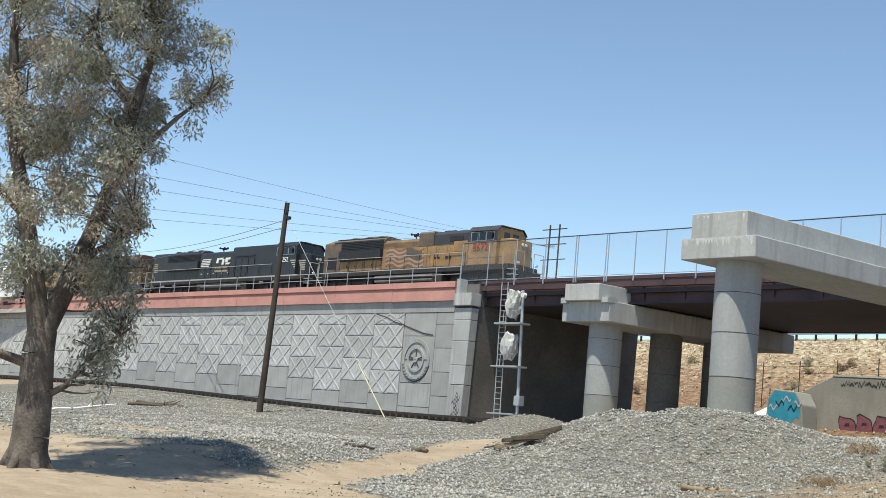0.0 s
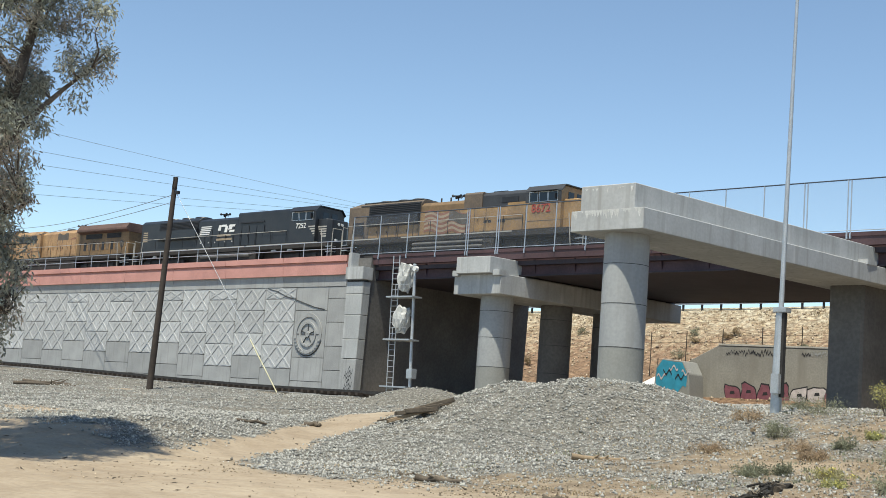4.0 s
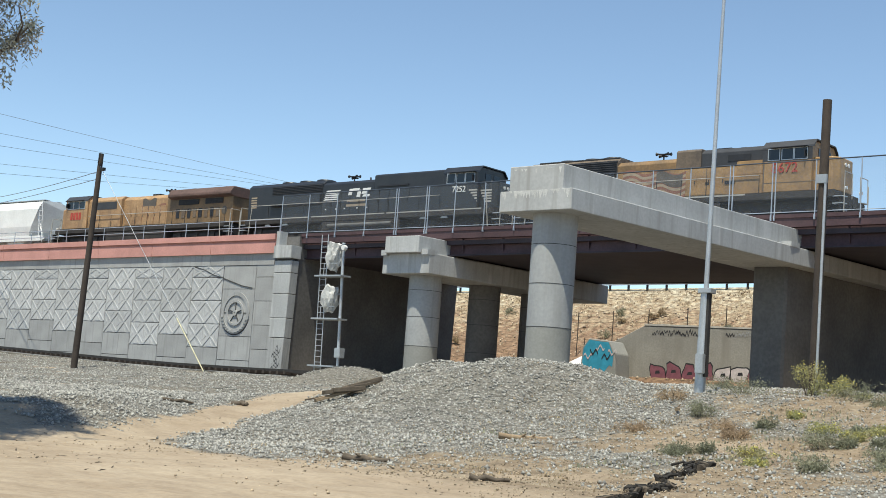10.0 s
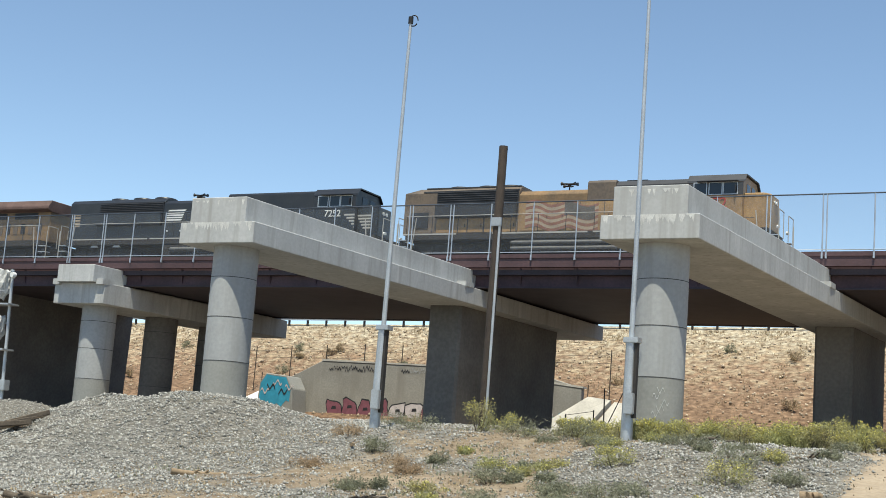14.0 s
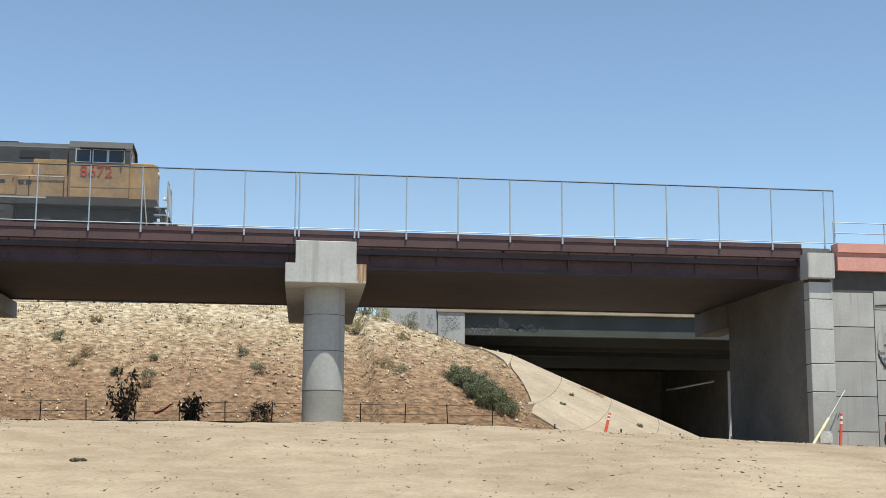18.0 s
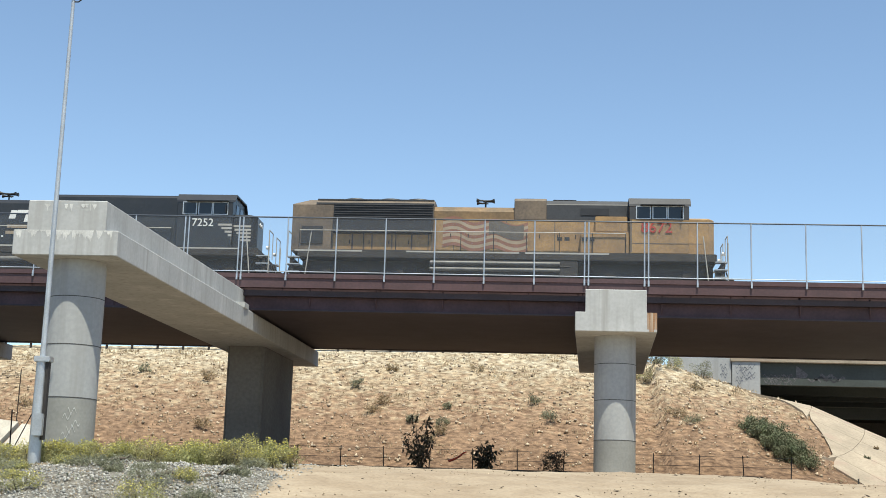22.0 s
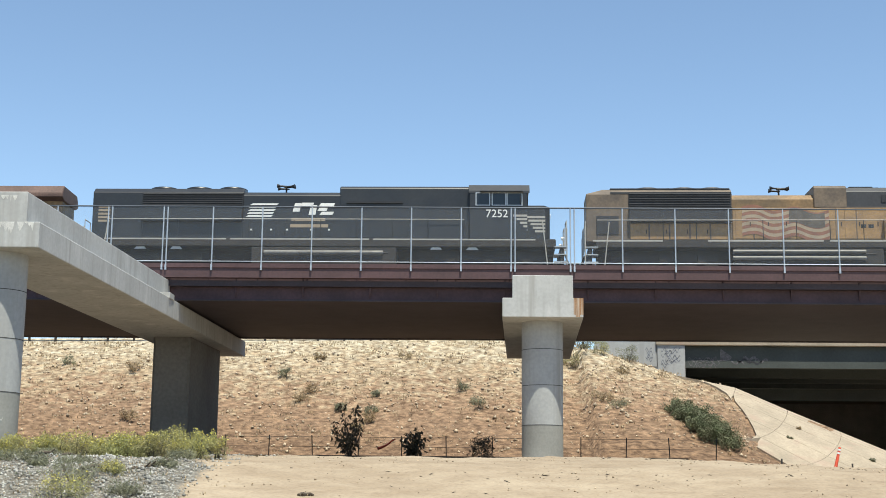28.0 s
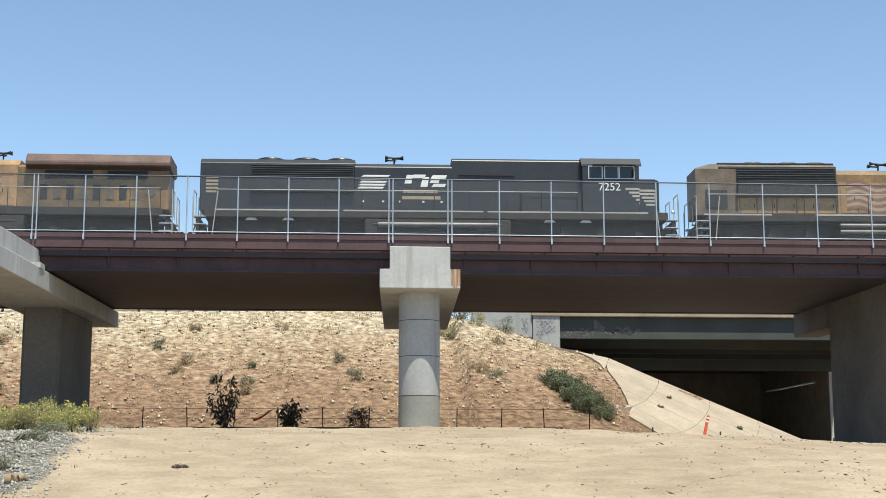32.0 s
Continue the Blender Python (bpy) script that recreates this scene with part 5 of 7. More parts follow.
M_CABLE = mat("cable", (0.17, 0.18, 0.19), 0.5, 0.3, var=0.1)
for b0, b1, off in ((0.376, 0.2395, 0), (0.3465, 0.2342, 0.6), (0.3275, 0.2313, 1.2), (0.2856, 0.2222, 1.8), (0.300, 0.226, 2.4)):
    y0, y1 = 85.0, 153.0
    p0, p1 = Vector((-1.796 * y0, y0, b0 * y0 + H)), Vector((-1.159 * y1, y1, b1 * y1 + H))
    wire(p0 + (p0 - p1) * 0.45, p1 + (p1 - p0) * 0.6, 0.5, 0.022)
wire((-76.1, 51.2, 15.1), (-130, 66, 17.5), 0.7, 0.02)
wire((-76.1, 51.2, 14.6), (-140, 70, 17.0), 0.4, 0.02)

# ---- freeway behind: guard rail, overpass, slope paving ----
gr = thing("guard_rail", "steel highway guard rail on top of the bank", "guard rail")
GY = 98.4
def rail_top(x):
    return bank_top(x) + 0.55
for i in range(66):
    x = -112 + i * 1.9
    part("post", boxes((x - 0.07, x + 0.07, GY + 0.05, GY + 0.2, rail_top(x) - 0.85, rail_top(x))), M_UNDER, gr)
for i in range(33):
    xa, xb = -112 + i * 3.8, -112 + (i + 1) * 3.8
    part("beam", ramp_box(bmesh.new(), xa, xb, GY - 0.03, GY + 0.05, rail_top(xa) - 0.31, rail_top(xb) - 0.31, rail_top(xa), rail_top(xb)), M_GALV, gr)
tagged(part("road_freeway", ramp_box(bmesh.new(), -150, 6, 101, 118, 11, 12, bank_top(-150) + 0.03, 13.38), mat("asphalt", (0.06, 0.06, 0.06), 0.9, var=0.2)), "asphalt freeway along the top of the bank", "road", kind="structure")

M_PALEC = mat("pale_concrete", (0.516, 0.49, 0.439), 0.9, var=0.2, scale=0.8, fine=8)
over = thing("road_overpass", "concrete freeway overpass with dark shaded underside", "overpass")
part("barrier", boxes((12.8, 46, 97.6, 97.99, 12.74, 13.12), bev=0.03), M_PAVE, over)
part("deck_edge", boxes((14.9, 46, 98.62, 112, 12.5, 12.8)), M_CONC, over)
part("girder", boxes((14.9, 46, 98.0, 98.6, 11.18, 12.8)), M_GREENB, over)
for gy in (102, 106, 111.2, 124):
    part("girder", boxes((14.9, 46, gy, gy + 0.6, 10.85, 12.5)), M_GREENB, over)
part("wing_wall", boxes((12.9, 14.85, 97.7, 98.2, 9.6, 13.0), bev=0.02), M_CONC, over, "concrete wing wall marked with spray paint")
part("wing_wall", boxes((8.5, 12.86, 97.8, 98.2, 11.2, 12.95), bev=0.02), M_CONC, over)
part("end_wall", boxes((13.2, 14.9, 98.6, 150, 9.0, 12.5)), M_CONC, over)
# far walls are kept pale to bounce light onto the dark underside
part("far_abutment", boxes((45, 46, 128, 150, 2.0, 10.3)), M_PALEC, over)
part("far_abutment_top", boxes((45, 46, 128, 132, 10.3, 12.5)), M_PALEC, over)
part("far_abutment_top", boxes((45, 46, 132, 148, 10.5, 12.5)), M_PALEC, over)
part("far_abutment_top", boxes((45, 46, 148, 150, 10.3, 12.5)), M_PALEC, over)
# added wall that closes the far end against the sky
part("back_wall", boxes((13, 46, 150, 151, 2.0, 12.8)), M_PALEC, over)
# the gap before this deck is added to let daylight in
part("inner_deck", boxes((14.9, 46, 117, 150, 12.45, 12.8)), M_PAVE, over)
M_FADED = mat("faded_blue_grey_spray", (0.19, 0.2, 0.24), 0.8, var=0.4, scale=4, fine=10)
rs = random.Random(44)
for k in range(13):  # faded scrawl on the wing wall
    part("spray_mark", moved(wave_strip(bmesh.new(), -0.26, 0.26, 0, 0.06, rs.uniform(0.08, 0.22), 0, rs.uniform(0, 6), 12), 13.4 + 0.28 * (k % 4), 97.69 - 0.002 * (k // 4), 12.3 - 0.36 * (k // 4) + rs.uniform(-0.1, 0.1)), M_FADED, over)
for k in range(4):
    part("spray_mark", moved(wave_strip(bmesh.new(), -0.22, 0.22, 0, 0.07, 0.16, 0, k * 1.8, 12), 12.3 + 0.07 * (k % 2), 97.79 - 0.002 * k, 12.35 - 0.22 * k), M_FADED, over)
M_GHOST = mat("faded_grey_spray", (0.15, 0.145, 0.15), 0.85, var=0.45, scale=3, fine=9)
for k in range(14):  # worn lettering shapes on the outer girder
    part("spray_mark", moved(wave_strip(bmesh.new(), -0.3, 0.3, 0, rs.uniform(0.06, 0.13), rs.uniform(0.08, 0.2), 0, rs.uniform(0, 6), 12), 15.4 + 0.27 * (k % 7), 97.99 - 0.002 * (k // 7), 11.35 + 0.35 * (k // 7) + rs.uniform(-0.06, 0.1)), M_GHOST, over)
part("spray_patch", prism(bmesh.new(), [(17.35, 11.65), (18.05, 11.72), (18.2, 11.95), (17.75, 12.3), (17.4, 12.55)], "y", 97.985, 97.995), M_GHOST, over)
for k in range(5):
    part("spray_mark", moved(wave_strip(bmesh.new(), -0.45, 0.45, 0, rs.uniform(0.1, 0.2), 0.1, 0, rs.uniform(0, 6), 12), 18.6 + 0.42 * k, 97.988, 11.5 + 0.13 * (k % 3)), M_INK if k % 2 else M_GHOST, over)

pav = thing("slope_paving", "pale stained concrete slope paving under the overpass", "slope paving")
phis = [0.72 + k * (math.pi / 2 - 0.72) / 6 for k in range(7)]
rad = [7.0, 11.0, 14.4, 17.8, 21.0, 24.0]
def cone_pt(phi, r, lift=0.13):
    x, y = CONE[0] + r * math.sin(phi), CONE[1] - r * math.cos(phi)
    return (x, y, cone_z(x, y) + lift)
for a, b in zip(phis, phis[1:]):
    for r0, r1 in zip(rad, rad[1:]):
        m_ = (a + b) / 2
        ra, rm, rb = (min(r1 - 0.02, max(r0, 7.0 + 8.5 * (math.pi / 2 - q) / 0.85)) for q in (a, m_, b))
        if r1 < rb + 0.3:
            continue
        bm = bmesh.new()
        pts = [cone_pt(a + 0.001, ra + 0.012), cone_pt(m_, rm + 0.012), cone_pt(b - 0.001, rb + 0.012), cone_pt(b - 0.001, r1 - 0.012), cone_pt(m_, r1 - 0.012), cone_pt(a + 0.001, r1 - 0.012)]
        top = [bm.verts.new(p) for p in pts]
        bot = [bm.verts.new((p[0], p[1], p[2] - 0.3)) for p in pts]
        bm.faces.new((top[0], top[1], top[4], top[5])), bm.faces.new((top[1], top[2], top[3], top[4]))
        for i in range(6):
            bm.faces.new((top[i], bot[i], bot[(i + 1) % 6], top[(i + 1) % 6]))
        bmesh.ops.recalc_face_normals(bm, faces=bm.faces)
        part("slab", bm, M_PAVE, pav)
for i in range(16):
    for r0, r1 in zip(rad, rad[1:]):
        ya, yb = CONE[1] + 0.03 + i * 6, CONE[1] + i * 6 + 5.97
        bm = bmesh.new()
        vs = [(CONE[0] + r0 + 0.03, ya), (CONE[0] + r1 - 0.03, ya), (CONE[0] + r1 - 0.03, yb), (CONE[0] + r0 + 0.03, yb)]
        top = [bm.verts.new((x, y, along(x - CONE[0], CONE_SIDE) + 0.16)) for x, y in vs]
        bot = [bm.verts.new((x, y, along(x - CONE[0], CONE_SIDE) - 0.2)) for x, y in vs]
        bm.faces.new(top)
        for k in range(4):
            bm.faces.new((top[k], bot[k], bot[(k + 1) % 4], top[(k + 1) % 4]))
        bmesh.ops.recalc_face_normals(bm, faces=bm.faces)
        part("slab", bm, M_PAVE, pav)

# ---- head wall with spray paint at the toe of the bank ----
M_HEADW = mix_over(mat("weathered_wall_concrete", (0.31, 0.297, 0.267), 0.9, var=0.2, scale=0.5, fine=8, bump=0.1), streaks(1.4, 0.2, 0.5, 0.75), (0.232, 0.219, 0.194))
gw = thing("head_wall", "low grey concrete head wall with spray-painted shapes", "concrete wall")
part("wall", prism(bmesh.new(), [(-56.6, 3.0), (-33.0, 3.0), (-32.9, 6.85), (-35.0, 7.4), (-43.4, 7.92), (-52.0, 8.05), (-56.6, 5.85)], "y", 79.5, 80.0, bev=0.03), M_HEADW, gw)
part("coping", prism(bmesh.new(), [(-52.1, 8.0), (-43.4, 7.88), (-43.4, 7.98), (-52.1, 8.12)], "y", 79.47, 80.1), M_PALEC, gw)
part("coping", prism(bmesh.new(), [(-43.4, 7.88), (-32.8, 6.85), (-32.8, 6.97), (-43.4, 7.98)], "y", 79.47, 80.1), M_PALEC, gw)


def spray_blob(x, z, w, h, colour, seed, y=79.49, hole=True):
    """A bubble-shaped painted mark: a ring or solid of uneven outline with a dark edge."""
    rnd = random.Random(seed)
    n = 14
    for scale, m, dy in ((1.12, M_INK, 0.0), (1.0, colour, -0.005)):
        bm = bmesh.new()
        vs = []
        for k in range(n):
            t = 2 * math.pi * k / n
            q = 1 + 0.16 * math.sin(3 * t + seed) + 0.08 * math.sin(5 * t + 2 * seed)
            sx, sz = abs(math.cos(t)) ** 0.6 * math.copysign(1, math.cos(t)), abs(math.sin(t)) ** 0.6 * math.copysign(1, math.sin(t))
            vs.append(bm.verts.new((x + sx * w * q * scale / 2, y + dy, z + sz * h * q * scale / 2)))
        bm.faces.new(vs)
        part("spray_shape", bm, m, gw)
    if hole:
        for k in range(2):
            bm = bmesh.new()
            zz = z + h * (0.2 - 0.42 * k)
            bm.faces.new([bm.verts.new(p) for p in ((x - w * 0.14, y - 0.01, zz - h * 0.07), (x + w * 0.2, y - 0.01, zz - h * 0.05), (x + w * 0.16, y - 0.01, zz + h * 0.08), (x - w * 0.1, y - 0.01, zz + h * 0.06))])
            part("spray_gap", bm, M_INK, gw)


for k in range(6):
    spray_blob(-50.9 + k * 1.25, 4.55 + 0.1 * (k % 2), 1.15, 1.55, M_PINK if k < 4 else M_PALE, k + 1)
for k in range(4):
    spray_blob(-43.6 + k * 1.2, 4.5 + 0.1 * (k % 2), 1.1, 1.4, M_PALE if k % 2 else M_PINK, k + 11)
rl = random.Random(4)
for k in range(26):
    part("spray_line", moved(wave_strip(bmesh.new(), -0.16, 0.16, 0, rl.uniform(0.06, 0.16), rl.uniform(0.05, 0.2), 0, rl.uniform(0, 6), 8), -51.3 + k * 0.32 + (1.5 if k > 12 else 0), 79.48, 7.5 + rl.uniform(-0.12, 0.08)), M_INK if k < 15 else M_CONC, gw)
for k in range(3):
    part("spray_line", moved(wave_strip(bmesh.new(), -0.5, 0.5, 0, 0.5, 0.16, 0, k * 2.0, 10), -35.2 + k * 0.8, 79.48, 4.6), M_BLUE if k % 2 else M_PALE, gw)

blk = thing("concrete_block", "concrete outfall block covered in bright blue spray", "concrete block")
part("body", prism(bmesh.new(), [(-56.0, 3.6), (-52.9, 3.6), (-53.1, 5.9), (-53.6, 6.75), (-55.3, 6.9), (-55.8, 6.3)], "y", 77.6, 79.3, bev=0.05), M_COLLOW, blk)
bm = bmesh.new()
bm.faces.new([bm.verts.new((x, 77.59, z)) for x, z in ((-55.75, 5.1), (-55.5, 4.75), (-55.3, 5.05), (-54.9, 4.7), (-54.7, 4.95), (-54.5, 4.5), (-54.3, 4.9), (-53.9, 4.65), (-53.5, 5.1), (-53.25, 5.0), (-53.2, 5.8), (-53.65, 6.65), (-54.4, 6.7), (-55.25, 6.8), (-55.7, 6.2))])
part("spray_shape", bm, M_BLUE, blk, "bright blue sprayed shape")
for k in range(5):
    part("spray_line", moved(wave_strip(bmesh.new(), -0.35, 0.35, 0, 0.14, 0.16, 0, k * 1.7, 10), -55.3 + 0.5 * k, 77.57, 5.6 + 0.3 * (k % 3)), M_INK if k % 2 else M_PALE, blk)
railing = thing("pipe_railing", "dark pipe railing beside the outfall", "railing")
for x in (-57.2, -55.6, -54.0, -52.4):
    part("post", tubes(((x, 74.0, 3.2), (x, 74.0, 4.6), 0.045)), M_DARK, railing)
for z in (4.55, 4.05):
    part("rail", tubes(((-57.2, 74.0, z), (-52.4, 74.0, z - 0.15), 0.04)), M_DARK, railing)
ap = thing("concrete_apron", "broken pale concrete apron slab lying tilted", "concrete slab")
for quad in (((-35.6, 77.0, 3.6), (-31.8, 77.0, 4.0), (-30.9, 79.4, 6.2), (-32.4, 79.4, 6.35)), ((-31.6, 77.3, 3.9), (-29.6, 77.3, 4.2), (-28.9, 79.6, 5.9), (-30.7, 79.5, 6.1))):
    bm = bmesh.new()
    top = [bm.verts.new(p) for p in quad]
    bot = [bm.verts.new((p[0], p[1] + 0.15, p[2] - 0.3)) for p in quad]
    bm.faces.new(top), bm.faces.new(bot[::-1])
    for k in range(4):
        bm.faces.new((top[k], bot[k], bot[(k + 1) % 4], top[(k + 1) % 4]))
    bmesh.ops.recalc_face_normals(bm, faces=bm.faces)
    part("slab", bm, M_PALEC, ap)
spill = thing("concrete_spill", "white spilled concrete patch on the bank", "concrete patch")
bm = bmesh.new()
bm.faces.new([bm.verts.new(p) for p in ((-59.5, 78.6, 4.3), (-56.2, 78.4, 4.2), (-56.2, 80.2, 5.6), (-57.6, 80.4, 5.9), (-59.0, 79.6, 5.0))])
for f in list(bm.faces):
    bmesh.ops.solidify(bm, geom=[f], thickness=0.15)
part("patch", bm, M_WHITE, spill)

for o_ in (gw, blk, ap, spill):  # all of it stands beyond the bridge shadow
    o_.location, o_.scale = (0, 0, H * (1 - 1.044)), (1.044, 1.044, 1.044)

bf = thing("bank_fence", "sparse line of thin dark posts above the head wall", "fence")
for x, z in ((-65.6, 9.4), (-62.4, 9.45), (-59.2, 9.57), (-56.06, 9.71), (-52.76, 9.84), (-49.6, 9.89), (-46.4, 9.9), (-43.2, 9.9), (-40.0, 9.9), (-33.6, 9.9)):
    part("post", tubes(((x, 86, 5.5), (x + 0.03, 86, z), 0.035), seg=6), M_WOOD, bf)
for z in (9.3, 8.8):
    part("strand", tubes(((-65.6, 86, z - 0.2), (-33.6, 86, z + 0.2), 0.01), seg=5), M_DARK, bf)
cf = thing("yard_fence", "broken dark wire fence beside the pale slab", "fence")
for a, b in (((-30.7, 78, 3.4), (-30.78, 78, 6.81)), ((-30.6, 76, 3.4), (-30.6, 76, 5.37)), ((-32.3, 76, 3.4), (-32.36, 76, 5.07)), ((-29.3, 78, 3.6), (-29.3, 78, 7.4))):
    part("post", tubes((a, b, 0.04), seg=6), M_DARK, cf)
part("brace", tubes(((-30.7, 78, 4.2), (-29.3, 78, 7.2), 0.03), seg=6), M_DARK, cf)
part("wire", tubes(((-32.4, 76, 5.0), (-30.6, 76, 5.3), 0.015), seg=5), M_DARK, cf)

tf = thing("toe_fence", "thin dark wire fence along the foot of the bank", "fence")
for i in range(15):
    x = -22 + i * 2.55
    part("post", tubes(((x, 79.6, 3.4), (x + 0.1 * math.sin(i * 2.3), 79.6, 5.35), 0.03)), M_DARK, tf)
for z in (5.25, 4.7):
    part("strand", tubes(((-22, 79.6, z), (14, 79.6, z), 0.012), seg=5), M_DARK, tf)
# dark sheet stands in for the shade behind the sand crest
part("silt_strip", boxes((-21, 12, 78.6, 78.64, 3.4, 4.18)), M_DARK, tf)
tf2 = thing("toe_fence", "thin dark wire fence along the foot of the bank", "fence")
for i in range(18):
    x = -78 + i * 2.9
    part("post", tubes(((x, 84.5, 4.6), (x, 84.5, 7.4), 0.035)), M_UNDER, tf2)

# ---- markers and debris near the right abutment ----
def marker(x, y, lean, h):
    d = thing("delineator_post", "orange plastic delineator post with white bands", "traffic marker", group="delineator posts")
    z = ground_z(x, y)
    part("base", lathe(bmesh.new(), x, y, [(0.2, z - 0.05), (0.2, z + 0.05), (0.08, z + 0.1)], seg=12), M_DARK, d)
    part("tube", tubes(((x, y, z), (x + lean, y, z + h), 0.07, 0.055), seg=10), M_ORANGE, d)
    for f in (0.72, 0.86):
        part("band", tubes(((x + lean * f, y, z + h * f), (x + lean * (f + 0.07), y, z + h * (f + 0.07)), 0.068), seg=10), M_WHITE, d)


marker(14.6, 57, 0.25, 1.0)
marker(25.2, 57.5, 0.12, 1.6)
st = thing("marker_stake", "short wooden survey stake", "stake", group="survey stakes")
part("stake", boxes((-0.03, 0.03, -0.03, 0.03, -0.2, 0.45)), M_UNDER, st)
for i, x in enumerate((12.7, 15.6, 18.2, 20.5, 22.6)):
    m = pose(x, 58, ground_z(x, 58))
    if i == 0:
        st.matrix_basis = m
    else:
        copy_thing(st, m)
br = thing("timber_brace", "pale timber brace leaning with a rope", "timber")
part("timber", tubes(((24.6, 59.6, 2.4), (25.9, 60.2, 4.0), 0.07), seg=6), M_YPIPE, br)
part("rope", tubes(((25.9, 60.2, 4.0), (26.9, 60.6, 5.3), 0.025), seg=5), M_GALV, br)
part("tarp_scrap", moved(boxes((-0.35, 0.35, -0.1, 0.1, -0.3, 0.3), bev=0.08), 25.6, 60.0, 3.1), M_TARP, br)
mach = thing("scrap_heap", "dark rusted machine parts heaped beside the wall", "scrap heap")
for i, (x, z, sx, sz) in enumerate(((28.6, 3.2, 1.0, 1.5), (29.9, 3.3, 0.9, 1.2), (31.2, 3.4, 1.2, 1.7), (30.3, 4.3, 1.3, 0.5))):
    part("casing", moved(boxes((-sx / 2, sx / 2, -0.5, 0.5, -sz / 2, sz / 2), bev=0.12), x, 58.8 + 0.2 * (i % 2), z, 0.3 * i), M_UNDER if i % 2 else M_RUST, mach)
part("boom", tubes(((28.2, 58.6, 2.6), (28.5, 58.9, 5.6), 0.07), ((28.5, 58.9, 5.6), (29.6, 59.0, 4.2), 0.06), ((28.9, 58.6, 5.5), (28.7, 58.7, 3.5), 0.05)), M_DARK, mach)
part("tyre", tubes(((28.2, 58.2, 3.0), (28.2, 58.5, 3.0), 0.5), seg=18), M_DARK, mach)
part("pole", tubes(((27.9, 58.2, 2.4), (32.0, 58.0, 3.4), 0.06)), M_PALE, mach)

# ---- plants ----
def leaf_cloud(centres, radii, per, length, width, droop, seed, squash=1.0, wide=0.5):
    """Many separate narrow leaves in clumps, as arrays of corners. droop: 0 any way, 1 hanging."""
    rng = np.random.default_rng(seed)
    C = np.repeat(np.array(centres), per, axis=0)
    R = np.repeat(np.array(radii), per)[:, None]
    n = len(C)
    d = rng.normal(size=(n, 3))
    d /= np.linalg.norm(d, axis=1)[:, None]
    P = C + d * R * rng.uniform(0.15, 1.0, (n, 1)) ** 0.6 * np.array([1, 1, squash])
    ax = rng.normal(size=(n, 3))
    ax[:, 2] = ax[:, 2] * (1 - droop) - 1.6 * droop
    ax /= np.linalg.norm(ax, axis=1)[:, None]
    sd = np.cross(ax, rng.normal(size=(n, 3)))
    sd /= np.linalg.norm(sd, axis=1)[:, None]
    L = length * rng.uniform(0.6, 1.25, (n, 1))
    W = width * rng.uniform(0.7, 1.3, (n, 1))
    quad = np.stack([P - sd * W * 0.15, P + ax * L * 0.45 - sd * W * wide, P + ax * L, P + ax * L * 0.45 + sd * W * wide], axis=1)
    return quad.reshape(-1, 3)


def quads(name, verts, material, parent=None, label="", **tags):
    me = bpy.data.meshes.new(name)
    n = len(verts) // 4
    me.vertices.add(len(verts))
    me.vertices.foreach_set("co", verts.astype(np.float32).ravel())
    me.loops.add(n * 4)
    me.loops.foreach_set("vertex_index", np.arange(n * 4, dtype=np.int32))
    me.polygons.add(n)
    me.polygons.foreach_set("loop_start", np.arange(n, dtype=np.int32) * 4)
    me.update(calc_edges=True)
    me.materials.append(material)
    o = new(name, me)
    if parent:
        o.parent = parent
    return tagged(o, label, **tags)


M_LEAF1 = leafy(mat("eucalyptus_leaf_green", (0.30, 0.315, 0.25), 0.4, var=0.3, scale=0.8, fine=6, tint=(0.36, 0.36, 0.3), island=0.5), 0.3)
M_LEAF2 = leafy(mat("eucalyptus_leaf_dry", (0.44, 0.39, 0.32), 0.6, var=0.3, scale=0.8, fine=6, island=True))
M_STRAW = leafy(mat("dry_straw", (0.44, 0.36, 0.235), 0.9, var=0.25, scale=0.6, fine=6, tint=(0.32, 0.235, 0.14), island=True))
M_WEED = leafy(mat("green_weed", (0.36, 0.37, 0.17), 0.8, var=0.3, scale=0.9, fine=6, tint=(0.40, 0.36, 0.2), island=True))
M_SAGE = leafy(mat("grey_green_weed", (0.29, 0.295, 0.2), 0.85, var=0.3, scale=0.9, fine=6, island=True))
M_BLOOM = leafy(mat("yellow_bloom", (0.62, 0.56, 0.16), 0.8, var=0.2, island=True))
M_REDWEED = leafy(mat("rusty_weed", (0.42, 0.31, 0.2), 0.9, var=0.3, scale=0.9, fine=6, island=True))
M_DEEP = leafy(mat("dark_leaf", (0.115, 0.095, 0.06), 0.7, var=0.3, scale=1, fine=6, island=True))
M_STONE = mat("loose_ballast_stone", (0.325, 0.318, 0.292), 0.9, var=0.2, scale=3, fine=20, island=0.42)
M_DEAD = mat("dead_wood", (0.12, 0.095, 0.07), 0.9, var=0.35, scale=4, fine=25, bump=0.3)
M_PALEWOOD = mat("weathered_pale_wood", (0.30, 0.22, 0.14), 0.9, var=0.3, scale=4, fine=25, bump=0.2)


def limb(bm, pts, r0, r1, seg=9):
    n = len(pts) - 1
    for i in range(n):
        a, b = r0 + (r1 - r0) * i / n, r0 + (r1 - r0) * (i + 1) / n
        tube(bm, pts[i], pts[i + 1], a, b, seg=seg)
    return bm


def wander(a, b, n, amp, rnd):
    a, b = Vector(a), Vector(b)
    return [a.lerp(b, i / n) + Vector((rnd.uniform(-amp, amp), rnd.uniform(-amp, amp), rnd.uniform(-amp, amp) * 0.5)) * (0 if i in (0, n) else 1) for i in range(n + 1)]


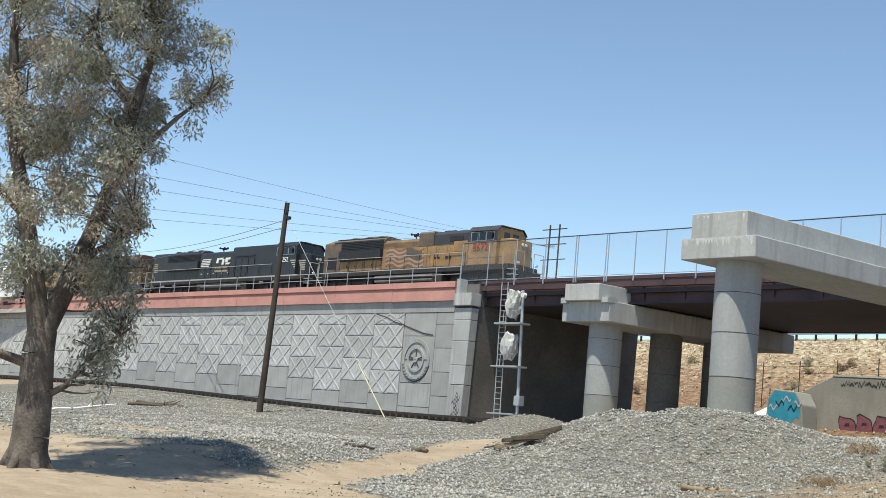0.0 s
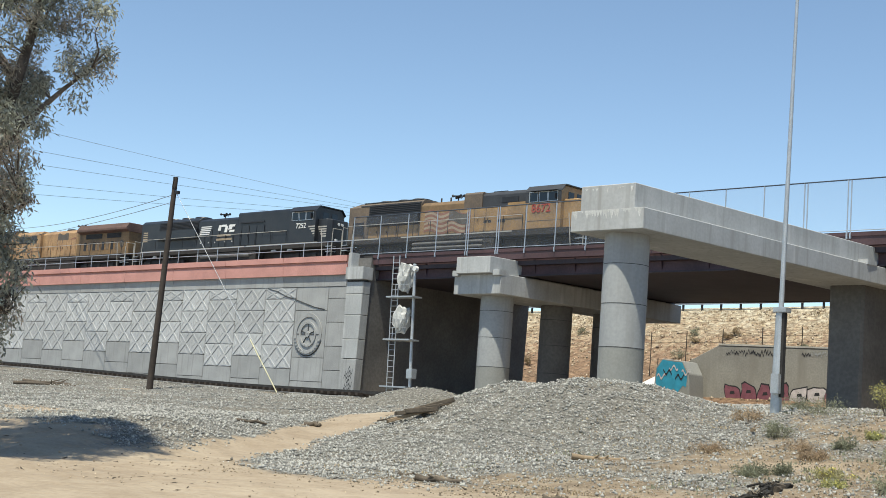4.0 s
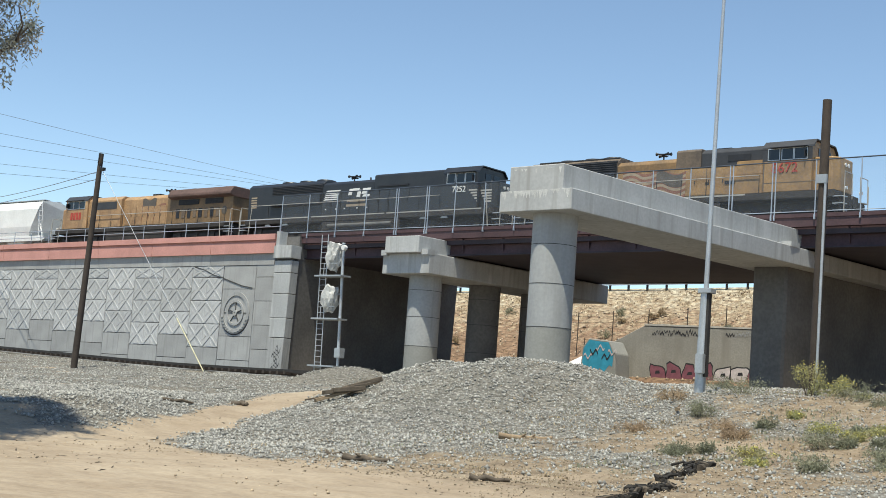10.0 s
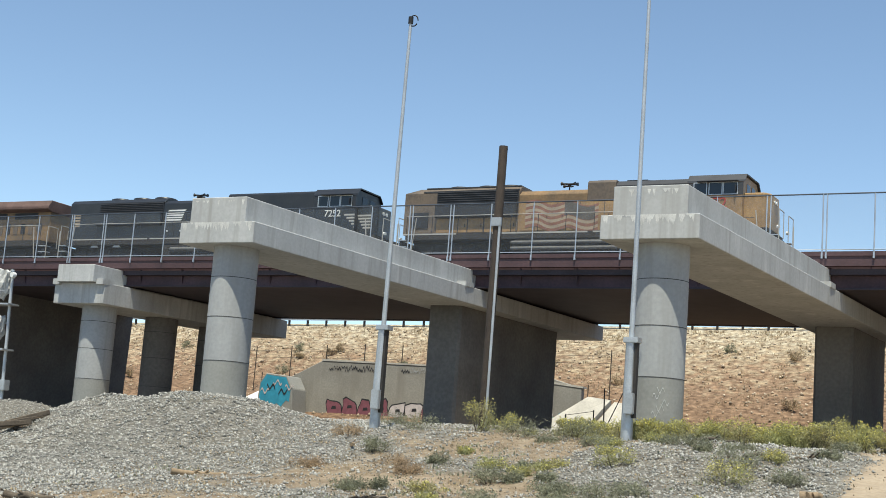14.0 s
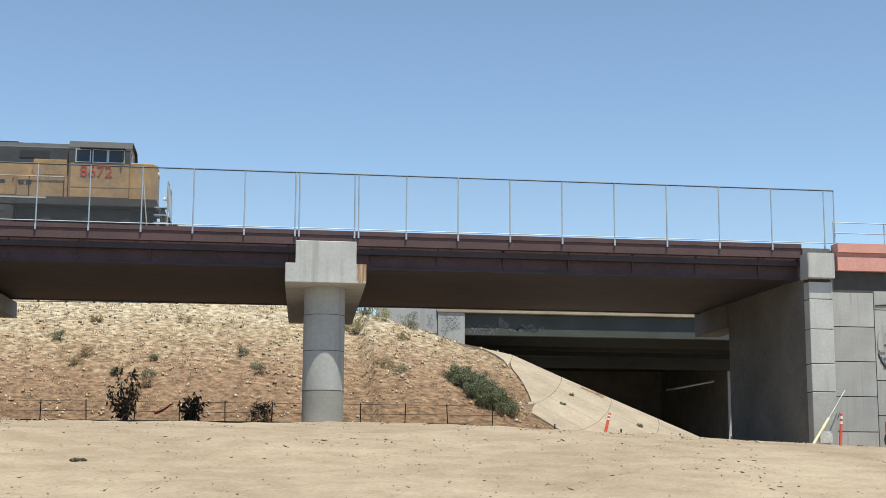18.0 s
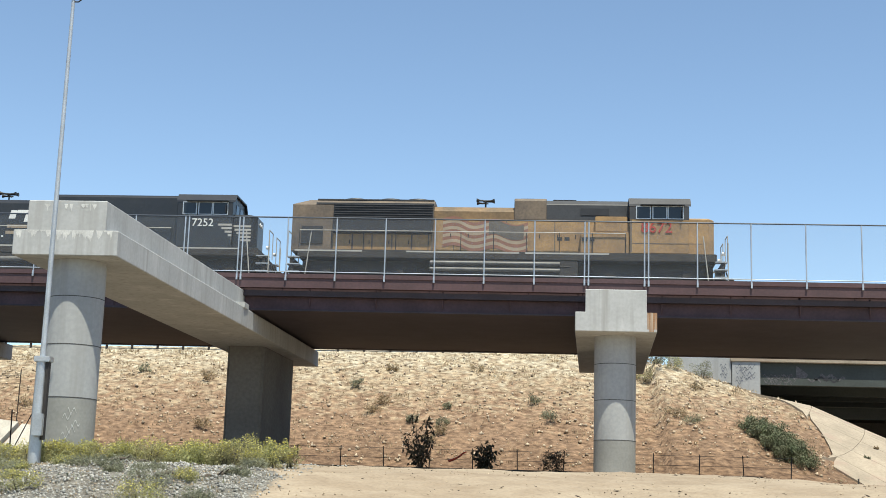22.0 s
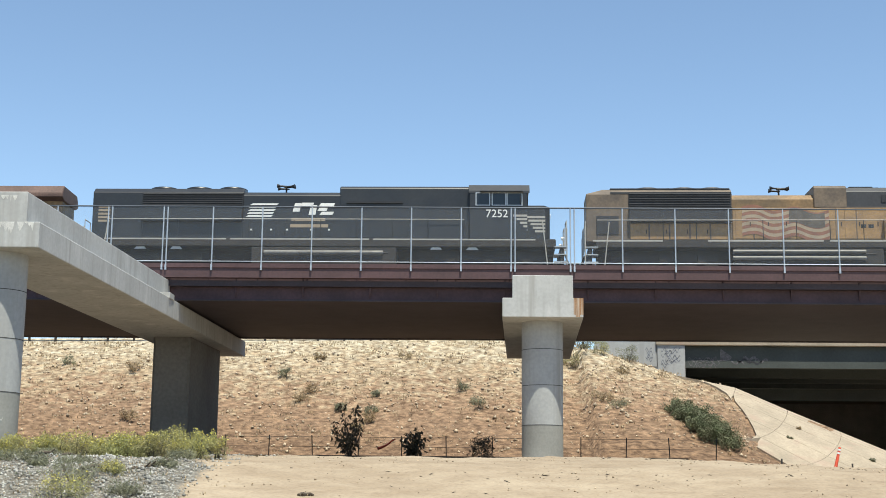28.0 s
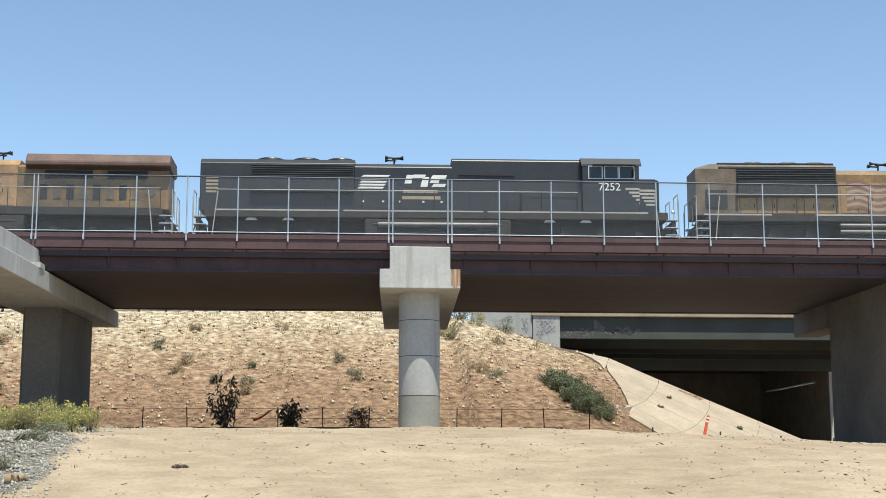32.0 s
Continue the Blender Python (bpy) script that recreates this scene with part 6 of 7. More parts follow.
def gum_tree(x, y):
    """Tall gum tree: thick forked trunk, long limbs, sparse hanging leaf clumps."""
    rnd = random.Random(5)
    z = ground_z(x, y)
    t = thing("gum_tree", "tall gum tree with dark forked trunk and sparse drooping leaves", "tree", x, y, z)
    R, F = Vector((0.42, 0.91, 0)), Vector((-0.91, 0.42, 0))  # across and along the line of sight from the road

    def at(r, f, h):
        return R * r + F * f + Vector((0, 0, h))

    bm = bmesh.new()
    limb(bm, [at(0.0, 0, -0.4), at(0.0, 0, 0.15), at(0.02, 0, 0.7), at(0.0, 0, 1.8), at(-0.05, 0, 2.7), at(-0.02, 0, 3.3)], 0.52, 0.36, 14)
    for k in range(6):  # root flare
        a = k * 1.05
        limb(bm, [(0.25 * math.cos(a), 0.25 * math.sin(a), 0.5), (0.48 * math.cos(a), 0.48 * math.sin(a), 0.05), (0.7 * math.cos(a), 0.7 * math.sin(a), -0.2)], 0.16, 0.08, 8)
    part("trunk", bm, M_BARK, t)
    axes = [
        ([at(-0.05, 0, 3.1), at(0.35, 0.1, 4.2), at(0.8, 0.2, 5.6), at(1.2, 0.1, 7.2), at(1.5, -0.2, 9.0), at(1.9, -0.2, 11.2), at(2.1, 0, 14.0)], 0.30, 0.06),
        ([at(-0.05, 0, 3.1), at(-0.35, -0.1, 4.4), at(-0.75, -0.2, 6.0), at(-1.3, 0.1, 8.0), at(-1.6, 0.3, 10.5), at(-1.5, 0.4, 14.5)], 0.30, 0.06),
        ([at(1.2, 0.1, 7.2), at(1.8, -0.5, 8.0), at(2.6, -0.8, 8.9), at(3.5, -0.9, 9.8)], 0.12, 0.02),
        ([at(0.5, 0.1, 4.7), at(1.0, -0.6, 5.3), at(1.6, -1.0, 5.7), at(2.1, -1.2, 6.0)], 0.10, 0.02),
        ([at(-0.75, -0.2, 6.0), at(-2.0, -0.8, 7.0), at(-3.6, -1.2, 8.3)], 0.14, 0.03),
        ([at(0.1, 0, 1.6), at(0.7, -0.4, 2.0), at(1.3, -0.6, 2.9), at(2.0, -0.8, 3.5)], 0.10, 0.02),
        ([at(1.5, -0.2, 9.0), at(0.6, 1.4, 10.6), at(0.2, 2.6, 12.2)], 0.12, 0.03),
        ([at(-0.1, 0, 2.4), at(-0.9, -0.3, 2.6), at(-1.9, -0.5, 2.75)], 0.14, 0.08),
    ]
    allpts = []
    for pts, r0, r1 in axes:
        part("limb", limb(bmesh.new(), pts, r0, r1), M_BARK, t)
        for a, b in zip(pts, pts[1:]):
            allpts += [Vector(a).lerp(Vector(b), s) for s in (0.0, 0.33, 0.66)]
    reach = [(3.6, 1.8), (4.4, 2.2), (5.5, 2.5), (6.4, 3.0), (7.5, 3.5), (8.5, 3.4), (9.2, 4.0), (10.8, 4.5), (12.0, 4.2), (13.5, 3.6), (16.0, 2.8), (18.5, 1.0)]
    cen, rad_ = [], []
    twigs = bmesh.new()
    tries = 0
    while len(cen) < 800 and tries < 9000:
        tries += 1
        h = rnd.uniform(4.4, 18.5)
        if h < 7.5 and rnd.random() < 0.45:
            continue
        a = rnd.uniform(0, 2 * math.pi)
        rr = 0.80 * along(h, reach) * (0.82 + 0.3 * noise.noise(Vector((math.cos(a) * 1.3, math.sin(a) * 1.3, h * 0.45))))
        r = rr * math.sqrt(rnd.uniform(0.05, 1.0))
        p = at(0.3 + r * math.cos(a), 1.5 * r * math.sin(a), h)
        if noise.noise(p * 0.75 + Vector((3, 1, 7))) < 0.0:
            continue
        cen.append(p)
        rad_.append(rnd.uniform(0.25, 0.55))
    hang = []
    for k in range(60):  # hanging spray low on the near side
        s = rnd.uniform(0.35, 1)
        p = at(0.45 + 1.55 * s + rnd.uniform(-0.45, 0.45), -0.6 + rnd.uniform(-0.6, 0.6), 1.7 + 2.8 * s + rnd.uniform(-1.1, 0.8))
        hang.append(p)
    for pts, r0, r1 in axes[:7]:
        for a, b in zip(pts[len(pts) // 2:], pts[len(pts) // 2 + 1:]):
            for k in range(5):
                cen.append(a.lerp(b, rnd.random()) + Vector((rnd.gauss(0, 0.3), rnd.gauss(0, 0.3), rnd.gauss(0, 0.3))))
                rad_.append(rnd.uniform(0.25, 0.45))
    for i, p in enumerate(cen + hang):
        if i % 2 == 0 or i >= len(cen):
            q = min(allpts, key=lambda v: (v - p).length + (0.8 if v.z > p.z else 0))
            limb(twigs, wander(q, p, 3, 0.12, rnd), 0.03, 0.008, 4)
    part("branchwork", twigs, M_BARK, t, kind="stuff")
    green = [i for i in range(len(cen)) if (i * 7) % 10 < 7]
    dry = [i for i in range(len(cen)) if (i * 7) % 10 >= 7]
    quads("crown", leaf_cloud([cen[i] for i in green], [rad_[i] for i in green], 150, 0.155, 0.04, 0.6, 1, 1.1), M_LEAF1, t, kind="stuff")
    quads("dry_leaves", leaf_cloud([cen[i] for i in dry], [rad_[i] for i in dry], 120, 0.15, 0.04, 0.55, 2, 1.1), M_LEAF2, t, "pale browning leaves", kind="stuff")
    quads("hanging_spray", leaf_cloud(hang, [0.32] * len(hang), 24, 0.18, 0.06, 0.7, 3, 1.3), M_LEAF1, t, kind="stuff")
    return t


gum_tree(-31.8, 14.7)


def bush(name, label, x, y, z, r, h, n, material, seed, droop=0.0, leaf=(0.12, 0.05), group="", bloom=None):
    rnd = random.Random(seed)
    b = thing(name, label, "bush" if "bush" in name or "shrub" in name else "weed", x, y, z, group)
    cs = [(rnd.uniform(-r, r) * 0.75, rnd.uniform(-r, r) * 0.75, rnd.uniform(0.12, 0.85) * h) for _ in range(n)]
    stems = bmesh.new()
    for c in cs[: max(4, n // 2)]:
        tube(stems, (c[0] * 0.15, c[1] * 0.15, -0.1), c, 0.015, 0.006, seg=4)
    part("stem_tuft", stems, M_DEAD, b, kind="stuff")
    quads("foliage", leaf_cloud(cs, [r * rnd.uniform(0.25, 0.5) for _ in cs], 60, leaf[0], leaf[1], droop, seed), material, b)
    if bloom:
        top = [(c[0], c[1], c[2] + 0.1 * h) for c in cs if c[2] > 0.45 * h]
        quads("flower_haze", leaf_cloud(top, [r * 0.35] * len(top), 18, 0.05, 0.05, 0.0, seed + 1), bloom, b, kind="stuff")
    return b


def leafy_plant(x, y, h, seed):
    """Tall dark plant with big drooping leaves on upright stalks."""
    rnd = random.Random(seed)
    z = all_z(x, y)
    b = thing("tall_shrub", "tall dark shrub with large drooping leaves", "shrub", x, y, z - 0.1, "tall shrubs")
    st, cs = bmesh.new(), []
    for k in range(9):
        a = rnd.uniform(0, 6.28)
        hh = h * rnd.uniform(0.45, 1.0)
        sp = (1.15 - hh / h) * h * 0.42 + 0.12
        tip = Vector((sp * math.cos(a), sp * math.sin(a), hh))
        limb(st, wander((0, 0, 0), tip, 4, 0.06, rnd), 0.03, 0.01, 5)
        for s in (0.4, 0.55, 0.7, 0.85, 1.0):
            cs.append(tuple(tip * s))
    part("stalk_tuft", st, M_DEAD, b, kind="stuff")
    quads("foliage", leaf_cloud(cs, [0.36] * len(cs), 9, 0.32, 0.13, 0.75, seed), M_DEEP, b)


leafy_plant(-7.1, 78.9, 3.3, 1)
leafy_plant(-3.5, 78.9, 2.1, 2)
bush("round_shrub", "dense dark grey-green shrub at the bank foot", 0.4, 79.0, all_z(0.4, 79), 0.75, 1.5, 26, M_DEEP, 3)
for k in range(24):
    px, py = 13.15 + 0.08 * k + 0.8 * math.sin(k * 2.4), 87.7 - 0.15 * k + 0.6 * math.cos(k * 2.4)
    bush("creeping_bush", "low dense green bush creeping down the bank", px, py, all_z(px, py), 0.8, 0.8, 24, M_SHRUB, 20 + k, group="creeping bushes")
for k in (0, 3, 5, 8):  # dry tufts rooted in the paving joints
    px, py, pz = cone_pt(phis[2 if k < 5 else 3], 15.4 + 1.5 * (k % 5), 0.08)
    bush("weed_clump", "small dry weed rooted in a paving joint", px, py, pz, 0.18, 0.16, 8, M_STRAW if k % 2 else M_SAGE, 420 + k, leaf=(0.1, 0.03), group="weed clumps")

rw = random.Random(9)
spots = [(-20.6, 41.2, 0.6, 1.1, 1), (-19.6, 41.5, 0.55, 0.6, 1), (-25.2, 43.5, 0.8, 0.5, 0), (-22.6, 40.6, 0.9, 0.45, 0), (-18.4, 40.0, 0.8, 0.5, 0), (-16.6, 39.8, 0.9, 0.5, 0), (-13.6, 35.4, 0.6, 0.6, 1), (-10.4, 36.0, 0.8, 0.7, 0), (-10.2, 34.6, 0.7, 0.6, 1), (-21.5, 36.0, 0.5, 0.45, 0), (-18.8, 33.5, 0.5, 0.2, 2), (-19.8, 34.6, 0.5, 0.2, 2), (-16.0, 33.0, 0.6, 0.4, 0), (-12.4, 31.5, 0.6, 0.5, 0), (-9.6, 31.0, 0.5, 0.4, 1), (-22.0, 33.2, 0.5, 0.2, 2), (-14.3, 29.0, 0.5, 0.35, 0), (-24.0, 38.5, 0.6, 0.3, 2)]
for k in range(58):  # flowering bank of weeds round the near column
    u = k / 57
    spots.append((-17.6 + 9.4 * u + rw.uniform(-0.4, 0.4), 41.6 + rw.uniform(-0.7, 1.6), rw.uniform(0.35, 0.65), rw.uniform(0.45, 0.7) + 0.45 * u * rw.random(), 3))
for k in range(44):  # low weeds strewn over the gravel
    spots.append((rw.uniform(-19, -8.5), rw.uniform(28, 41), rw.uniform(0.25, 0.6), rw.uniform(0.12, 0.3), rw.choice((0, 0, 1))))
for i, (x, y, r, h, kind) in enumerate(spots):
    m_, lab = ((M_SAGE, "grey-green weed clump on the gravel"), (M_WEED, "green weed clump with fine stems"), (M_REDWEED, "rusty dry weed clump"), (M_WEED, "tall green weeds with small yellow flowers"))[kind]
    bush("weed_clump", lab, x, y, all_z(x, y) - 0.05, r, h, 18, m_, 100 + i, leaf=(0.11, 0.022), group="weed clumps", bloom=M_BLOOM if kind in (1, 3) else None)
for k in range(46):  # shrubs on the bank
    x, y = rw.uniform(-88, 12), rw.uniform(84.5, 97)
    if fbm(x, y, 0.12, 21.0) < -0.35:
        continue
    bush("bank_shrub", "small grey-green shrub on the dry bank", x, y, all_z(x, y) - 0.05, rw.uniform(0.35, 0.75), rw.uniform(0.4, 0.8), 12, (M_SAGE, M_STRAW, M_STRAW)[k % 3], 300 + k, leaf=(0.13, 0.035), group="bank shrubs")
for k, x in enumerate((5.6, 6.6, 7.4, 8.6, 10.6)):
    bush("bank_shrub", "small grey-green shrub on the dry bank", x, 96.2 - 0.5 * (k % 3), all_z(x, 96) - 0.05, 0.8, 1.1, 16, M_WEED if k % 2 else M_SAGE, 360 + k, leaf=(0.13, 0.035), group="bank shrubs")


# straw and dry blades on the bank and the weedy slope: one object each
def blades(name, spots_, label, material, h, spread_, per, seed):
    rng = np.random.default_rng(seed)
    out = []
    for x, y, z, k in spots_:
        n = per
        bx, by = x + rng.normal(0, spread_, n), y + rng.normal(0, spread_, n)
        hh = h * k * rng.uniform(0.5, 1.2, n)
        a = rng.uniform(0, 6.28, n)
        lean = rng.uniform(0.1, 0.7, n) * hh
        w = 0.018 + 0.02 * rng.random(n)
        dx, dy = np.cos(a), np.sin(a)
        A = np.stack([bx - dy * w, by + dx * w, np.full(n, z)], 1)
        B = np.stack([bx + dy * w, by - dx * w, np.full(n, z)], 1)
        T = np.stack([bx + dx * lean, by + dy * lean, z + hh], 1)
        T2 = T + np.stack([dy * w * 0.3, -dx * w * 0.3, np.zeros(n)], 1)
        out.append(np.stack([A, B, T2, T], 1).reshape(-1, 3))
    return quads(name, np.concatenate(out), material, None, label=label, category="grass", kind="stuff")


rg = random.Random(12)
st = []
while len(st) < 3000:
    x, y = rg.uniform(-95, 17), 98.2 - 15.5 * rg.random() ** 1.7
    if fbm(x, y, 0.5, 31.0) > -0.12:
        st.append((x, y, all_z(x, y) - 0.03, 1.0))
blades("bank_straw", st, "dry straw-coloured grass over the whole bank", M_STRAW, 0.17, 0.26, 9, 5)
st = []
while len(st) < 800:
    x, y = rg.uniform(-27, -6), rg.uniform(22, 47)
    if fbm(x, y, 0.4, 41.0) > 0.0 and x < -7 + 0.5 * fbm(x, y, 0.3, 2):
        st.append((x, y, ground_z(x, y) - 0.02, 1.0))
blades("slope_grass", st, "sparse dry grass among the gravel", M_STRAW, 0.07, 0.25, 7, 6)
st = []
while len(st) < 260:
    x, y = rg.uniform(-26, -8), rg.uniform(26, 47)
    if fbm(x, y, 0.25, 51.0) > 0.12:
        st.append((x, y, ground_z(x, y) - 0.02, 1.0))
blades("slope_weeds", st, "sparse green weeds among the gravel", M_SAGE, 0.09, 0.25, 10, 7)


# ---- loose stones ----
def stone_field(name, label, count, area, keep, smin, smax, seed, material=None, stretch=1.0):
    rng = np.random.default_rng(seed)
    base = np.array([(1, 0, 0), (0, 1, 0), (-1, 0, 0), (0, -1, 0), (0, 0, 1), (0, 0, -1)], float)
    tri = np.array([(0, 1, 4), (1, 2, 4), (2, 3, 4), (3, 0, 4), (1, 0, 5), (2, 1, 5), (3, 2, 5), (0, 3, 5)])
    V, n = [], 0
    while n < count:
        x, y = rng.uniform(*area[:2]), rng.uniform(*area[2:])
        if rng.random() > keep(x, y):
            continue
        s = smin + (smax - smin) * rng.random() ** 3
        q = base * s * rng.uniform(0.55, 1.25, (6, 1)) * (stretch, 1, 1)
        a, b = rng.uniform(0, 6.28), rng.uniform(-0.6, 0.6)
        ca, sa, cb, sb = math.cos(a), math.sin(a), math.cos(b), math.sin(b)
        q = q @ np.array([(ca, sa, 0), (-sa, ca, 0), (0, 0, 1)]) @ np.array([(cb, 0, sb), (0, 1, 0), (-sb, 0, cb)])
        V.append(q + (x, y, ground_z(x, y) + s * 0.25))
        n += 1
    verts = np.concatenate(V)
    T = (tri[None] + 6 * np.arange(count)[:, None, None]).reshape(-1, 3)
    me = bpy.data.meshes.new(name)
    me.vertices.add(len(verts))
    me.vertices.foreach_set("co", verts.astype(np.float32).ravel())
    me.loops.add(T.size)
    me.loops.foreach_set("vertex_index", T.astype(np.int32).ravel())
    me.polygons.add(len(T))
    me.polygons.foreach_set("loop_start", np.arange(len(T), dtype=np.int32) * 3)
    me.update(calc_edges=True)
    me.materials.append(material or M_STONE)
    return tagged(new(name, me), label, "gravel", kind="stuff")


stone_field("ballast_stones", "loose grey ballast stones on pile and slope", 80000, (-46, -6.5, 20, 50), lambda x, y: gravel_mask(x, y) ** 1.3, 0.022, 0.068, 3)
stone_field("ballast_stones", "loose grey ballast stones below the wall", 40000, (-105, -33, 19, 58), lambda x, y: gravel_mask(x, y) ** 1.3, 0.028, 0.085, 4)
M_CLOD = mat("sand_clod", (0.42, 0.33, 0.23), 0.95, var=0.3, scale=0.8, fine=20, island=0.4)
M_RUBBLE = mat("tan_rubble", (0.33, 0.265, 0.185), 0.95, var=0.3, scale=0.8, fine=20, island=0.6)
stone_field("soil_rubble", "small tan clods and pebbles on bare soil", 34000, (-30, -6.5, 18, 47), lambda x, y: smooth01(x, -30, -24) * smooth01(y, 17, 23) * (1 - smooth01(x, -10, -7)), 0.010, 0.036, 8, M_RUBBLE)
stone_field("sand_pebbles", "scattered pebbles and clods on pale sand", 6500, (-48, 20, 14, 48), lambda x, y: (1 - gravel_mask(x, y)) * smooth01(fbm(x, y, 0.5, 61.0), -0.25, 0.35), 0.006, 0.04, 9, M_CLOD)
stone_field("sand_twigs", "dark twigs and straw bits strewn on trodden sand", 3200, (-45, 30, 14, 56), lambda x, y: (1 - gravel_mask(x, y)) * smooth01(fbm(x, y, 0.35, 71.0), -0.1, 0.4), 0.006, 0.022, 19, M_DEAD, 6.0)
stone_field("bank_litter", "pale stones and litter strewn on the bank", 7500, (-90, 18, 82.5, 98), lambda x, y: 0.6, 0.03, 0.17, 5)


# the last field lies on the bank, so lift it onto the slope
lit = bpy.data.objects["bank_litter"].data
co = np.empty(len(lit.vertices) * 3, np.float32)
lit.vertices.foreach_get("co", co)
co = co.reshape(-1, 6, 3)
for q in co:
    cx, cy = float(q[:, 0].mean()), float(q[:, 1].mean())
    q[:, 2] += all_z(cx, cy) - ground_z(cx, cy)
lit.vertices.foreach_set("co", co.ravel())
M_LITTER = mat("pale_litter", (0.45, 0.36, 0.265), 0.9, var=0.25, scale=3, island=0.35)
lit.materials[0] = M_LITTER
lit.update()


# ---- dead wood and rubbish ----
def dead_log(x, y, turn, length, r, material, label, tilt=0.0, dz=0.0):
    rnd = random.Random(int(abs(x * 10)))
    z = ground_z(x, y) + r * 0.6 + dz
    o = thing("dead_branch", label, "dead wood", x, y, z, "dead wood")
    c, s = math.cos(turn), math.sin(turn)
    pts = [Vector((c * length * (k / 5 - 0.5), s * length * (k / 5 - 0.5), rnd.uniform(-0.05, 0.05) + tilt * (k / 5 - 0.5))) + Vector((rnd.uniform(-0.06, 0.06), rnd.uniform(-0.06, 0.06), 0)) for k in range(6)]
    part("stem", limb(bmesh.new(), pts, r, r * 0.5, 8), material, o)
    for k in (2, 3):
        part("snag", limb(bmesh.new(), [pts[k], pts[k] + Vector((rnd.uniform(-0.3, 0.3), rnd.uniform(-0.3, 0.3), 0.12)) * (length / 1.5)], r * 0.5, r * 0.2, 6), material, o)


def split_timber(x, y, turn, length, tilt, seed):
    """A long split and weathered timber lying on the flank of the pile."""
    rnd = random.Random(seed)
    o = thing("split_timber", "long weathered split timber lying on the gravel pile", "dead wood", x, y, ground_z(x, y) + 0.2)
    o.rotation_euler = (0, -tilt, turn)
    for k in range(11):
        a = -length / 2 + rnd.uniform(0, 0.55) * length
        b = min(length / 2, a + rnd.uniform(0.25, 0.6) * length)
        yy, zz = rnd.uniform(-0.2, 0.2), rnd.uniform(-0.12, 0.14)
        s = rnd.uniform(0.04, 0.11)
        bm = prism(bmesh.new(), [(yy - s, zz - s * 0.6), (yy + s, zz - s * 0.8), (yy + s * 0.7, zz + s * 0.6), (yy - s * 0.8, zz + s * 0.8)], "x", a, b, shift=rnd.uniform(-0.2, 0.2), bev=0.015)
        bmesh.ops.rotate(bm, matrix=Matrix.Rotation(rnd.uniform(-0.12, 0.12), 3, "Y"), verts=bm.verts)
        part("splinter", bm, M_DEAD if k % 4 else M_PALEWOOD, o)
    return o


split_timber(-33.6, 33.2, 1.35, 3.4, 0.2, 3)


def burnt_root(pts, width, n, seed):
    """A burnt, dug-out root: black jagged lumps and splinters along a bent line, with a charred bed."""
    rnd = random.Random(seed)
    o = thing("burnt_root", "black burnt root and charred splinters on bare soil", "burnt debris", *pts[0], ground_z(*pts[0]))
    x0, y0, z0 = *pts[0], ground_z(*pts[0])
    for k in range(n):
        u = rnd.random() * (len(pts) - 1)
        i = min(len(pts) - 2, int(u))
        f = u - i
        x = pts[i][0] + (pts[i + 1][0] - pts[i][0]) * f + rnd.gauss(0, width)
        y = pts[i][1] + (pts[i + 1][1] - pts[i][1]) * f + rnd.gauss(0, width)
        z = ground_z(x, y)
        bm = bmesh.new()
        if k % 3:
            m = rnd.randint(5, 7)
            r = rnd.uniform(0.05, 0.16)
            out = [(r * rnd.uniform(0.5, 1.2) * math.cos(t * 6.28 / m), r * rnd.uniform(0.4, 1.0) * math.sin(t * 6.28 / m)) for t in range(m)]
            prism(bm, out, "z", -0.06, rnd.uniform(0.02, 0.11), shift=rnd.uniform(-0.1, 0.1))
            for v in bm.verts:
                v.co += Vector((rnd.uniform(-0.03, 0.03), rnd.uniform(-0.03, 0.03), rnd.uniform(-0.04, 0.05)))
        else:
            a, L = rnd.gauss(1.8, 0.5), rnd.uniform(0.12, 0.35)
            limb(bm, [(-L * math.cos(a), -L * math.sin(a), 0.02), (0, 0, rnd.uniform(0.05, 0.1)), (L * math.cos(a), L * math.sin(a), rnd.uniform(0.0, 0.14))], 0.035, 0.014, 5)
        part("char_lump", moved(bm, x - x0, y - y0, z - z0), M_CHAR if k % 5 else M_DEAD, o)


M_CHAR = mat("charred_black", (0.028, 0.024, 0.02), 0.95, var=0.4, scale=4, fine=20, bump=0.3)
burnt_root([(-13.9, 20.6), (-14.6, 22.0), (-15.4, 24.2), (-16.1, 26.0), (-16.6, 28.0), (-17.2, 28.2)], 0.13, 110, 1)
burnt_root([(-14.8, 22.9), (-15.3, 24.6)], 0.1, 24, 2)
dead_log(-36.9, 28.7, 0.9, 1.1, 0.07, M_DEAD, "short dark branch on gravel")
dead_log(-37.3, 31.7, 0.4, 0.7, 0.12, M_DEAD, "dark root lump on gravel")
dead_log(-80.7, 45.9, 0.7, 4.0, 0.13, M_DEAD, "long dark log on gravel")
dead_log(-84.2, 48.5, 0.75, 4.2, 0.12, M_DEAD, "long dark log on gravel")
dead_log(-23.5, 30.3, 0.4, 1.5, 0.09, M_PALEWOOD, "pale broken branch on the slope")
dead_log(-22.9, 36.9, 2.2, 2.0, 0.06, M_PALEWOOD, "curved pale stick in dry weeds")
dead_log(-22.0, 22.6, 0.4, 1.1, 0.09, M_DEAD, "dark branch at the foot of the pile")
dead_log(-23.6, 23.2, 0.8, 0.6, 0.07, M_DEAD, "dark branch at the foot of the pile")
dead_log(-17.4, 21.4, 0.5, 0.8, 0.07, M_DEAD, "dark stick on bare soil")
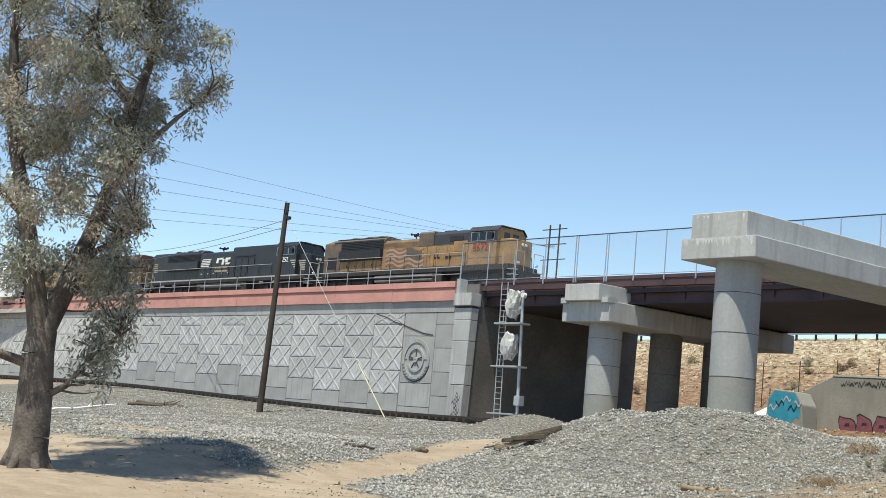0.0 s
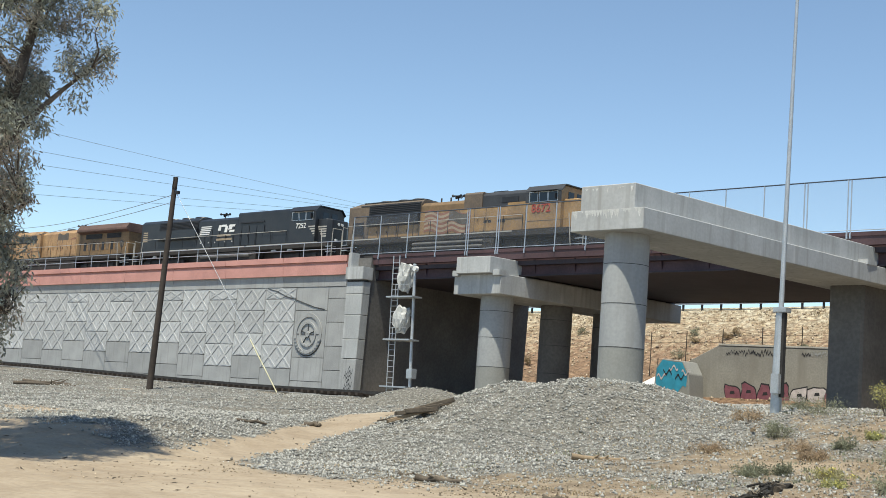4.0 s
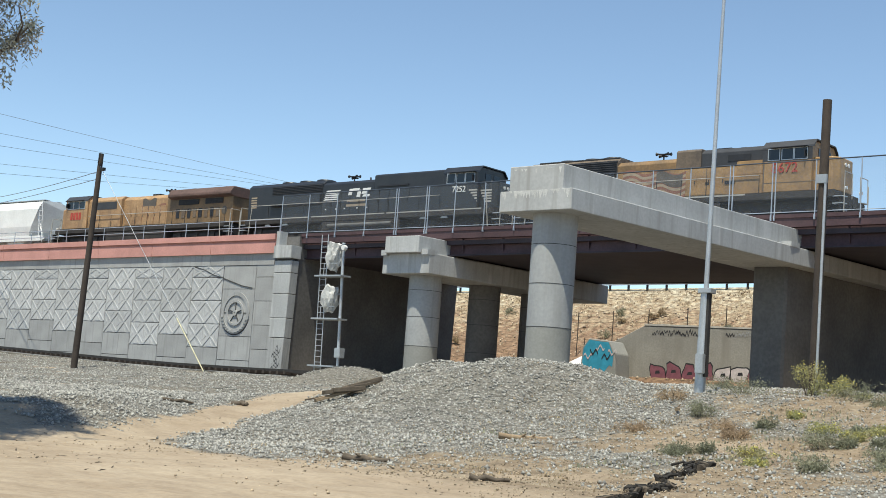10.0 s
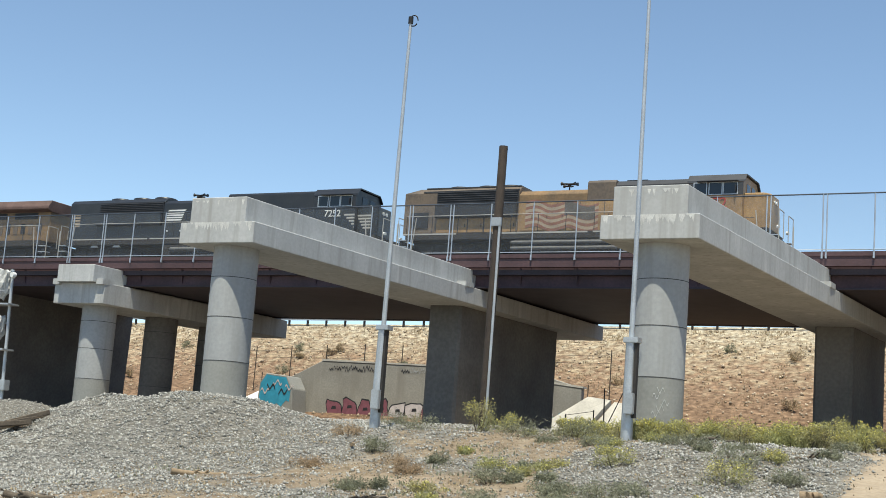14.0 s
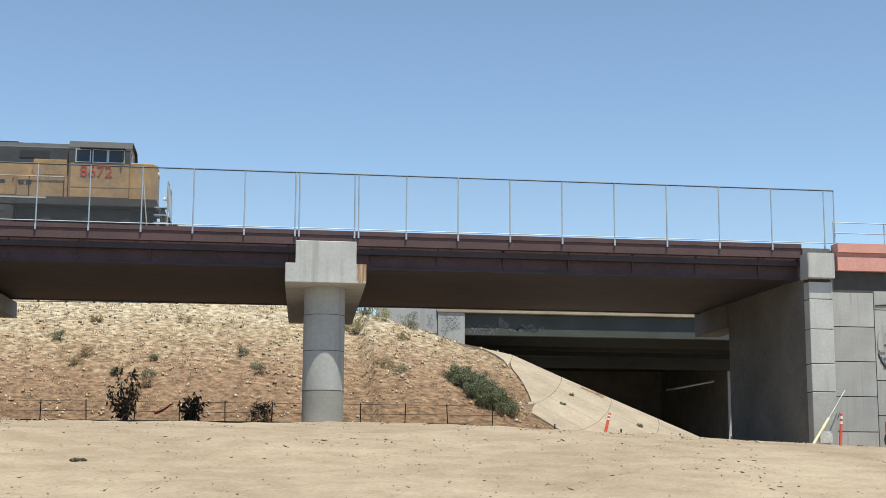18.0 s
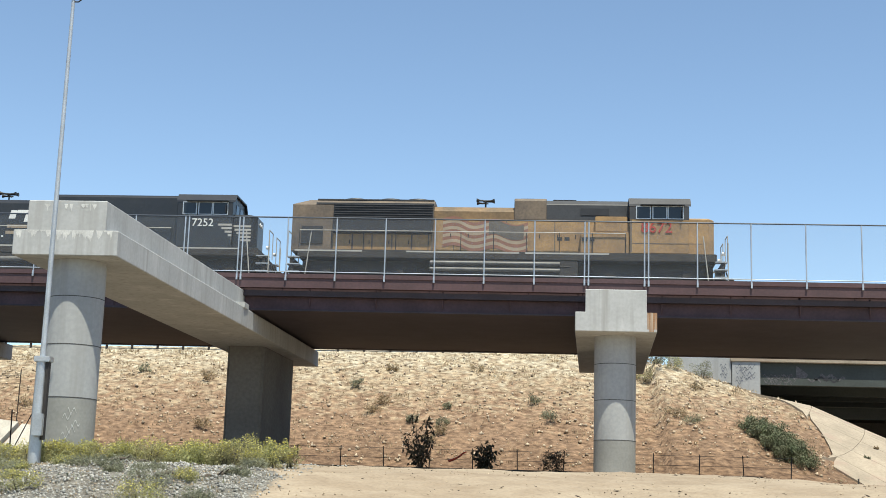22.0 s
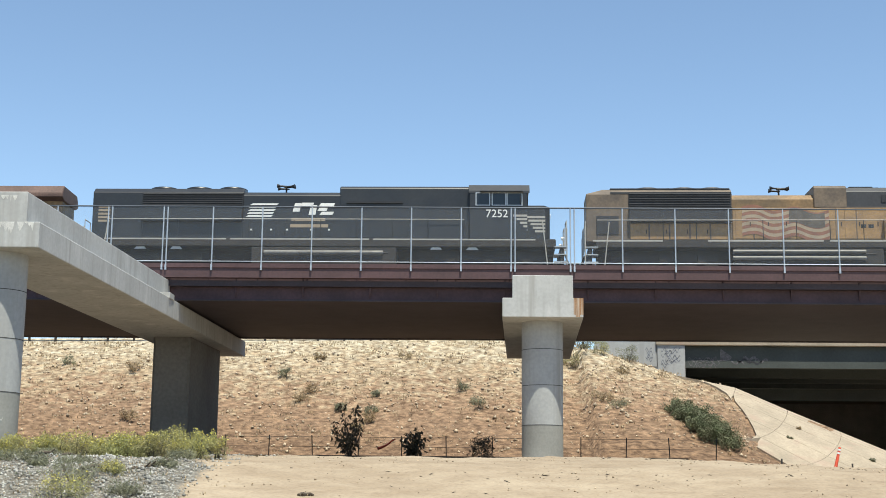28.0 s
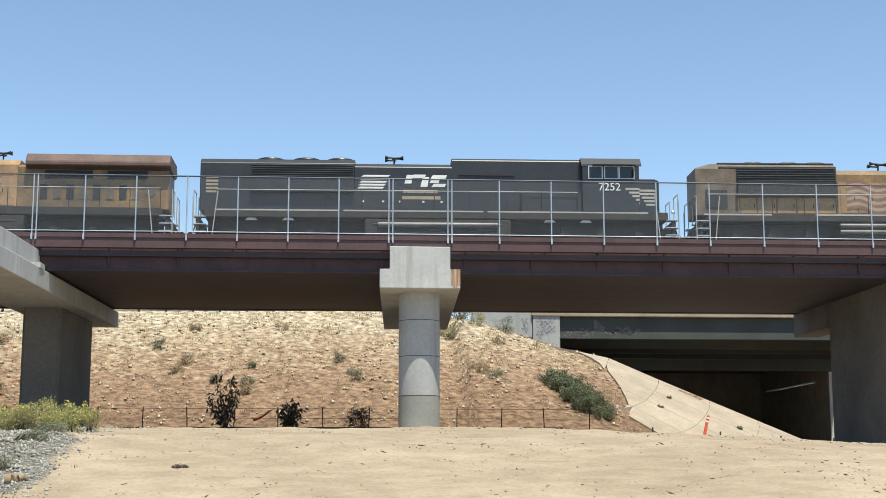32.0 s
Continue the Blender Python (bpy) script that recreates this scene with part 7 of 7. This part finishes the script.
dead_log(-10.0, 37.6, 0.9, 1.5, 0.05, M_DEAD, "dark stick on gravel")
dead_log(-14.6, 29.3, 0.3, 1.2, 0.05, M_DEAD, "grey stick in dry weeds")
dead_log(-12.1, 40.0, 0.7, 1.4, 0.06, M_DEAD, "dark stick under the weeds")
dead_log(-9.0, 38.3, 0.9, 1.6, 0.07, M_DEAD, "dark forked branch on gravel", tilt=0.3)
dead_log(-7.9, 33.8, 0.2, 0.5, 0.14, M_PALEWOOD, "pale rock-like stump on gravel")
dead_log(-60.3, 30.2, 1.0, 3.2, 0.06, M_WHITE, "white plastic pipe lying on gravel", tilt=0.5, dz=0.25)
dead_log(-4.3, 35.5, 0.1, 0.35, 0.06, M_DEAD, "small dark clod on sand")
dead_log(-5.0, 79.2, 0.1, 1.0, 0.08, M_ORANGE, "fallen orange marker tube at the bank foot", tilt=0.5, dz=0.9)

# ---- wall panels ----
def panel_mesh(name, w, h, lattice):
    bm = bmesh.new()
    box(bm, 0, w, 0, 0.12, 0, h)
    if lattice:
        t, d = 0.19, 0.03

        def raised(q, dep):
            A = [bm.verts.new((a, -dep, b)) for a, b in q]
            B = [bm.verts.new((a, 0.01, b)) for a, b in q]
            bm.faces.new(A)
            for i in range(len(q)):
                bm.faces.new((A[i], B[i], B[(i + 1) % len(q)], A[(i + 1) % len(q)]))

        for k in range(2):
            x0, x1 = w * k / 2, w * (k + 1) / 2
            for za, zb in ((0.0, h), (h, 0.0)):
                L = math.hypot(x1 - x0, h)
                ux, uz = -(zb - za) / L * t / 2, (x1 - x0) / L * t / 2
                q = [(x0 - ux, za - uz), (x1 - ux, zb - uz), (x1 + ux, zb + uz), (x0 + ux, za + uz)]
                raised([(min(w, max(0, a)), min(h, max(0, b))) for a, b in q], d if za else d + 0.004)
            xm = (x0 + x1) / 2
            for sg, zz in ((1, h), (-1, 0.0)):  # raised wedges between the arms
                raised([(xm - 0.33, zz - sg * 0.05), (xm + 0.33, zz - sg * 0.05), (xm, zz - sg * 0.42)], 0.014)
            for sg, xx in ((1, x0), (-1, x1)):
                raised([(xx + sg * 0.02, h / 2 + 0.34), (xx + sg * 0.02, h / 2 - 0.34), (xx + sg * 0.4, h / 2)], 0.014)
        bmesh.ops.recalc_face_normals(bm, faces=bm.faces)
    me = bpy.data.meshes.new(name)
    bm.to_mesh(me)
    bm.free()
    me.materials.append(M_LATT if lattice else M_PANEL)
    return me


PW, PH, GAP = 3.38, 1.62, 0.04
meshes = {}


def panel(parent, x, z, w, h, lattice):
    key = (round(w, 2), round(h, 2), lattice)
    if key not in meshes:
        meshes[key] = panel_mesh("panel", key[0] - GAP, key[1] - GAP, lattice)
    o = new("panel", meshes[key])
    o.parent = parent
    o.location = (x + GAP / 2, WY - 0.02, z + GAP / 2)


def panel_column(parent, x, w, shift, top, bottom, lattice_rows):
    """A stack of panels from the top down, the odd columns shifted by half a panel."""
    z, row = top, 0
    h = PH / 2 if shift else PH
    while z > bottom + 0.2:
        hh = min(h, z - bottom)
        panel(parent, x, z - hh, w, hh, row < lattice_rows and hh > 0.7)
        z -= hh
        h, row = PH, row + 1


x, k = -77.95, 0
while x > -149:
    bottom = 2.3 + 0.9 * smooth01(-x, 68, 118)
    panel_column(wl, x, PW, k % 2 == 0, 10.08, bottom, 4 if k in (0, 2) else 3)
    x, k = x - PW, k + 1
panel_column(wl, -71.15, 1.95, True, 10.08, 2.3, 0)
panel(wl, -74.53, 8.46, PW, 1.62, False)
for z in (3.6, 1.98):
    panel(wl, -74.53, z, PW, PH, False)
panel(wl, -74.53, 5.22, PW, 3.24, False)
panel_column(wr, 26.6, 2.05, False, 9.9, 1.8, 0)
panel(wr, 28.65, 9.1, PW, 0.9, False)
panel(wr, 28.65, 5.8, PW, 3.3, False)
panel_column(wr, 28.65, PW, False, 5.8, 1.8, 0)
x = 31.95
while x < 60:
    panel_column(wr, x, PW, False, 10.04, 1.8, 4)
    x += PW


def emblem(parent, cx, cz, R):
    """Cast wheel emblem: two rings, spokes, a bar and cleats."""
    y = WY - 0.02
    e = part("emblem", tubes(((cx, y - 0.006, cz), (cx, y + 0.03, cz), 0.8 * R), seg=40), M_PANEL, parent, "cast round wheel emblem")

    def ring(r0, r1, d, n=40, a0=0.0, a1=2 * math.pi, mtl=M_PANEL, nm="ring"):
        bm = bmesh.new()
        for i in range(n):
            a, b = a0 + (a1 - a0) * i / n, a0 + (a1 - a0) * (i + 1) / n
            A = [bm.verts.new((cx + r * math.cos(t), y - d, cz + r * math.sin(t))) for r, t in ((r0, a), (r1, a), (r1, b), (r0, b))]
            B = [bm.verts.new((v.co.x, y + 0.02, v.co.z)) for v in A]
            bm.faces.new(A)
            for j in (0, 2):
                bm.faces.new((A[(j + 1) % 4], A[j], B[j], B[(j + 1) % 4]))
            bm.faces.new((A[1], B[1], B[2], A[2])), bm.faces.new((A[0], A[3], B[3], B[0]))
        bmesh.ops.recalc_face_normals(bm, faces=bm.faces)
        part(nm, bm, mtl, e)

    ring(0.82 * R, R, 0.06)
    ring(0.50 * R, 0.60 * R, 0.08)
    ring(0.60 * R, 0.64 * R, 0.005, mtl=M_JOINT, nm="groove")
    # painted shade: dark arc below the raised outer ring
    ring(1.0 * R, 1.05 * R, 0.004, a0=3.4, a1=6.0, mtl=M_JOINT, nm="groove")
    ring(0.04 * R, 0.14 * R, 0.1, 16)
    for k in range(5):
        a = k * math.pi * 0.4 + 0.3
        part("spoke", tubes(((cx + 0.12 * R * math.cos(a), y - 0.03, cz + 0.12 * R * math.sin(a)), (cx + 0.52 * R * math.cos(a), y - 0.03, cz + 0.52 * R * math.sin(a)), 0.035), seg=5), M_JOINT, e)
    for k in range(14):
        a = math.pi + 0.2 + k * 0.2
        part("cleat", moved(boxes((-0.13, 0.13, -0.05, 0.0, -0.05, 0.05)), cx + 0.9 * R * math.cos(a), y - 0.06, cz + 0.9 * R * math.sin(a)), M_PANEL, e)
    part("bar", boxes((cx - 1.0 * R, cx - 0.15 * R, y - 0.03, y, cz - 0.03, cz + 0.03)), M_JOINT, e)
    part("bar", boxes((cx + 0.15 * R, cx + 1.0 * R, y - 0.03, y, cz - 0.03, cz + 0.03)), M_JOINT, e)


emblem(wl, -72.95, 6.82, 1.45)
emblem(wr, 30.3, 7.45, 1.55)
for parent, pts in ((wl, [(-77.8, 10.04), (-76.62, 9.8), (-75.67, 9.46), (-74.76, 9.27), (-73.62, 8.97), (-72.5, 8.68), (-71.42, 8.53)]), (wr, [(28.7, 9.3), (30.3, 9.4), (31.8, 9.9), (34, 10.0)])):
    for a, b in zip(pts, pts[1:]):
        part("ridge_line", tubes(((a[0], WY - 0.03, a[1]), (b[0], WY - 0.03, b[1]), 0.04), seg=5), M_JOINT, parent)


# ---- movement ----
def motions():
    """The train rolls to the right and slows. x: front coupler of the black locomotive."""
    train = [(0, -91.07), (1, -87.0), (2, -83.34), (3, -79.58), (4, -75.83), (4.5, -73.97), (6.5, -66.46), (7, -64.61), (8, -61.03), (9, -57.59), (10, -54.09), (11, -50.54),
             (12, -46.94), (13, -43.3), (13.5, -41.55), (15.5, -34.85), (16, -33.18), (17, -29.9), (18, -26.6), (19, -23.3), (20, -20.0), (21, -16.7), (22, -13.5), (23, -10.35), (24, -7.15), (25, -4.06), (26, -1.04), (26.5, 0.48), (28.5, 6.41), (29, 7.86), (30, 10.78), (31, 13.75), (32, 16.63)]
    walk(LEAD, [(t, track_pose(x + 22.65)) for t, x in train])
    walk(SECOND, [(t, track_pose(x)) for t, x in train])
    walk(THIRD, [(t, track_pose(x - 25.0 - 22.3, 180)) for t, x in train])
    for k, w in enumerate(WAGONS):
        walk(w, [(t, track_pose(x - 47.4 - k * 18.65)) for t, x in train])


motions()
